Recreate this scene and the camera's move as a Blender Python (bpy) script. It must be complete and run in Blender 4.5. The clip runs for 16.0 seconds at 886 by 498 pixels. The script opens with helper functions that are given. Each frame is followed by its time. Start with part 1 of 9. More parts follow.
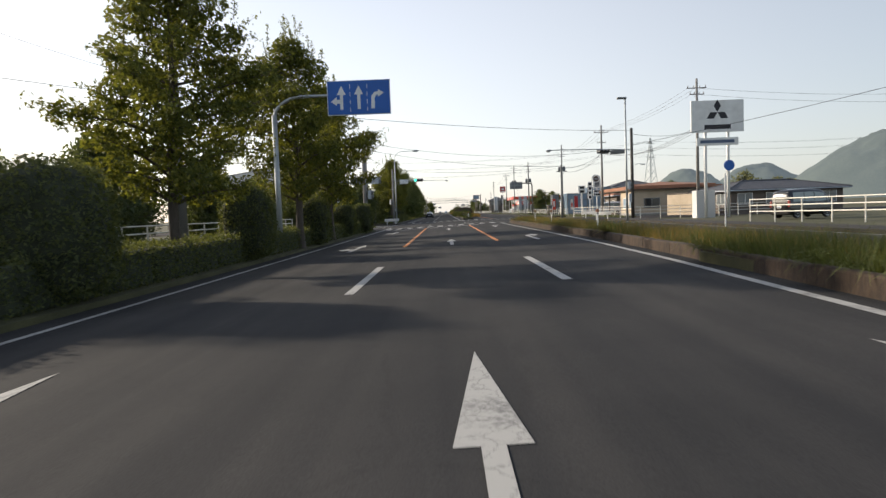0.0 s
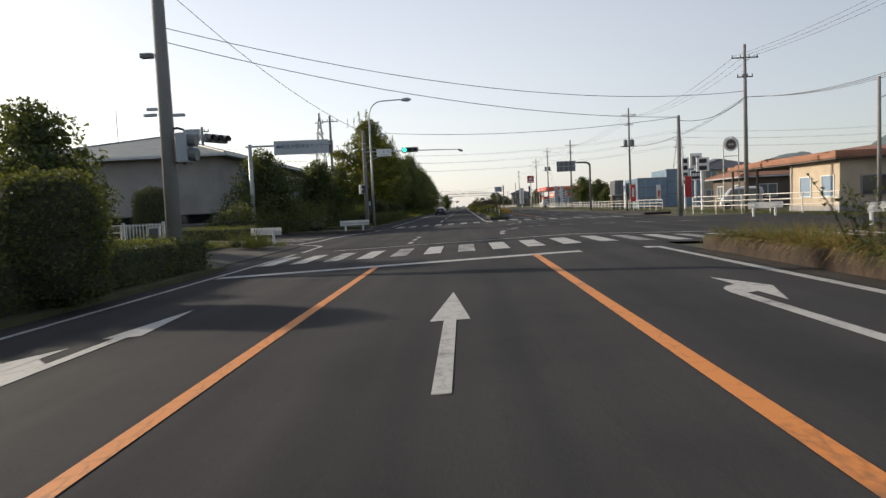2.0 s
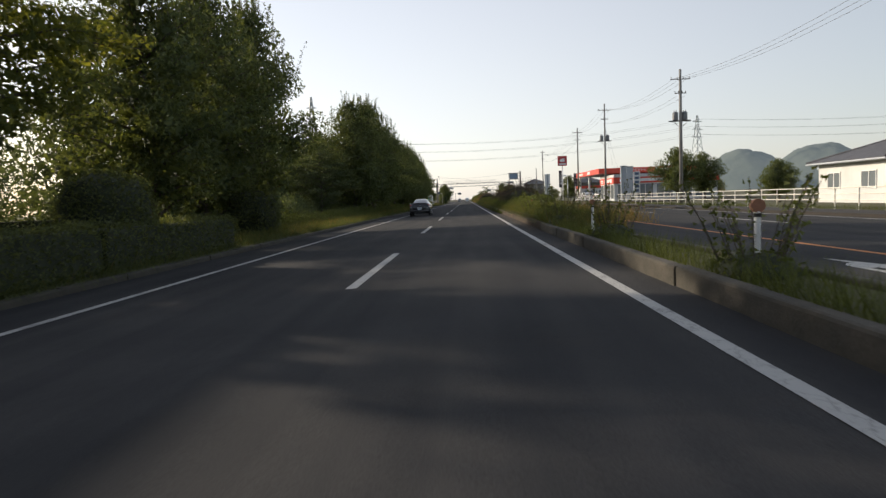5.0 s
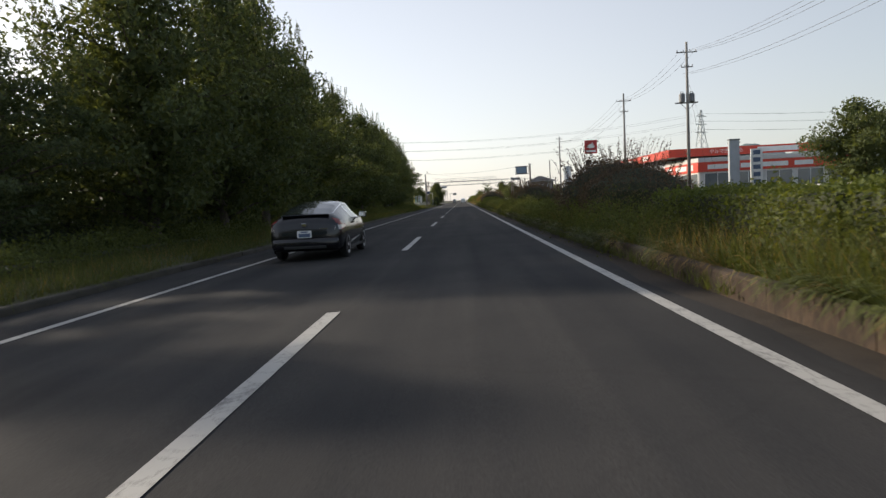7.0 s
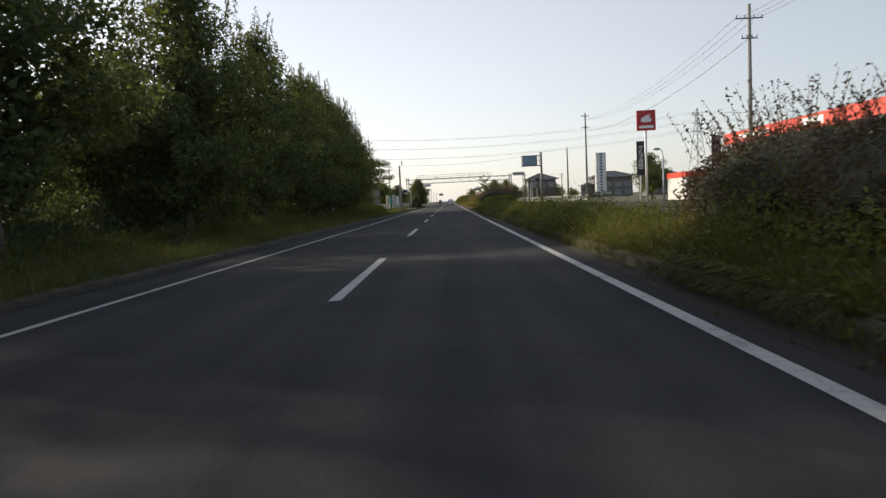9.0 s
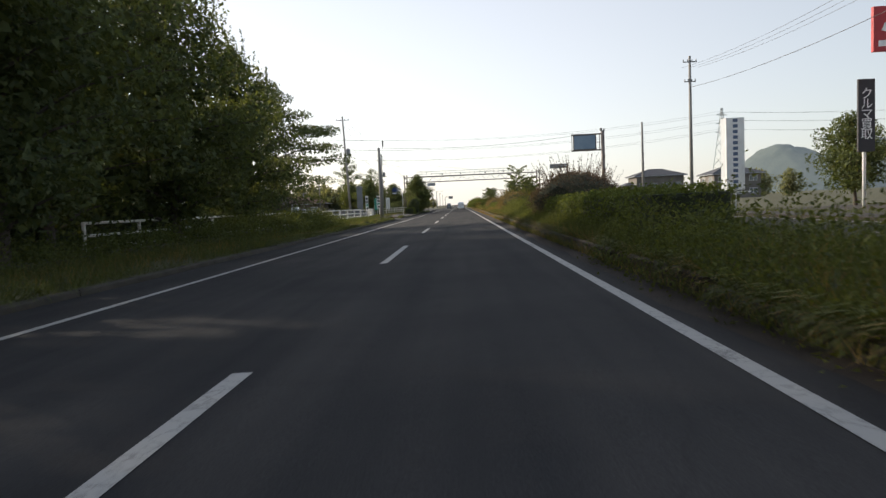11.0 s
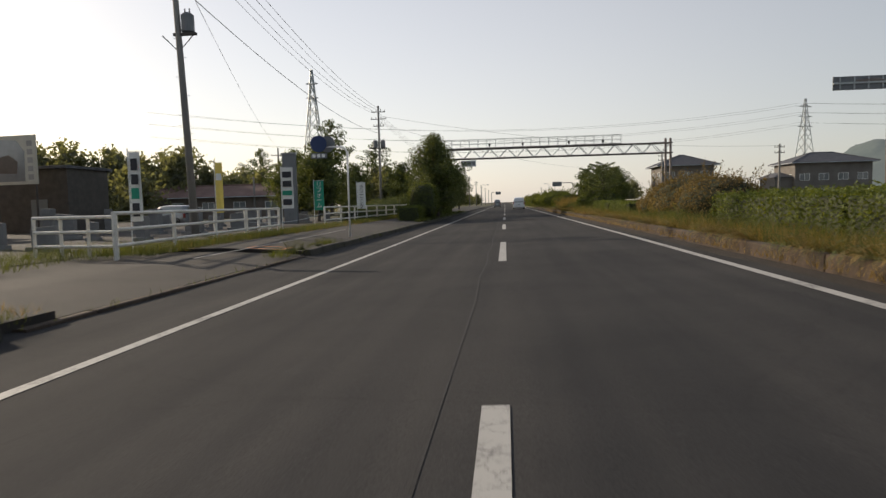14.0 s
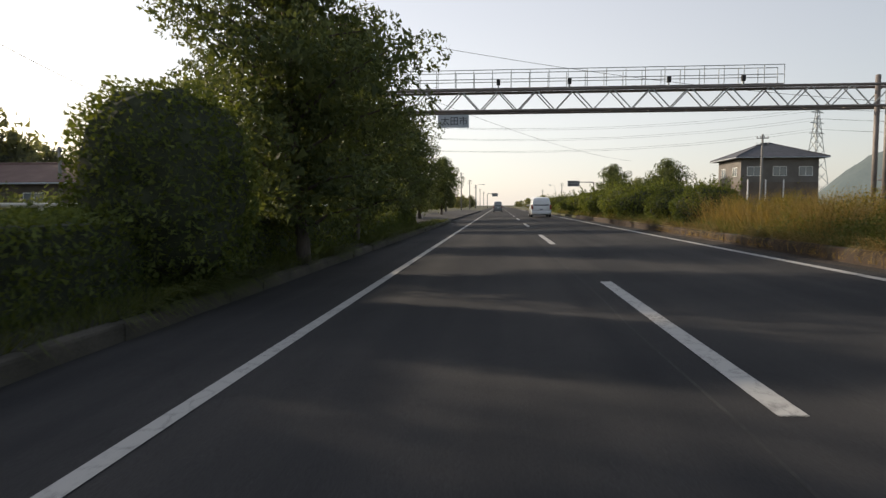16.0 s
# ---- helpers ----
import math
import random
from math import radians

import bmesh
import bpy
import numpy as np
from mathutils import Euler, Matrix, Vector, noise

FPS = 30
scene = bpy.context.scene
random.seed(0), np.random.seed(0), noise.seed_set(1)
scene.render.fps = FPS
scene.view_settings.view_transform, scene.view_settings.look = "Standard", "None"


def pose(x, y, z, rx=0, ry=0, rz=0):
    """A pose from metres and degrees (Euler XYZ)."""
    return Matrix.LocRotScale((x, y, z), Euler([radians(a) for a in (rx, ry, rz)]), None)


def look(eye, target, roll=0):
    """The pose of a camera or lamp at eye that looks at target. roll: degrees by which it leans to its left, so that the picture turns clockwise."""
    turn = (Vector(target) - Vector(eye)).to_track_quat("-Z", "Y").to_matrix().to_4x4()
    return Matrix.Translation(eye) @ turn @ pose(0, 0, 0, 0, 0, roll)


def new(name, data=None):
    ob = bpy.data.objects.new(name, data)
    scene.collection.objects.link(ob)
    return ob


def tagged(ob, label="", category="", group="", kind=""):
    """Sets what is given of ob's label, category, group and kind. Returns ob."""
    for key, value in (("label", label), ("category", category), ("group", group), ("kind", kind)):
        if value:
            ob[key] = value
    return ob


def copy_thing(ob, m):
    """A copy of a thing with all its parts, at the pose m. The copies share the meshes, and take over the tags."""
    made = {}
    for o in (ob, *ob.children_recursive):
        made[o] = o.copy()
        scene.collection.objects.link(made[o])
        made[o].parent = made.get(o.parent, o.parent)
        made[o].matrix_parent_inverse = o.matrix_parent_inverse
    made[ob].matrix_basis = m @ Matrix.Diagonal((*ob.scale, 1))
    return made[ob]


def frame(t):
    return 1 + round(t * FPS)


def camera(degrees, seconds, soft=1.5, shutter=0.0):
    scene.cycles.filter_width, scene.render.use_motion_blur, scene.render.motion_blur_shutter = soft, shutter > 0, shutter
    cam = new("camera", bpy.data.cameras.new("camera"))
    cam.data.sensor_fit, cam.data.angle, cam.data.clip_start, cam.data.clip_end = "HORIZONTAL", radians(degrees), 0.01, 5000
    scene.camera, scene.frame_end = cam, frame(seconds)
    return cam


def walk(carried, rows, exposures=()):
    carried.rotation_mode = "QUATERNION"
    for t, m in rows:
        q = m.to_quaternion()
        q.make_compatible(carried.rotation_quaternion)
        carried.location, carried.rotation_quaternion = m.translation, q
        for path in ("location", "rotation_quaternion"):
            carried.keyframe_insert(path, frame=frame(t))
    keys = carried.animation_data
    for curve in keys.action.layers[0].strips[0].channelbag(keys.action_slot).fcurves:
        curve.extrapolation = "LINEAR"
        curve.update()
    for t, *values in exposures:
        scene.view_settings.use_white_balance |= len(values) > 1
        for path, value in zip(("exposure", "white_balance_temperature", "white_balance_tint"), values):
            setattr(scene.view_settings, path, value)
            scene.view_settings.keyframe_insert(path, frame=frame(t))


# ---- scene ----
cam = camera(69.37, 16.0, 1.4, 0.06)
PATH = [
    (0.0, pose(1.607, -122.283, 1.256, 86.706, 2.118, 0.201)),
    (0.5, pose(1.855, -112.972, 1.247, 86.149, 1.869, -0.809)),
    (1.0, pose(1.978, -103.963, 1.224, 85.977, 2.356, -0.500)),
    (1.5, pose(2.009, -94.978, 1.253, 86.305, 2.950, 2.140)),
    (2.0, pose(1.999, -84.416, 1.231, 86.303, 2.572, 1.849)),
    (2.5, pose(1.911, -73.767, 1.249, 86.007, 2.367, 1.781)),
    (3.0, pose(1.764, -63.679, 1.229, 85.844, 2.134, 2.172)),
    (3.5, pose(1.775, -53.273, 1.242, 86.085, 2.004, 2.678)),
    (4.0, pose(1.725, -43.446, 1.221, 85.966, 2.267, 2.244)),
    (4.2, pose(1.699, -39.476, 1.217, 85.516, 1.874, 2.541)),
    (6.3, pose(1.676, 0.602, 1.211, 85.878, 3.033, 1.178)),
    (6.5, pose(1.656, 4.451, 1.216, 85.784, 3.006, 1.274)),
    (6.7, pose(1.622, 8.274, 1.196, 85.665, 2.751, 1.249)),
    (7.0, pose(1.520, 13.804, 1.208, 85.709, 2.924, 1.669)),
    (7.5, pose(1.516, 23.572, 1.197, 85.611, 1.951, 1.308)),
    (7.9, pose(1.483, 30.860, 1.200, 85.558, 2.522, 0.891)),
    (8.0, pose(1.497, 32.821, 1.168, 85.560, 2.414, 0.884)),
    (8.1, pose(1.511, 34.789, 1.196, 85.381, 2.182, 0.444)),
    (8.3, pose(1.532, 38.706, 1.186, 85.391, 1.905, 0.646)),
    (8.5, pose(1.526, 42.547, 1.199, 85.304, 2.064, 0.957)),
    (8.7, pose(1.497, 46.287, 1.210, 85.381, 2.631, 0.403)),
    (9.0, pose(1.493, 52.072, 1.180, 85.744, 2.782, 0.522)),
    (9.2, pose(1.529, 56.044, 1.176, 85.694, 2.315, 0.637)),
    (11.3, pose(1.689, 97.471, 1.207, 86.132, 2.806, 1.746)),
    (11.5, pose(1.622, 101.678, 1.210, 85.842, 3.180, 1.686)),
    (11.7, pose(1.568, 105.807, 1.204, 85.181, 2.864, 1.383)),
    (11.9, pose(1.510, 109.899, 1.204, 85.254, 2.562, 0.607)),
    (12.0, pose(1.475, 111.940, 1.223, 85.120, 2.395, 0.730)),
    (12.1, pose(1.436, 113.978, 1.200, 85.079, 2.423, 0.685)),
    (12.3, pose(1.344, 118.052, 1.203, 84.853, 2.576, 1.294)),
    (12.5, pose(1.241, 122.117, 1.227, 84.726, 2.730, 1.949)),
    (12.7, pose(1.142, 126.161, 1.204, 85.191, 2.629, 3.112)),
    (12.9, pose(1.022, 130.131, 1.203, 85.891, 2.845, 4.476)),
    (13.0, pose(0.953, 132.114, 1.208, 86.187, 2.985, 4.344)),
    (13.1, pose(0.881, 134.129, 1.195, 85.934, 2.796, 3.762)),
    (13.3, pose(0.724, 138.227, 1.192, 85.546, 2.419, 2.701)),
    (13.5, pose(0.546, 142.337, 1.203, 85.285, 2.112, 2.897)),
    (13.7, pose(0.363, 146.407, 1.183, 85.724, 1.859, 4.577)),
    (13.9, pose(0.172, 150.425, 1.180, 85.910, 1.602, 5.086)),
    (14.0, pose(0.074, 152.408, 1.162, 85.944, 1.441, 5.533)),
    (14.1, pose(-0.026, 154.375, 1.171, 85.917, 1.433, 5.473)),
    (14.3, pose(-0.233, 158.286, 1.166, 85.845, 1.378, 5.144)),
    (14.5, pose(-0.447, 162.229, 1.164, 85.830, 1.468, 5.103)),
    (14.7, pose(-0.645, 166.245, 1.156, 85.475, 1.348, 4.411)),
    (14.9, pose(-0.819, 170.217, 1.141, 85.185, 1.195, 3.783)),
    (15.0, pose(-0.900, 172.197, 1.124, 85.028, 1.136, 3.335)),
    (15.1, pose(-0.977, 174.173, 1.132, 84.868, 1.118, 3.009)),
    (15.3, pose(-1.120, 178.113, 1.132, 85.032, 0.999, 3.103)),
    (15.5, pose(-1.248, 182.004, 1.121, 85.206, 0.881, 3.167)),
    (15.7, pose(-1.367, 185.810, 1.121, 85.415, 0.539, 3.686)),
    (16.0, pose(-1.555, 191.543, 1.116, 86.105, 0.091, 4.966)),
]
walk(cam, PATH, [(0.0, 0.22, 6400, 10), (1.0, 0.24, 6400, 10), (1.5, 0.14, 6400, 10), (2.5, -0.06, 6400, 10), (3.4, 0.3, 6450, 10), (4.2, 0.22, 6550, 10), (6.5, 0.0, 6400, 10), (7.5, 0.25, 6450, 10), (9.0, 0.12, 6450, 10), (11.4, 0.32, 6500, 10), (12.0, 0.2, 6550, 10.5), (13.2, -0.15, 6750, 11), (14.2, -0.15, 6750, 11), (15.0, -0.24, 6700, 11), (16.0, 0.1, 6700, 11)])


# ---------------------------------------------------------------- light
SUN_AZ = math.atan2(-0.87, 0.49)
SUN_EL = radians(19.0)
world = bpy.data.worlds.new("sky")
scene.world = world
world.use_nodes = True
wn = world.node_tree
sky = wn.nodes.new("ShaderNodeTexSky")
sky.sky_type = "NISHITA"
sky.sun_disc = False
sky.sun_elevation = SUN_EL
sky.sun_rotation = SUN_AZ % (2 * math.pi)
sky.altitude = 60
sky.air_density, sky.dust_density, sky.ozone_density = 1.0, 1.2, 1.0
hazy = wn.nodes.new("ShaderNodeMix")  # white haze, thick near the horizon and thin overhead
hazy.data_type = "RGBA"
where = wn.nodes.new("ShaderNodeTexCoord")
toward = wn.nodes.new("ShaderNodeVectorMath")  # haze is brightest round the sun and greyer away from it
toward.operation = "DOT_PRODUCT"
toward.inputs[1].default_value = (math.sin(SUN_AZ) * math.cos(SUN_EL), math.cos(SUN_AZ) * math.cos(SUN_EL), math.sin(SUN_EL))
glow = wn.nodes.new("ShaderNodeMapRange")
glow.interpolation_type = "SMOOTHSTEP"
glow.inputs["From Min"].default_value, glow.inputs["From Max"].default_value = -0.35, 0.75
milky = wn.nodes.new("ShaderNodeMix")
milky.data_type = "RGBA"
milky.inputs[6].default_value = (4.9, 5.0, 5.15, 1)
milky.inputs[7].default_value = (9.9, 9.45, 9.3, 1)
wn.links.new(where.outputs["Generated"], toward.inputs[0])
wn.links.new(toward.outputs["Value"], glow.inputs[0])
wn.links.new(glow.outputs[0], milky.inputs["Factor"])
wn.links.new(milky.outputs[2], hazy.inputs[7])
updown = wn.nodes.new("ShaderNodeSeparateXYZ")
thick = wn.nodes.new("ShaderNodeMapRange")
thick.interpolation_type = "SMOOTHSTEP"
for key, value in (("From Min", 0.0), ("From Max", 0.75), ("To Min", 0.52), ("To Max", 0.20)):
    thick.inputs[key].default_value = value
wn.links.new(where.outputs["Generated"], updown.inputs[0])
wn.links.new(updown.outputs[2], thick.inputs[0])
wn.links.new(thick.outputs[0], hazy.inputs["Factor"])
wn.links.new(sky.outputs[0], hazy.inputs[6])
wn.links.new(hazy.outputs[2], wn.nodes["Background"].inputs[0])
wn.nodes["Background"].inputs[1].default_value = 0.13

sun_data = bpy.data.lights.new("sun", "SUN")
sun_data.energy = 4.8
sun_data.angle = radians(1.2)
sun_data.color = (1.0, 0.86, 0.68)
sun = new("sun", sun_data)
to_sun = Vector((math.sin(SUN_AZ) * math.cos(SUN_EL), math.cos(SUN_AZ) * math.cos(SUN_EL), math.sin(SUN_EL)))
sun.matrix_world = look((-40, 40, 60), Vector((-40, 40, 60)) - to_sun)


# ---------------------------------------------------------------- materials
def nodes_of(name, rough=0.8, metal=0.0):
    m = bpy.data.materials.new(name)
    m.use_nodes = True
    t = m.node_tree
    b = t.nodes["Principled BSDF"]
    b.inputs["Roughness"].default_value = rough
    b.inputs["Metallic"].default_value = metal
    return m, t, b


def put(t, kind, **kw):
    n = t.nodes.new(kind)
    for k, v in kw.items():
        n.inputs[k].default_value = v
    return n


def ramp(t, src, stops):
    r = t.nodes.new("ShaderNodeValToRGB")
    e = r.color_ramp.elements
    while len(e) < len(stops):
        e.new(0.5)
    for el, (p, c) in zip(e, stops):
        el.position = p
        el.color = (*c, 1)
    t.links.new(src, r.inputs[0])
    return r


def surface(name, c1, c2, scale=4.0, fine=60.0, rough=0.8, metal=0.0, bump=0.15, spread=0.25, coat=0.0, stretch=(1, 1, 1)):
    """Two colours mixed by a coarse and a fine noise, with fine relief."""
    m, t, b = nodes_of(name, rough, metal)
    tc = t.nodes.new("ShaderNodeTexCoord")
    mp = t.nodes.new("ShaderNodeMapping")
    mp.inputs["Scale"].default_value = stretch
    t.links.new(tc.outputs["Object"], mp.inputs[0])
    n1 = put(t, "ShaderNodeTexNoise", Scale=scale, Detail=5.0, Roughness=0.6)
    n2 = put(t, "ShaderNodeTexNoise", Scale=fine, Detail=3.0, Roughness=0.6)
    t.links.new(mp.outputs[0], n1.inputs["Vector"])
    t.links.new(mp.outputs[0], n2.inputs["Vector"])
    add = t.nodes.new("ShaderNodeMath")
    add.operation = "ADD"
    mul = t.nodes.new("ShaderNodeMath")
    mul.operation = "MULTIPLY_ADD"
    mul.inputs[1].default_value, mul.inputs[2].default_value = 0.5, -0.25
    t.links.new(n2.outputs[0], mul.inputs[0])
    t.links.new(n1.outputs[0], add.inputs[0])
    t.links.new(mul.outputs[0], add.inputs[1])
    r = ramp(t, add.outputs[0], [(0.5 - spread, c1), (0.5 + spread, c2)])
    t.links.new(r.outputs[0], b.inputs["Base Color"])
    if bump:
        bp = put(t, "ShaderNodeBump", Strength=bump, Distance=0.02)
        t.links.new(n2.outputs[0], bp.inputs["Height"])
        t.links.new(bp.outputs[0], b.inputs["Normal"])
    b.inputs["Coat Weight"].default_value = coat
    return m


def asphalt():
    m, t, b = nodes_of("asphalt", 0.95)
    b.inputs["Specular IOR Level"].default_value = 0.12
    tc = t.nodes.new("ShaderNodeTexCoord")
    big = put(t, "ShaderNodeTexNoise", Scale=0.35, Detail=4.0, Roughness=0.55)
    grit = put(t, "ShaderNodeTexNoise", Scale=90.0, Detail=2.0, Roughness=0.7)
    mp = t.nodes.new("ShaderNodeMapping")
    mp.inputs["Scale"].default_value = (1.3, 0.05, 1)
    lane = put(t, "ShaderNodeTexNoise", Scale=1.2, Detail=3.0)
    t.links.new(tc.outputs["Object"], mp.inputs[0])
    t.links.new(mp.outputs[0], lane.inputs["Vector"])
    for n in (big, grit):
        t.links.new(tc.outputs["Object"], n.inputs["Vector"])
    crack = put(t, "ShaderNodeTexVoronoi", Scale=0.28)
    crack.feature = "DISTANCE_TO_EDGE"
    warp = put(t, "ShaderNodeTexNoise", Scale=1.5, Detail=4.0)
    t.links.new(tc.outputs["Object"], warp.inputs["Vector"])
    mixv = t.nodes.new("ShaderNodeMix")
    mixv.data_type = "VECTOR"
    mixv.inputs["Factor"].default_value = 0.25
    t.links.new(tc.outputs["Object"], mixv.inputs[4])
    t.links.new(warp.outputs["Color"], mixv.inputs[5])
    t.links.new(mixv.outputs[1], crack.inputs["Vector"])
    base = ramp(t, big.outputs[0], [(0.25, (0.034, 0.035, 0.037)), (0.75, (0.058, 0.057, 0.057))])
    track = ramp(t, lane.outputs[0], [(0.3, (0.70, 0.71, 0.73)), (0.7, (1.18, 1.14, 1.08))])
    mul = t.nodes.new("ShaderNodeMix")
    mul.data_type, mul.blend_type = "RGBA", "MULTIPLY"
    mul.inputs["Factor"].default_value = 1.0
    t.links.new(base.outputs[0], mul.inputs[6])
    t.links.new(track.outputs[0], mul.inputs[7])
    gr = ramp(t, grit.outputs[0], [(0.3, (0.6, 0.6, 0.6)), (0.7, (1.4, 1.4, 1.4))])
    mul2 = t.nodes.new("ShaderNodeMix")
    mul2.data_type, mul2.blend_type = "RGBA", "MULTIPLY"
    mul2.inputs["Factor"].default_value = 0.7
    t.links.new(mul.outputs[2], mul2.inputs[6])
    t.links.new(gr.outputs[0], mul2.inputs[7])
    ck = ramp(t, crack.outputs["Distance"], [(0.001, (0.6, 0.6, 0.6)), (0.005, (1, 1, 1))])
    mul3 = t.nodes.new("ShaderNodeMix")
    mul3.data_type, mul3.blend_type = "RGBA", "MULTIPLY"
    mul3.inputs["Factor"].default_value = 0.22
    t.links.new(mul2.outputs[2], mul3.inputs[6])
    t.links.new(ck.outputs[0], mul3.inputs[7])
    t.links.new(mul3.outputs[2], b.inputs["Base Color"])
    bp = put(t, "ShaderNodeBump", Strength=0.35, Distance=0.01)
    t.links.new(grit.outputs[0], bp.inputs["Height"])
    t.links.new(bp.outputs[0], b.inputs["Normal"])
    return m


def road_paint(name, colour, wear=0.42):
    """Painted line, worn through to the asphalt in scuffs and cracks."""
    m, t, b = nodes_of(name, 0.7)
    tc = t.nodes.new("ShaderNodeTexCoord")
    n1 = put(t, "ShaderNodeTexNoise", Scale=1.1, Detail=8.0, Roughness=0.75)
    n2 = put(t, "ShaderNodeTexNoise", Scale=25.0, Detail=4.0, Roughness=0.7)
    for n in (n1, n2):
        t.links.new(tc.outputs["Object"], n.inputs["Vector"])
    add = t.nodes.new("ShaderNodeMath")
    add.operation = "MULTIPLY_ADD"
    add.inputs[1].default_value = 0.45
    t.links.new(n2.outputs[0], add.inputs[0])
    t.links.new(n1.outputs[0], add.inputs[2])
    worn = tuple(0.35 * c + 0.03 for c in colour)
    r = ramp(t, add.outputs[0], [(wear - 0.02, (0.06, 0.06, 0.06)), (wear + 0.06, worn), (wear + 0.2, colour)])
    crack = put(t, "ShaderNodeTexVoronoi", Scale=5.5)
    crack.feature = "DISTANCE_TO_EDGE"
    bend = t.nodes.new("ShaderNodeMix")
    bend.data_type = "VECTOR"
    bend.inputs["Factor"].default_value = 0.3
    t.links.new(tc.outputs["Object"], bend.inputs[4])
    t.links.new(n1.outputs["Color"], bend.inputs[5])
    t.links.new(bend.outputs[1], crack.inputs["Vector"])
    ck = ramp(t, crack.outputs["Distance"], [(0.008, (0.4, 0.4, 0.4)), (0.03, (1, 1, 1))])
    mul = t.nodes.new("ShaderNodeMix")
    mul.data_type, mul.blend_type = "RGBA", "MULTIPLY"
    mul.inputs["Factor"].default_value = 0.6
    t.links.new(r.outputs[0], mul.inputs[6])
    t.links.new(ck.outputs[0], mul.inputs[7])
    t.links.new(mul.outputs[2], b.inputs["Base Color"])
    return m


def leaf_material(name, dark, light, back=0.35):
    """Leaves: colour differs from leaf to leaf; light comes through them."""
    m, t, b = nodes_of(name, 0.65)
    b.inputs["Specular IOR Level"].default_value = 0.25
    geo = t.nodes.new("ShaderNodeNewGeometry")
    tc = t.nodes.new("ShaderNodeTexCoord")
    n = put(t, "ShaderNodeTexNoise", Scale=0.7, Detail=2.0)
    t.links.new(tc.outputs["Object"], n.inputs["Vector"])
    add = t.nodes.new("ShaderNodeMath")
    add.operation = "MULTIPLY_ADD"
    add.inputs[1].default_value = 0.55
    t.links.new(geo.outputs["Random Per Island"], add.inputs[0])
    sc = t.nodes.new("ShaderNodeMath")
    sc.operation = "MULTIPLY"
    sc.inputs[1].default_value = 0.45
    t.links.new(n.outputs[0], sc.inputs[0])
    t.links.new(sc.outputs[0], add.inputs[2])
    r = ramp(t, add.outputs[0], [(0.1, dark), (0.85, light)])
    t.links.new(r.outputs[0], b.inputs["Base Color"])
    tr = t.nodes.new("ShaderNodeBsdfTranslucent")
    hue = t.nodes.new("ShaderNodeMix")
    hue.data_type, hue.blend_type = "RGBA", "MULTIPLY"
    hue.inputs["Factor"].default_value = 1.0
    hue.inputs[7].default_value = (1.5, 1.35, 0.5, 1)
    t.links.new(r.outputs[0], hue.inputs[6])
    t.links.new(hue.outputs[2], tr.inputs["Color"])
    mix = t.nodes.new("ShaderNodeMixShader")
    mix.inputs[0].default_value = back
    out = t.nodes["Material Output"]
    t.links.new(b.outputs[0], mix.inputs[1])
    t.links.new(tr.outputs[0], mix.inputs[2])
    t.links.new(mix.outputs[0], out.inputs["Surface"])
    return m


def plain(name, c, rough=0.5, metal=0.0, coat=0.0, var=0.12):
    lo = tuple(x * (1 - var) for x in c)
    hi = tuple(min(1, x * (1 + var)) for x in c)
    return surface(name, lo, hi, scale=1.5, fine=25, rough=rough, metal=metal, bump=0.03, coat=coat)


def glowing(name, c, strength):
    m, t, b = nodes_of(name, 0.3)
    b.inputs["Base Color"].default_value = (*c, 1)
    b.inputs["Emission Color"].default_value = (*c, 1)
    b.inputs["Emission Strength"].default_value = strength
    return m


def glassy(name, tint=(0.02, 0.025, 0.03)):
    m, t, b = nodes_of(name, 0.06)
    b.inputs["Base Color"].default_value = (*tint, 1)
    b.inputs["Specular IOR Level"].default_value = 0.7
    return m


M_ASPHALT = asphalt()
M_WHITE_LINE = road_paint("white_road_paint", (0.41, 0.40, 0.375), 0.49)
M_WORN_LINE = road_paint("worn_white_road_paint", (0.38, 0.37, 0.345), 0.62)
M_ORANGE_LINE = road_paint("orange_road_paint", (0.60, 0.215, 0.045), 0.46)
M_PAVE = surface("old_pavement_asphalt", (0.016, 0.0135, 0.011), (0.035, 0.029, 0.024), 0.8, 70, 0.9, bump=0.3)
M_SOIL = surface("grassy_soil", (0.035, 0.035, 0.014), (0.10, 0.095, 0.04), 0.7, 30, 0.95, bump=0.5)
M_KERB = surface("weathered_concrete_kerb", (0.017, 0.011, 0.007), (0.076, 0.049, 0.030), 1.6, 22, 0.92, bump=0.5, spread=0.16, stretch=(1, 1, 0.35))
# darker kerb copy: shade and moss both put into the colour
M_KERB_DARK = surface("dark_kerb_shade_and_moss", (0.03, 0.028, 0.02), (0.09, 0.078, 0.06), 1.8, 40, 0.95, bump=0.4)
M_CONCRETE = surface("grey_concrete", (0.22, 0.21, 0.20), (0.38, 0.37, 0.35), 1.2, 40, 0.85, bump=0.2)
M_POLE = surface("concrete_pole", (0.17, 0.16, 0.15), (0.27, 0.26, 0.24), 0.8, 50, 0.85, bump=0.15, stretch=(1, 1, 0.3))
M_STEEL = surface("galvanised_steel", (0.34, 0.36, 0.36), (0.50, 0.52, 0.52), 3, 60, 0.55, 0.6, bump=0.05)
M_BROWN_STEEL = surface("dark_painted_steel", (0.045, 0.04, 0.036), (0.09, 0.08, 0.07), 3, 60, 0.6, 0.2, bump=0.05)
M_GANTRY = surface("grey_brown_painted_steel", (0.13, 0.11, 0.10), (0.22, 0.19, 0.17), 2, 50, 0.6, 0.2, bump=0.05)
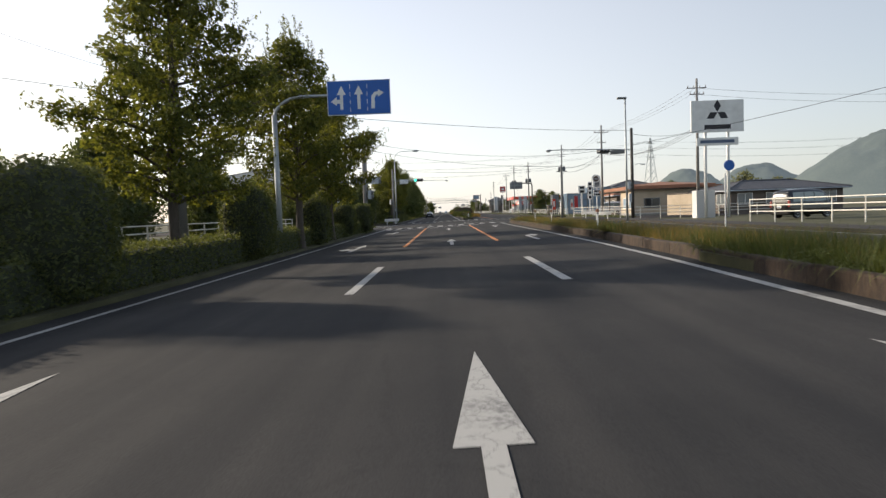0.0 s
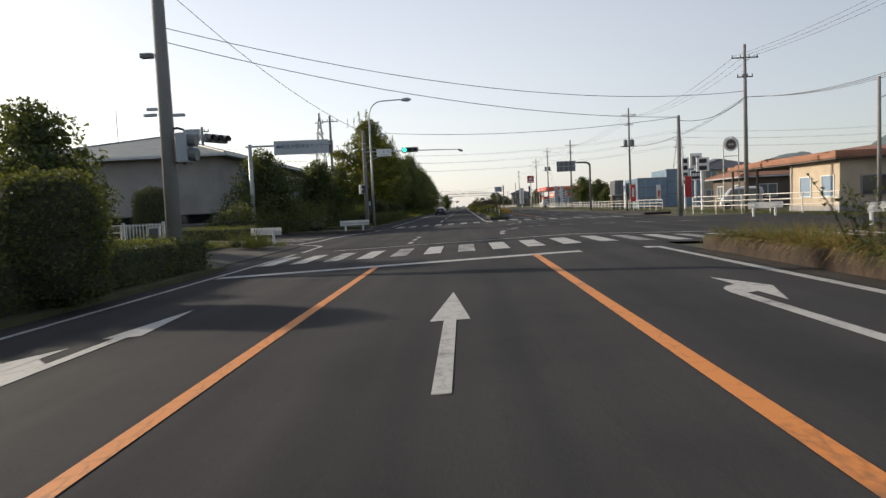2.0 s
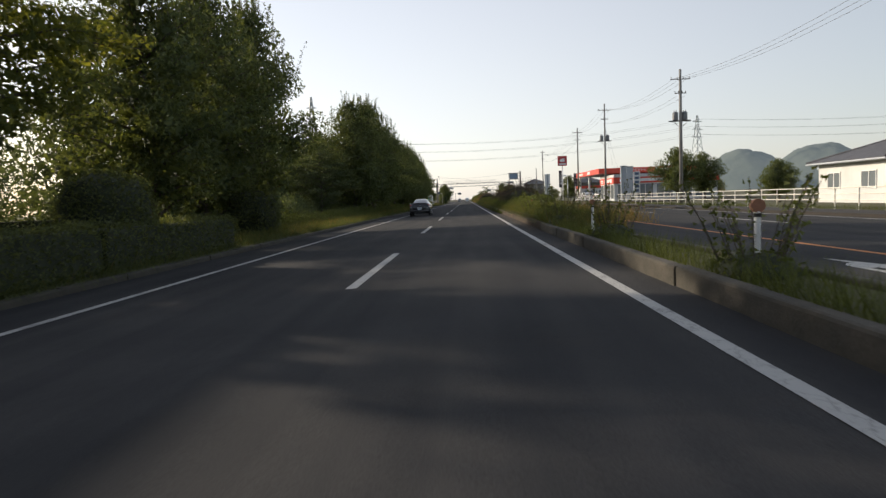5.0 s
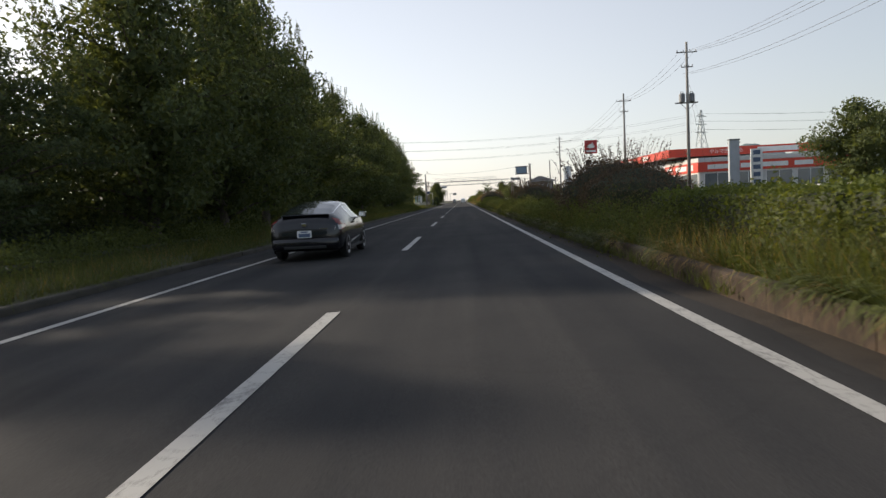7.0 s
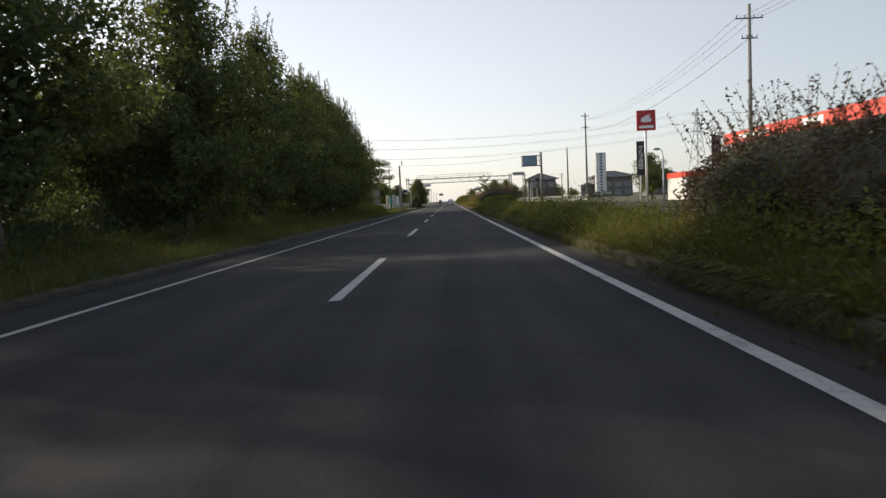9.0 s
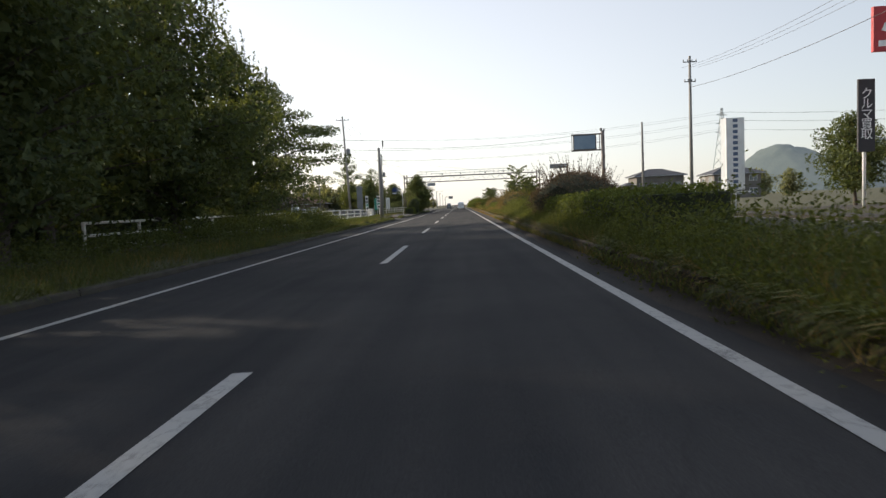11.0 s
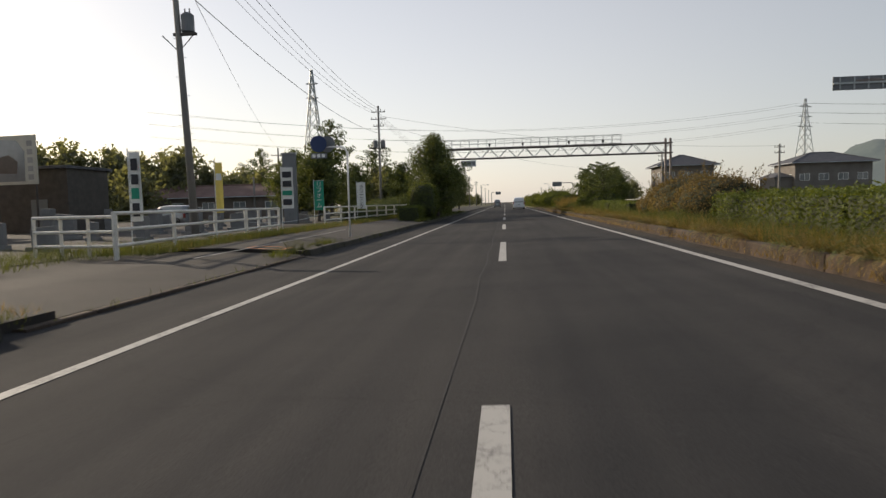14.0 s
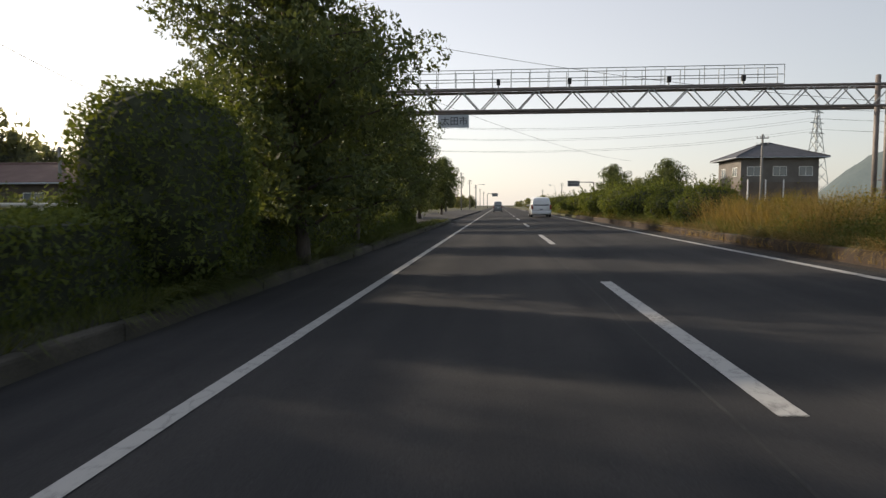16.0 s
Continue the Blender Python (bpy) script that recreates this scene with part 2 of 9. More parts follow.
M_WHITE = surface("white_paint", (0.66, 0.66, 0.64), (0.82, 0.82, 0.80), 1.5, 30, 0.5, bump=0.04)
M_FENCE = surface("cream_white_pipe_paint", (0.60, 0.56, 0.48), (0.80, 0.77, 0.70), 2.5, 30, 0.5, bump=0.05)
M_BOARD = surface("yellowed_board", (0.40, 0.38, 0.31), (0.55, 0.52, 0.44), 1.2, 30, 0.7, bump=0.05)
M_BLACK = plain("black_rubber_and_plastic", (0.02, 0.02, 0.02), 0.7)
M_WIRE = plain("black_cable", (0.03, 0.03, 0.035), 0.6)
M_TYRE = surface("tyre_rubber", (0.012, 0.012, 0.012), (0.03, 0.03, 0.03), 8, 60, 0.95, bump=0.2)
M_RIM = plain("alloy_wheel", (0.62, 0.62, 0.63), 0.35, 0.35)
M_CARBLACK = surface("black_car_lacquer", (0.005, 0.005, 0.007), (0.009, 0.009, 0.011), 2, 60, 0.25, 0.0, bump=0.0, coat=0.5)
M_CARWHITE = surface("white_car_lacquer", (0.68, 0.69, 0.70), (0.78, 0.79, 0.80), 2, 60, 0.3, 0.0, bump=0.0, coat=0.8)
M_CARGREY = surface("grey_car_lacquer", (0.16, 0.17, 0.18), (0.22, 0.23, 0.24), 2, 60, 0.3, 0.2, bump=0.0, coat=0.8)
M_CHROME = plain("chrome", (0.75, 0.75, 0.76), 0.15, 1.0)
M_GLASS = glassy("dark_car_glass")
M_SIDEGLASS = glassy("pale_car_glass", (0.26, 0.30, 0.29))
M_WINDOW = glassy("window_pane", (0.16, 0.18, 0.19))
M_RED_LAMP = plain("red_tail_lamp", (0.24, 0.035, 0.03), 0.25, 0.0, 0.5)
M_CLEAR_LAMP = plain("clear_lamp_lens", (0.6, 0.55, 0.52), 0.15, 0.0, 0.6)
M_BLUE_SIGN = plain("blue_sign_sheeting", (0.02, 0.12, 0.46), 0.45)
M_SIGN_NAVY = plain("dark_navy_sign_sheeting", (0.012, 0.035, 0.12), 0.45)
M_SIGN_BACK = surface("grey_sign_back", (0.13, 0.14, 0.15), (0.22, 0.23, 0.24), 1, 30, 0.6, 0.4, bump=0.02)
M_SIGN_WHITE = plain("white_sign_sheeting", (0.78, 0.78, 0.76), 0.5)
M_SIGN_PALE = plain("pale_grey_sign_sheeting", (0.42, 0.45, 0.48), 0.5)
M_SIGNAL = plain("grey_signal_housing", (0.16, 0.17, 0.17), 0.5)
M_GREEN_LAMP = glowing("green_signal_lens", (0.05, 0.9, 0.55), 2.5)
M_DARK_LENS = plain("dark_signal_lens", (0.04, 0.02, 0.015), 0.3)
M_RED_SHOP = plain("red_shop_sheeting", (0.62, 0.06, 0.03), 0.45)
M_DEEP_RED = plain("deep_red_sign", (0.42, 0.02, 0.025), 0.45)
M_GREEN_CLOTH = plain("green_banner_cloth", (0.02, 0.26, 0.17), 0.8)
M_WHITE_CLOTH = plain("white_banner_cloth", (0.74, 0.74, 0.70), 0.85)
M_YELLOW_CLOTH = plain("yellow_banner_cloth", (0.75, 0.58, 0.14), 0.85)
M_INK = plain("dark_ink", (0.03, 0.03, 0.035), 0.7)
M_BARS = plain("faded_blue_ink", (0.10, 0.14, 0.22), 0.7)
M_WALL_BEIGE = surface("beige_render", (0.42, 0.34, 0.24), (0.58, 0.48, 0.36), 0.7, 20, 0.9, bump=0.2)
M_WALL_GREY = surface("grey_tiled_wall", (0.24, 0.23, 0.215), (0.36, 0.34, 0.32), 0.6, 25, 0.85, bump=0.2)
# wall render darkened so backlit house walls carry shade in their colour
M_WALL_DIM = surface("backlit_dim_render", (0.12, 0.11, 0.10), (0.19, 0.175, 0.16), 0.6, 25, 0.9, bump=0.2)
M_WALL_WHITE = surface("off_white_cladding", (0.52, 0.52, 0.50), (0.68, 0.68, 0.66), 0.5, 20, 0.7, bump=0.1)
M_WALL_BLUE = surface("blue_grey_sheet_steel", (0.16, 0.24, 0.33), (0.26, 0.34, 0.42), 0.6, 20, 0.6, 0.2, bump=0.1)
M_WALL_BROWN = surface("brown_board_wall", (0.09, 0.075, 0.06), (0.16, 0.13, 0.11), 0.8, 20, 0.85, bump=0.2)
M_ROOF_TILE = surface("dark_roof_tile", (0.05, 0.052, 0.058), (0.10, 0.10, 0.11), 2.0, 30, 0.7, bump=0.3)
M_ROOF_PALE = surface("pale_sheet_roof", (0.34, 0.36, 0.36), (0.46, 0.48, 0.48), 0.8, 20, 0.6, 0.1, bump=0.1)
M_ROOF_SHEET = surface("weathered_glossy_sheet", (0.52, 0.48, 0.38), (0.72, 0.70, 0.62), 0.6, 20, 0.28, 0.0, bump=0.03, coat=0.7)
M_ROOF_GREY = surface("grey_green_sheet_roof", (0.13, 0.145, 0.14), (0.20, 0.215, 0.205), 0.8, 20, 0.6, 0.1, bump=0.1)
M_ROOF_ORANGE = surface("terracotta_roof", (0.23, 0.105, 0.06), (0.36, 0.17, 0.10), 1.0, 20, 0.8, bump=0.2)
M_BARK = surface("grey_brown_bark", (0.045, 0.035, 0.028), (0.12, 0.10, 0.08), 6, 40, 0.95, bump=0.6, stretch=(1, 1, 0.25))
M_LEAF = leaf_material("tree_leaves", (0.036, 0.056, 0.026), (0.135, 0.160, 0.066), 0.38)
# yellower than M_LEAF: the backlit glow is put into the colour
M_LEAF_YELLOW = leaf_material("backlit_yellow_tree_leaves", (0.045, 0.066, 0.020), (0.18, 0.19, 0.052), 0.48)
M_LEAF_DARK = leaf_material("dark_evergreen_leaves", (0.034, 0.052, 0.028), (0.115, 0.142, 0.074), 0.42)
M_HEDGE = leaf_material("hedge_leaves", (0.036, 0.058, 0.016), (0.145, 0.172, 0.044), 0.38)
M_HEDGE_DARK = leaf_material("dark_hedge_leaves", (0.040, 0.056, 0.026), (0.135, 0.152, 0.066), 0.42)
M_ABELIA = leaf_material("bronze_shrub_leaves", (0.034, 0.028, 0.022), (0.165, 0.115, 0.088), 0.3)
M_GRASS = leaf_material("green_grass_blades", (0.035, 0.05, 0.014), (0.13, 0.15, 0.045), 0.35)
M_DRY_GRASS = leaf_material("dry_grass_blades", (0.12, 0.085, 0.03), (0.30, 0.215, 0.085), 0.35)
# paler copy of the tree leaves: distance haze put into the colour
M_LEAF_FAR = leaf_material("far_leaves_paled_for_haze", (0.095, 0.105, 0.080), (0.21, 0.225, 0.16), 0.55)
M_WEED = leaf_material("lush_weed_leaves", (0.036, 0.054, 0.016), (0.15, 0.165, 0.048), 0.4)
M_WEED_DRY = leaf_material("yellowing_weed_leaves", (0.055, 0.054, 0.016), (0.22, 0.195, 0.062), 0.42)
# lighter copy of M_ABELIA with warm sunlight put into the colour
M_BRONZE = leaf_material("sun_tinted_bronze_leaves", (0.055, 0.047, 0.024), (0.25, 0.185, 0.095), 0.38)
# hedge green made lighter and yellower, sunshine included in the colour
M_VINE = leaf_material("sun_tinted_broad_leaves", (0.04, 0.06, 0.014), (0.17, 0.20, 0.05), 0.4)
M_DIRT = surface("brown_gutter_dirt", (0.016, 0.012, 0.009), (0.042, 0.031, 0.022), 2.5, 60, 0.95, bump=0.5)
M_STONE = surface("grey_cut_stone", (0.10, 0.10, 0.10), (0.24, 0.24, 0.235), 1.4, 50, 0.7, bump=0.1)
M_ROOF_RED = surface("faded_red_brown_roof", (0.11, 0.065, 0.055), (0.19, 0.12, 0.10), 0.8, 20, 0.85, bump=0.2)
# solid filler inside bushes, darker than the leaves that cover it
M_CORE = surface("dark_inner_filler", (0.022, 0.026, 0.014), (0.058, 0.066, 0.034), 4, 30, 1.0, bump=0.3)


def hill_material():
    """Far wooded hill; the grey light of hazy air is put in as a faint glow."""
    m = surface("far_wooded_hill_haze_glow", (0.030, 0.042, 0.034), (0.065, 0.08, 0.062), 0.02, 0.4, 1.0, bump=0.0)
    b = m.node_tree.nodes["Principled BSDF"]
    # grey emission in place of the haze between here and the hill
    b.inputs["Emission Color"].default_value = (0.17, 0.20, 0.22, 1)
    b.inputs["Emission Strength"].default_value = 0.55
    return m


M_HILL = hill_material()

# ---------------------------------------------------------------- mesh helpers
SLOPE_Y = (-200, -120, -95, -70, -45, 0, 60, 110, 140, 170, 200, 400)
SLOPE_A = (1.9, 1.9, 2.2, 2.2, 1.6, 1.0, 1.0, 1.2, 1.5, 2.1, 2.0, 1.8)


def slope(y):
    return math.tan(radians(float(np.interp(y, SLOPE_Y, SLOPE_A))))


def ground_z(x, y):
    """Crossfall: the near carriageway falls to the left, the far one to the right."""
    s = slope(y)
    if x < -4.6:
        return -4.6 * s * max(0.0, 1 - (-4.6 - x) / 3.0)
    if x <= 5.5:
        return x * s
    return max(0.0, 5.5 * s * (1 - (x - 5.5) / 10.5))


def mesh_ob(name, bm, mat, smooth=False):
    me = bpy.data.meshes.new(name)
    bm.normal_update()
    bm.to_mesh(me)
    bm.free()
    me.materials.append(mat)
    if smooth:
        me.polygons.foreach_set("use_smooth", [True] * len(me.polygons))
    return new(name, me)


def part(name, bm, mat, parent, label="", smooth=False):
    ob = mesh_ob(name, bm, mat, smooth)
    ob.parent = parent
    if label:
        tagged(ob, label)
    return ob


def thing(name, label, category, at=(0, 0, 0), rz=0, group="", kind=""):
    ob = new(name)
    ob.empty_display_size = 0.2
    ob.matrix_basis = pose(*at, 0, 0, rz)
    return tagged(ob, label, category, group, kind)


def box(bm, x0, x1, y0, y1, z0, z1, bevel=0.0):
    r = bmesh.ops.create_cube(bm, size=1)
    for v in r["verts"]:
        v.co = Vector(((x0 + x1) / 2 + v.co.x * (x1 - x0), (y0 + y1) / 2 + v.co.y * (y1 - y0), (z0 + z1) / 2 + v.co.z * (z1 - z0)))
    if bevel:
        es = list({e for v in r["verts"] for e in v.link_edges})
        bmesh.ops.bevel(bm, geom=es, offset=bevel, segments=2, affect="EDGES", profile=0.6)
    return bm


def B(*a, bevel=0.0):
    return box(bmesh.new(), *a, bevel=bevel)


def tube(bm, pts, radii, seg=8, cap=True):
    """A round bar through points, with a radius at each."""
    pts = [Vector(p) for p in pts]
    if not hasattr(radii, "__len__"):
        radii = [radii] * len(pts)
    rings = []
    ref = None
    for i, p in enumerate(pts):
        d = (pts[min(i + 1, len(pts) - 1)] - pts[max(i - 1, 0)]).normalized()
        if ref is None:
            ref = Vector((0, 0, 1)) if abs(d.z) < 0.9 else Vector((1, 0, 0))
        u = d.cross(ref).normalized()
        w = d.cross(u).normalized()
        rings.append([bm.verts.new(p + (u * math.cos(a) + w * math.sin(a)) * radii[i]) for a in (2 * math.pi * k / seg for k in range(seg))])
    for a, b in zip(rings, rings[1:]):
        for k in range(seg):
            bm.faces.new((a[k], a[(k + 1) % seg], b[(k + 1) % seg], b[k]))
    if cap:
        bm.faces.new(rings[0][::-1])
        bm.faces.new(rings[-1])
    return bm


def T(pts, radii, seg=8):
    return tube(bmesh.new(), pts, radii, seg)


def slab(bm, outline, m, depth):
    """A flat shape of the given outline (x, y), with thickness, laid by the matrix m."""
    front = [bm.verts.new(m @ Vector((x, y, 0))) for x, y in outline]
    back = [bm.verts.new(m @ Vector((x, y, -depth))) for x, y in outline]
    bm.faces.new(front)
    bm.faces.new(back[::-1])
    n = len(front)
    for k in range(n):
        bm.faces.new((front[k], back[k], back[(k + 1) % n], front[(k + 1) % n]))
    return bm


FACE = Matrix.Rotation(radians(90), 4, "X")  # stands a flat shape up, facing the traffic


def plate(outline, at, depth=0.02, rz=0):
    return slab(bmesh.new(), outline, Matrix.Translation(at) @ Matrix.Rotation(radians(rz), 4, "Z") @ FACE, depth)


def disc(r, n=28):
    return [(r * math.cos(2 * math.pi * k / n), r * math.sin(2 * math.pi * k / n)) for k in range(n)]


def writing(text, size, at, mat, parent, rz=0, vertical=False, name="lettering"):
    cu = bpy.data.curves.new(name, "FONT")
    cu.body = "\n".join(text) if vertical else text
    cu.align_x, cu.align_y, cu.size, cu.extrude = "CENTER", "CENTER", size, 0.004
    cu.space_line = 0.82 if vertical else 1.0
    tmp = new(name + "_curve", cu)
    me = bpy.data.meshes.new_from_object(tmp.evaluated_get(bpy.context.evaluated_depsgraph_get()))
    bpy.data.objects.remove(tmp)
    bpy.data.curves.remove(cu)
    me.name = name
    me.materials.clear()
    me.materials.append(mat)
    ob = new(name, me)
    ob.parent = parent
    ob.matrix_basis = Matrix.Translation(at) @ Matrix.Rotation(radians(rz), 4, "Z") @ FACE
    return ob


def raw_mesh(name, verts, faces, mat):
    me = bpy.data.meshes.new(name)
    n, k = faces.shape
    me.vertices.add(len(verts))
    me.vertices.foreach_set("co", np.ascontiguousarray(verts, dtype=np.float32).ravel())
    me.loops.add(n * k)
    me.loops.foreach_set("vertex_index", np.ascontiguousarray(faces, dtype=np.int32).ravel())
    me.polygons.add(n)
    me.polygons.foreach_set("loop_start", np.arange(0, n * k, k, dtype=np.int32))
    me.update(calc_edges=True)
    me.materials.append(mat)
    return me


def leaves(centres, size, rng, flat=0.3):
    """A small pointed leaf at each centre, turned at random."""
    n = len(centres)
    d = rng.normal(size=(n, 3))
    d[:, 2] = d[:, 2] * (1 - flat) + flat * 0.8
    d /= np.linalg.norm(d, axis=1)[:, None]
    a = rng.normal(size=(n, 3))
    u = np.cross(d, a)
    u /= np.linalg.norm(u, axis=1)[:, None]
    w = np.cross(d, u)
    s = size * rng.uniform(0.6, 1.3, n)[:, None]
    v = np.stack([centres - u * s * 0.5 - w * s * 0.3, centres + u * s * 0.55 + d * s * 0.1, centres - u * s * 0.5 + w * s * 0.3], 1).reshape(-1, 3)
    return v, np.arange(3 * n).reshape(n, 3)

# ---------------------------------------------------------------- ground, roads and markings
def sheet(name, xs, ys, mat, lift=0.0, zf=ground_z):
    nx, ny = len(xs), len(ys)
    v = np.array([(x, y, zf(x, y) + lift) for y in ys for x in xs])
    q = np.array([(j * nx + i, j * nx + i + 1, (j + 1) * nx + i + 1, (j + 1) * nx + i) for j in range(ny - 1) for i in range(nx - 1)])
    return new(name, raw_mesh(name, v, q, mat))


def steps(a, b, d):
    n = max(1, math.ceil(abs(b - a) / d))
    return [a + (b - a) * k / n for k in range(n + 1)]


def land(x, y):
    """The open ground, a little below the roads, with soft unevenness away from them."""
    away = min(1.0, max(0.0, (abs(x - 5) - 20) / 60))
    return ground_z(x, y) - 0.06 + away * 0.8 * noise.noise(Vector((x * 0.012, y * 0.012, 0)))


gx = [-3000, -1200, -400, -150, -60, -30, -20, -14, -9, -7.6, -6, -4.6, 0, 5.5, 8, 11, 16, 20, 30, 60, 150, 400, 1200, 3000]
gy = [-800, -400, -250] + steps(-200, 400, 10) + [600, 1000, 1800, 3000, 4500]
ground = sheet("ground", gx, gy, M_SOIL, 0.0, land)
tagged(ground, "grassy soil and open land around the road", "ground", kind="structure")

ROAD_Y = steps(-300, -200, 50)[:-1] + steps(-200, 400, 5) + steps(400, 1600, 100)[1:]


def road_strip(name, x0, x1, ys, label, mat=M_ASPHALT, lift=0.0, n=3):
    ob = sheet(name, steps(x0, x1, (x1 - x0) / n), ys, mat, lift)
    return tagged(ob, label, "road", kind="structure")


def ys_between(a, b):
    return [a] + [y for y in ROAD_Y if a + 0.3 < y < b - 0.3] + [b]


tagged(sheet("road", [-5.8, -4.6, -2.3, 0, 2.1, 4.15], ROAD_Y, M_ASPHALT), "worn dark asphalt carriageway with painted lines", "road", kind="structure")
road_strip("road_2", 4.15, 6.75, ys_between(-300, -34.6), "asphalt of the turning lane and the junction", n=2)
road_strip("road_3", 6.75, 16.0, ys_between(-69.0, -34.6), "asphalt of the junction", n=4)
road_strip("road_4", 8.8, 16.0, ys_between(-300, -69.0), "asphalt carriageway of the opposite direction", n=3)
road_strip("road_5", 8.8, 16.0, ys_between(-34.6, 1600), "asphalt carriageway of the opposite direction", n=3)
road_strip("road_6", 5.5, 8.8, ys_between(-34.6, 12.0), "asphalt turning lane of the opposite direction", n=2)
road_strip("road_7", -70, -5.8, ys_between(-61.5, -43.5), "asphalt of the side street", n=12)
road_strip("road_8", 16.0, 90, ys_between(-61.5, -43.5), "asphalt of the side street", n=6)


def marking(bm, outline, lift=0.006):
    """A painted shape on the road; outline in x, y, cut every few metres to follow the crossfall."""
    f = bm.faces.new([bm.verts.new((x, y, ground_z(x, y) + lift)) for x, y in outline])
    return f


def stripe(bm, x0, x1, y0, y1, lift=0.006, skew=0.0):
    for a, b in zip(steps(y0, y1, 5), steps(y0, y1, 5)[1:]):
        marking(bm, [(x0 + skew * (a - y0), a), (x1 + skew * (a - y0), a), (x1 + skew * (b - y0), b), (x0 + skew * (b - y0), b)], lift)


def line(name, x, y0, y1, width, mat, label):
    bm = bmesh.new()
    stripe(bm, x - width / 2, x + width / 2, y0, y1)
    return tagged(mesh_ob(name, bm, mat), label, "road marking", kind="structure")


line("edge_line", -3.77, -150, -63.0, 0.13, M_WHITE_LINE, "thin white edge line along the hedge")
line("edge_line", -3.46, -36, 800, 0.14, M_WHITE_LINE, "white edge line of the carriageway")
bm = bmesh.new()
TAPER = [(5.2, -150.0), (5.5, -118.0), (5.66, -114.6), (5.92, -110.0), (6.1, -104.0), (6.16, -96.0), (6.1, -70.6)]
for (xa, ya), (xb, yb) in zip(TAPER, TAPER[1:]):
    stripe(bm, xa - 0.08, xa + 0.08, ya, yb, skew=(xb - xa) / (yb - ya))
tagged(mesh_ob("edge_line", bm, M_WHITE_LINE), "white line along the median where the turning lane opens", "road marking", kind="structure")
line("edge_line", 3.525, -37.9, 800, 0.145, M_WHITE_LINE, "white line along the median kerb")
line("lane_line", 0.03, -98.4, -70.4, 0.14, M_ORANGE_LINE, "orange no-crossing line before the junction")
line("lane_line", 3.50, -98.7, -70.5, 0.14, M_ORANGE_LINE, "orange no-crossing line before the junction")
line("lane_line", 8.3, -31, 40, 0.14, M_ORANGE_LINE, "orange line beside the opposite lanes")
line("edge_line", 5.45, -38.0, -34.8, 0.14, M_WHITE_LINE, "short white line at the median nose")
line("edge_line", 15.6, -34, 300, 0.14, M_WHITE_LINE, "white edge line of the opposite direction")
line("edge_line", 15.6, -140, -64, 0.14, M_WHITE_LINE, "white edge line of the opposite direction")


def lane_dash(x, y, length, mat=M_WHITE_LINE, w=0.16):
    bm = bmesh.new()
    marking(bm, [(x - w / 2, y), (x + w / 2, y), (x + w / 2, y + length / 2), (x - w / 2, y + length / 2)])
    marking(bm, [(x - w / 2, y + length / 2), (x + w / 2, y + length / 2), (x + w / 2, y + length), (x - w / 2, y + length)])
    return tagged(mesh_ob("lane_dash", bm, mat), "white broken lane line on dark asphalt", "lane dash", "lane dashes", "structure")


for k in range(-2, 40):
    lane_dash(0.0, 15 * k, 6)
for y in (-142.2, -127.2, -112.2):
    lane_dash(0.03, y, 5.1)
    lane_dash(3.5, y, 5.1)
for k in range(-2, 12):
    lane_dash(12.2, 15 * k - 3, 6)
for y in (-120, -105, -90, -75):
    lane_dash(12.2, y, 6)
# guiding dashes through the junction
for y in (-61.7, -59.6, -57.5):
    lane_dash(0.02, y, 1.05)
for x, y, a in ((3.47, -59.7, 0), (3.55, -57.8, -8), (3.95, -55.6, -30), (5.0, -53.9, -55), (6.6, -53.0, -70), (8.4, -52.5, -80), (10.4, -52.3, -86), (12.6, -52.2, -90)):
    bm = bmesh.new()
    c, s = math.cos(radians(a)), math.sin(radians(a))
    marking(bm, [(x + u * c - v * s, y + u * s + v * c) for u, v in ((-0.09, 0), (0.09, 0), (0.09, 1.05), (-0.09, 1.05))])
    tagged(mesh_ob("turn_dash", bm, M_WHITE_LINE), "short white dash guiding turning traffic", "road marking", "guiding dashes", "structure")
for x0, y0, x1, y1 in ((5.37, -42.8, 5.47, -43.4), (5.40, -44.35, 5.46, -45.3), (5.38, -46.15, 5.17, -47.05), (4.83, -47.9, 4.39, -48.8)):
    bm = bmesh.new()
    d = Vector((x1 - x0, y1 - y0)).normalized() * 0.085
    marking(bm, [(x0 - d.y, y0 + d.x), (x1 - d.y, y1 + d.x), (x1 + d.y, y1 - d.x), (x0 + d.y, y0 - d.x)])
    tagged(mesh_ob("turn_dash", bm, M_WHITE_LINE), "short white dash guiding turning traffic", "road marking", "guiding dashes", "structure")


def cross_line(name, y, x0, x1, w, mat, label, lean=-0.10):
    bm = bmesh.new()
    xs = steps(x0, x1, 2)
    for a, b in zip(xs, xs[1:]):
        marking(bm, [(a, y + lean * a), (b, y + lean * b), (b, y + lean * b + w), (a, y + lean * a + w)])
    return tagged(mesh_ob(name, bm, mat), label, "road marking", kind="structure")


cross_line("stop_line", -70.62, -3.6, 6.0, 0.42, M_WHITE_LINE, "white stop line before the crossing", -0.05)
cross_line("crossing_edge", -63.05, -2.5, 13.5, 0.16, M_WHITE_LINE, "white line beyond the crossing", -0.12)
cross_line("crossing_edge", -42.1, -2.2, 13.5, 0.16, M_WHITE_LINE, "white line before the far crossing", -0.06)
cross_line("stop_line", -34.6, 5.7, 15.6, 0.42, M_WHITE_LINE, "white stop line of the opposite direction", -0.02)


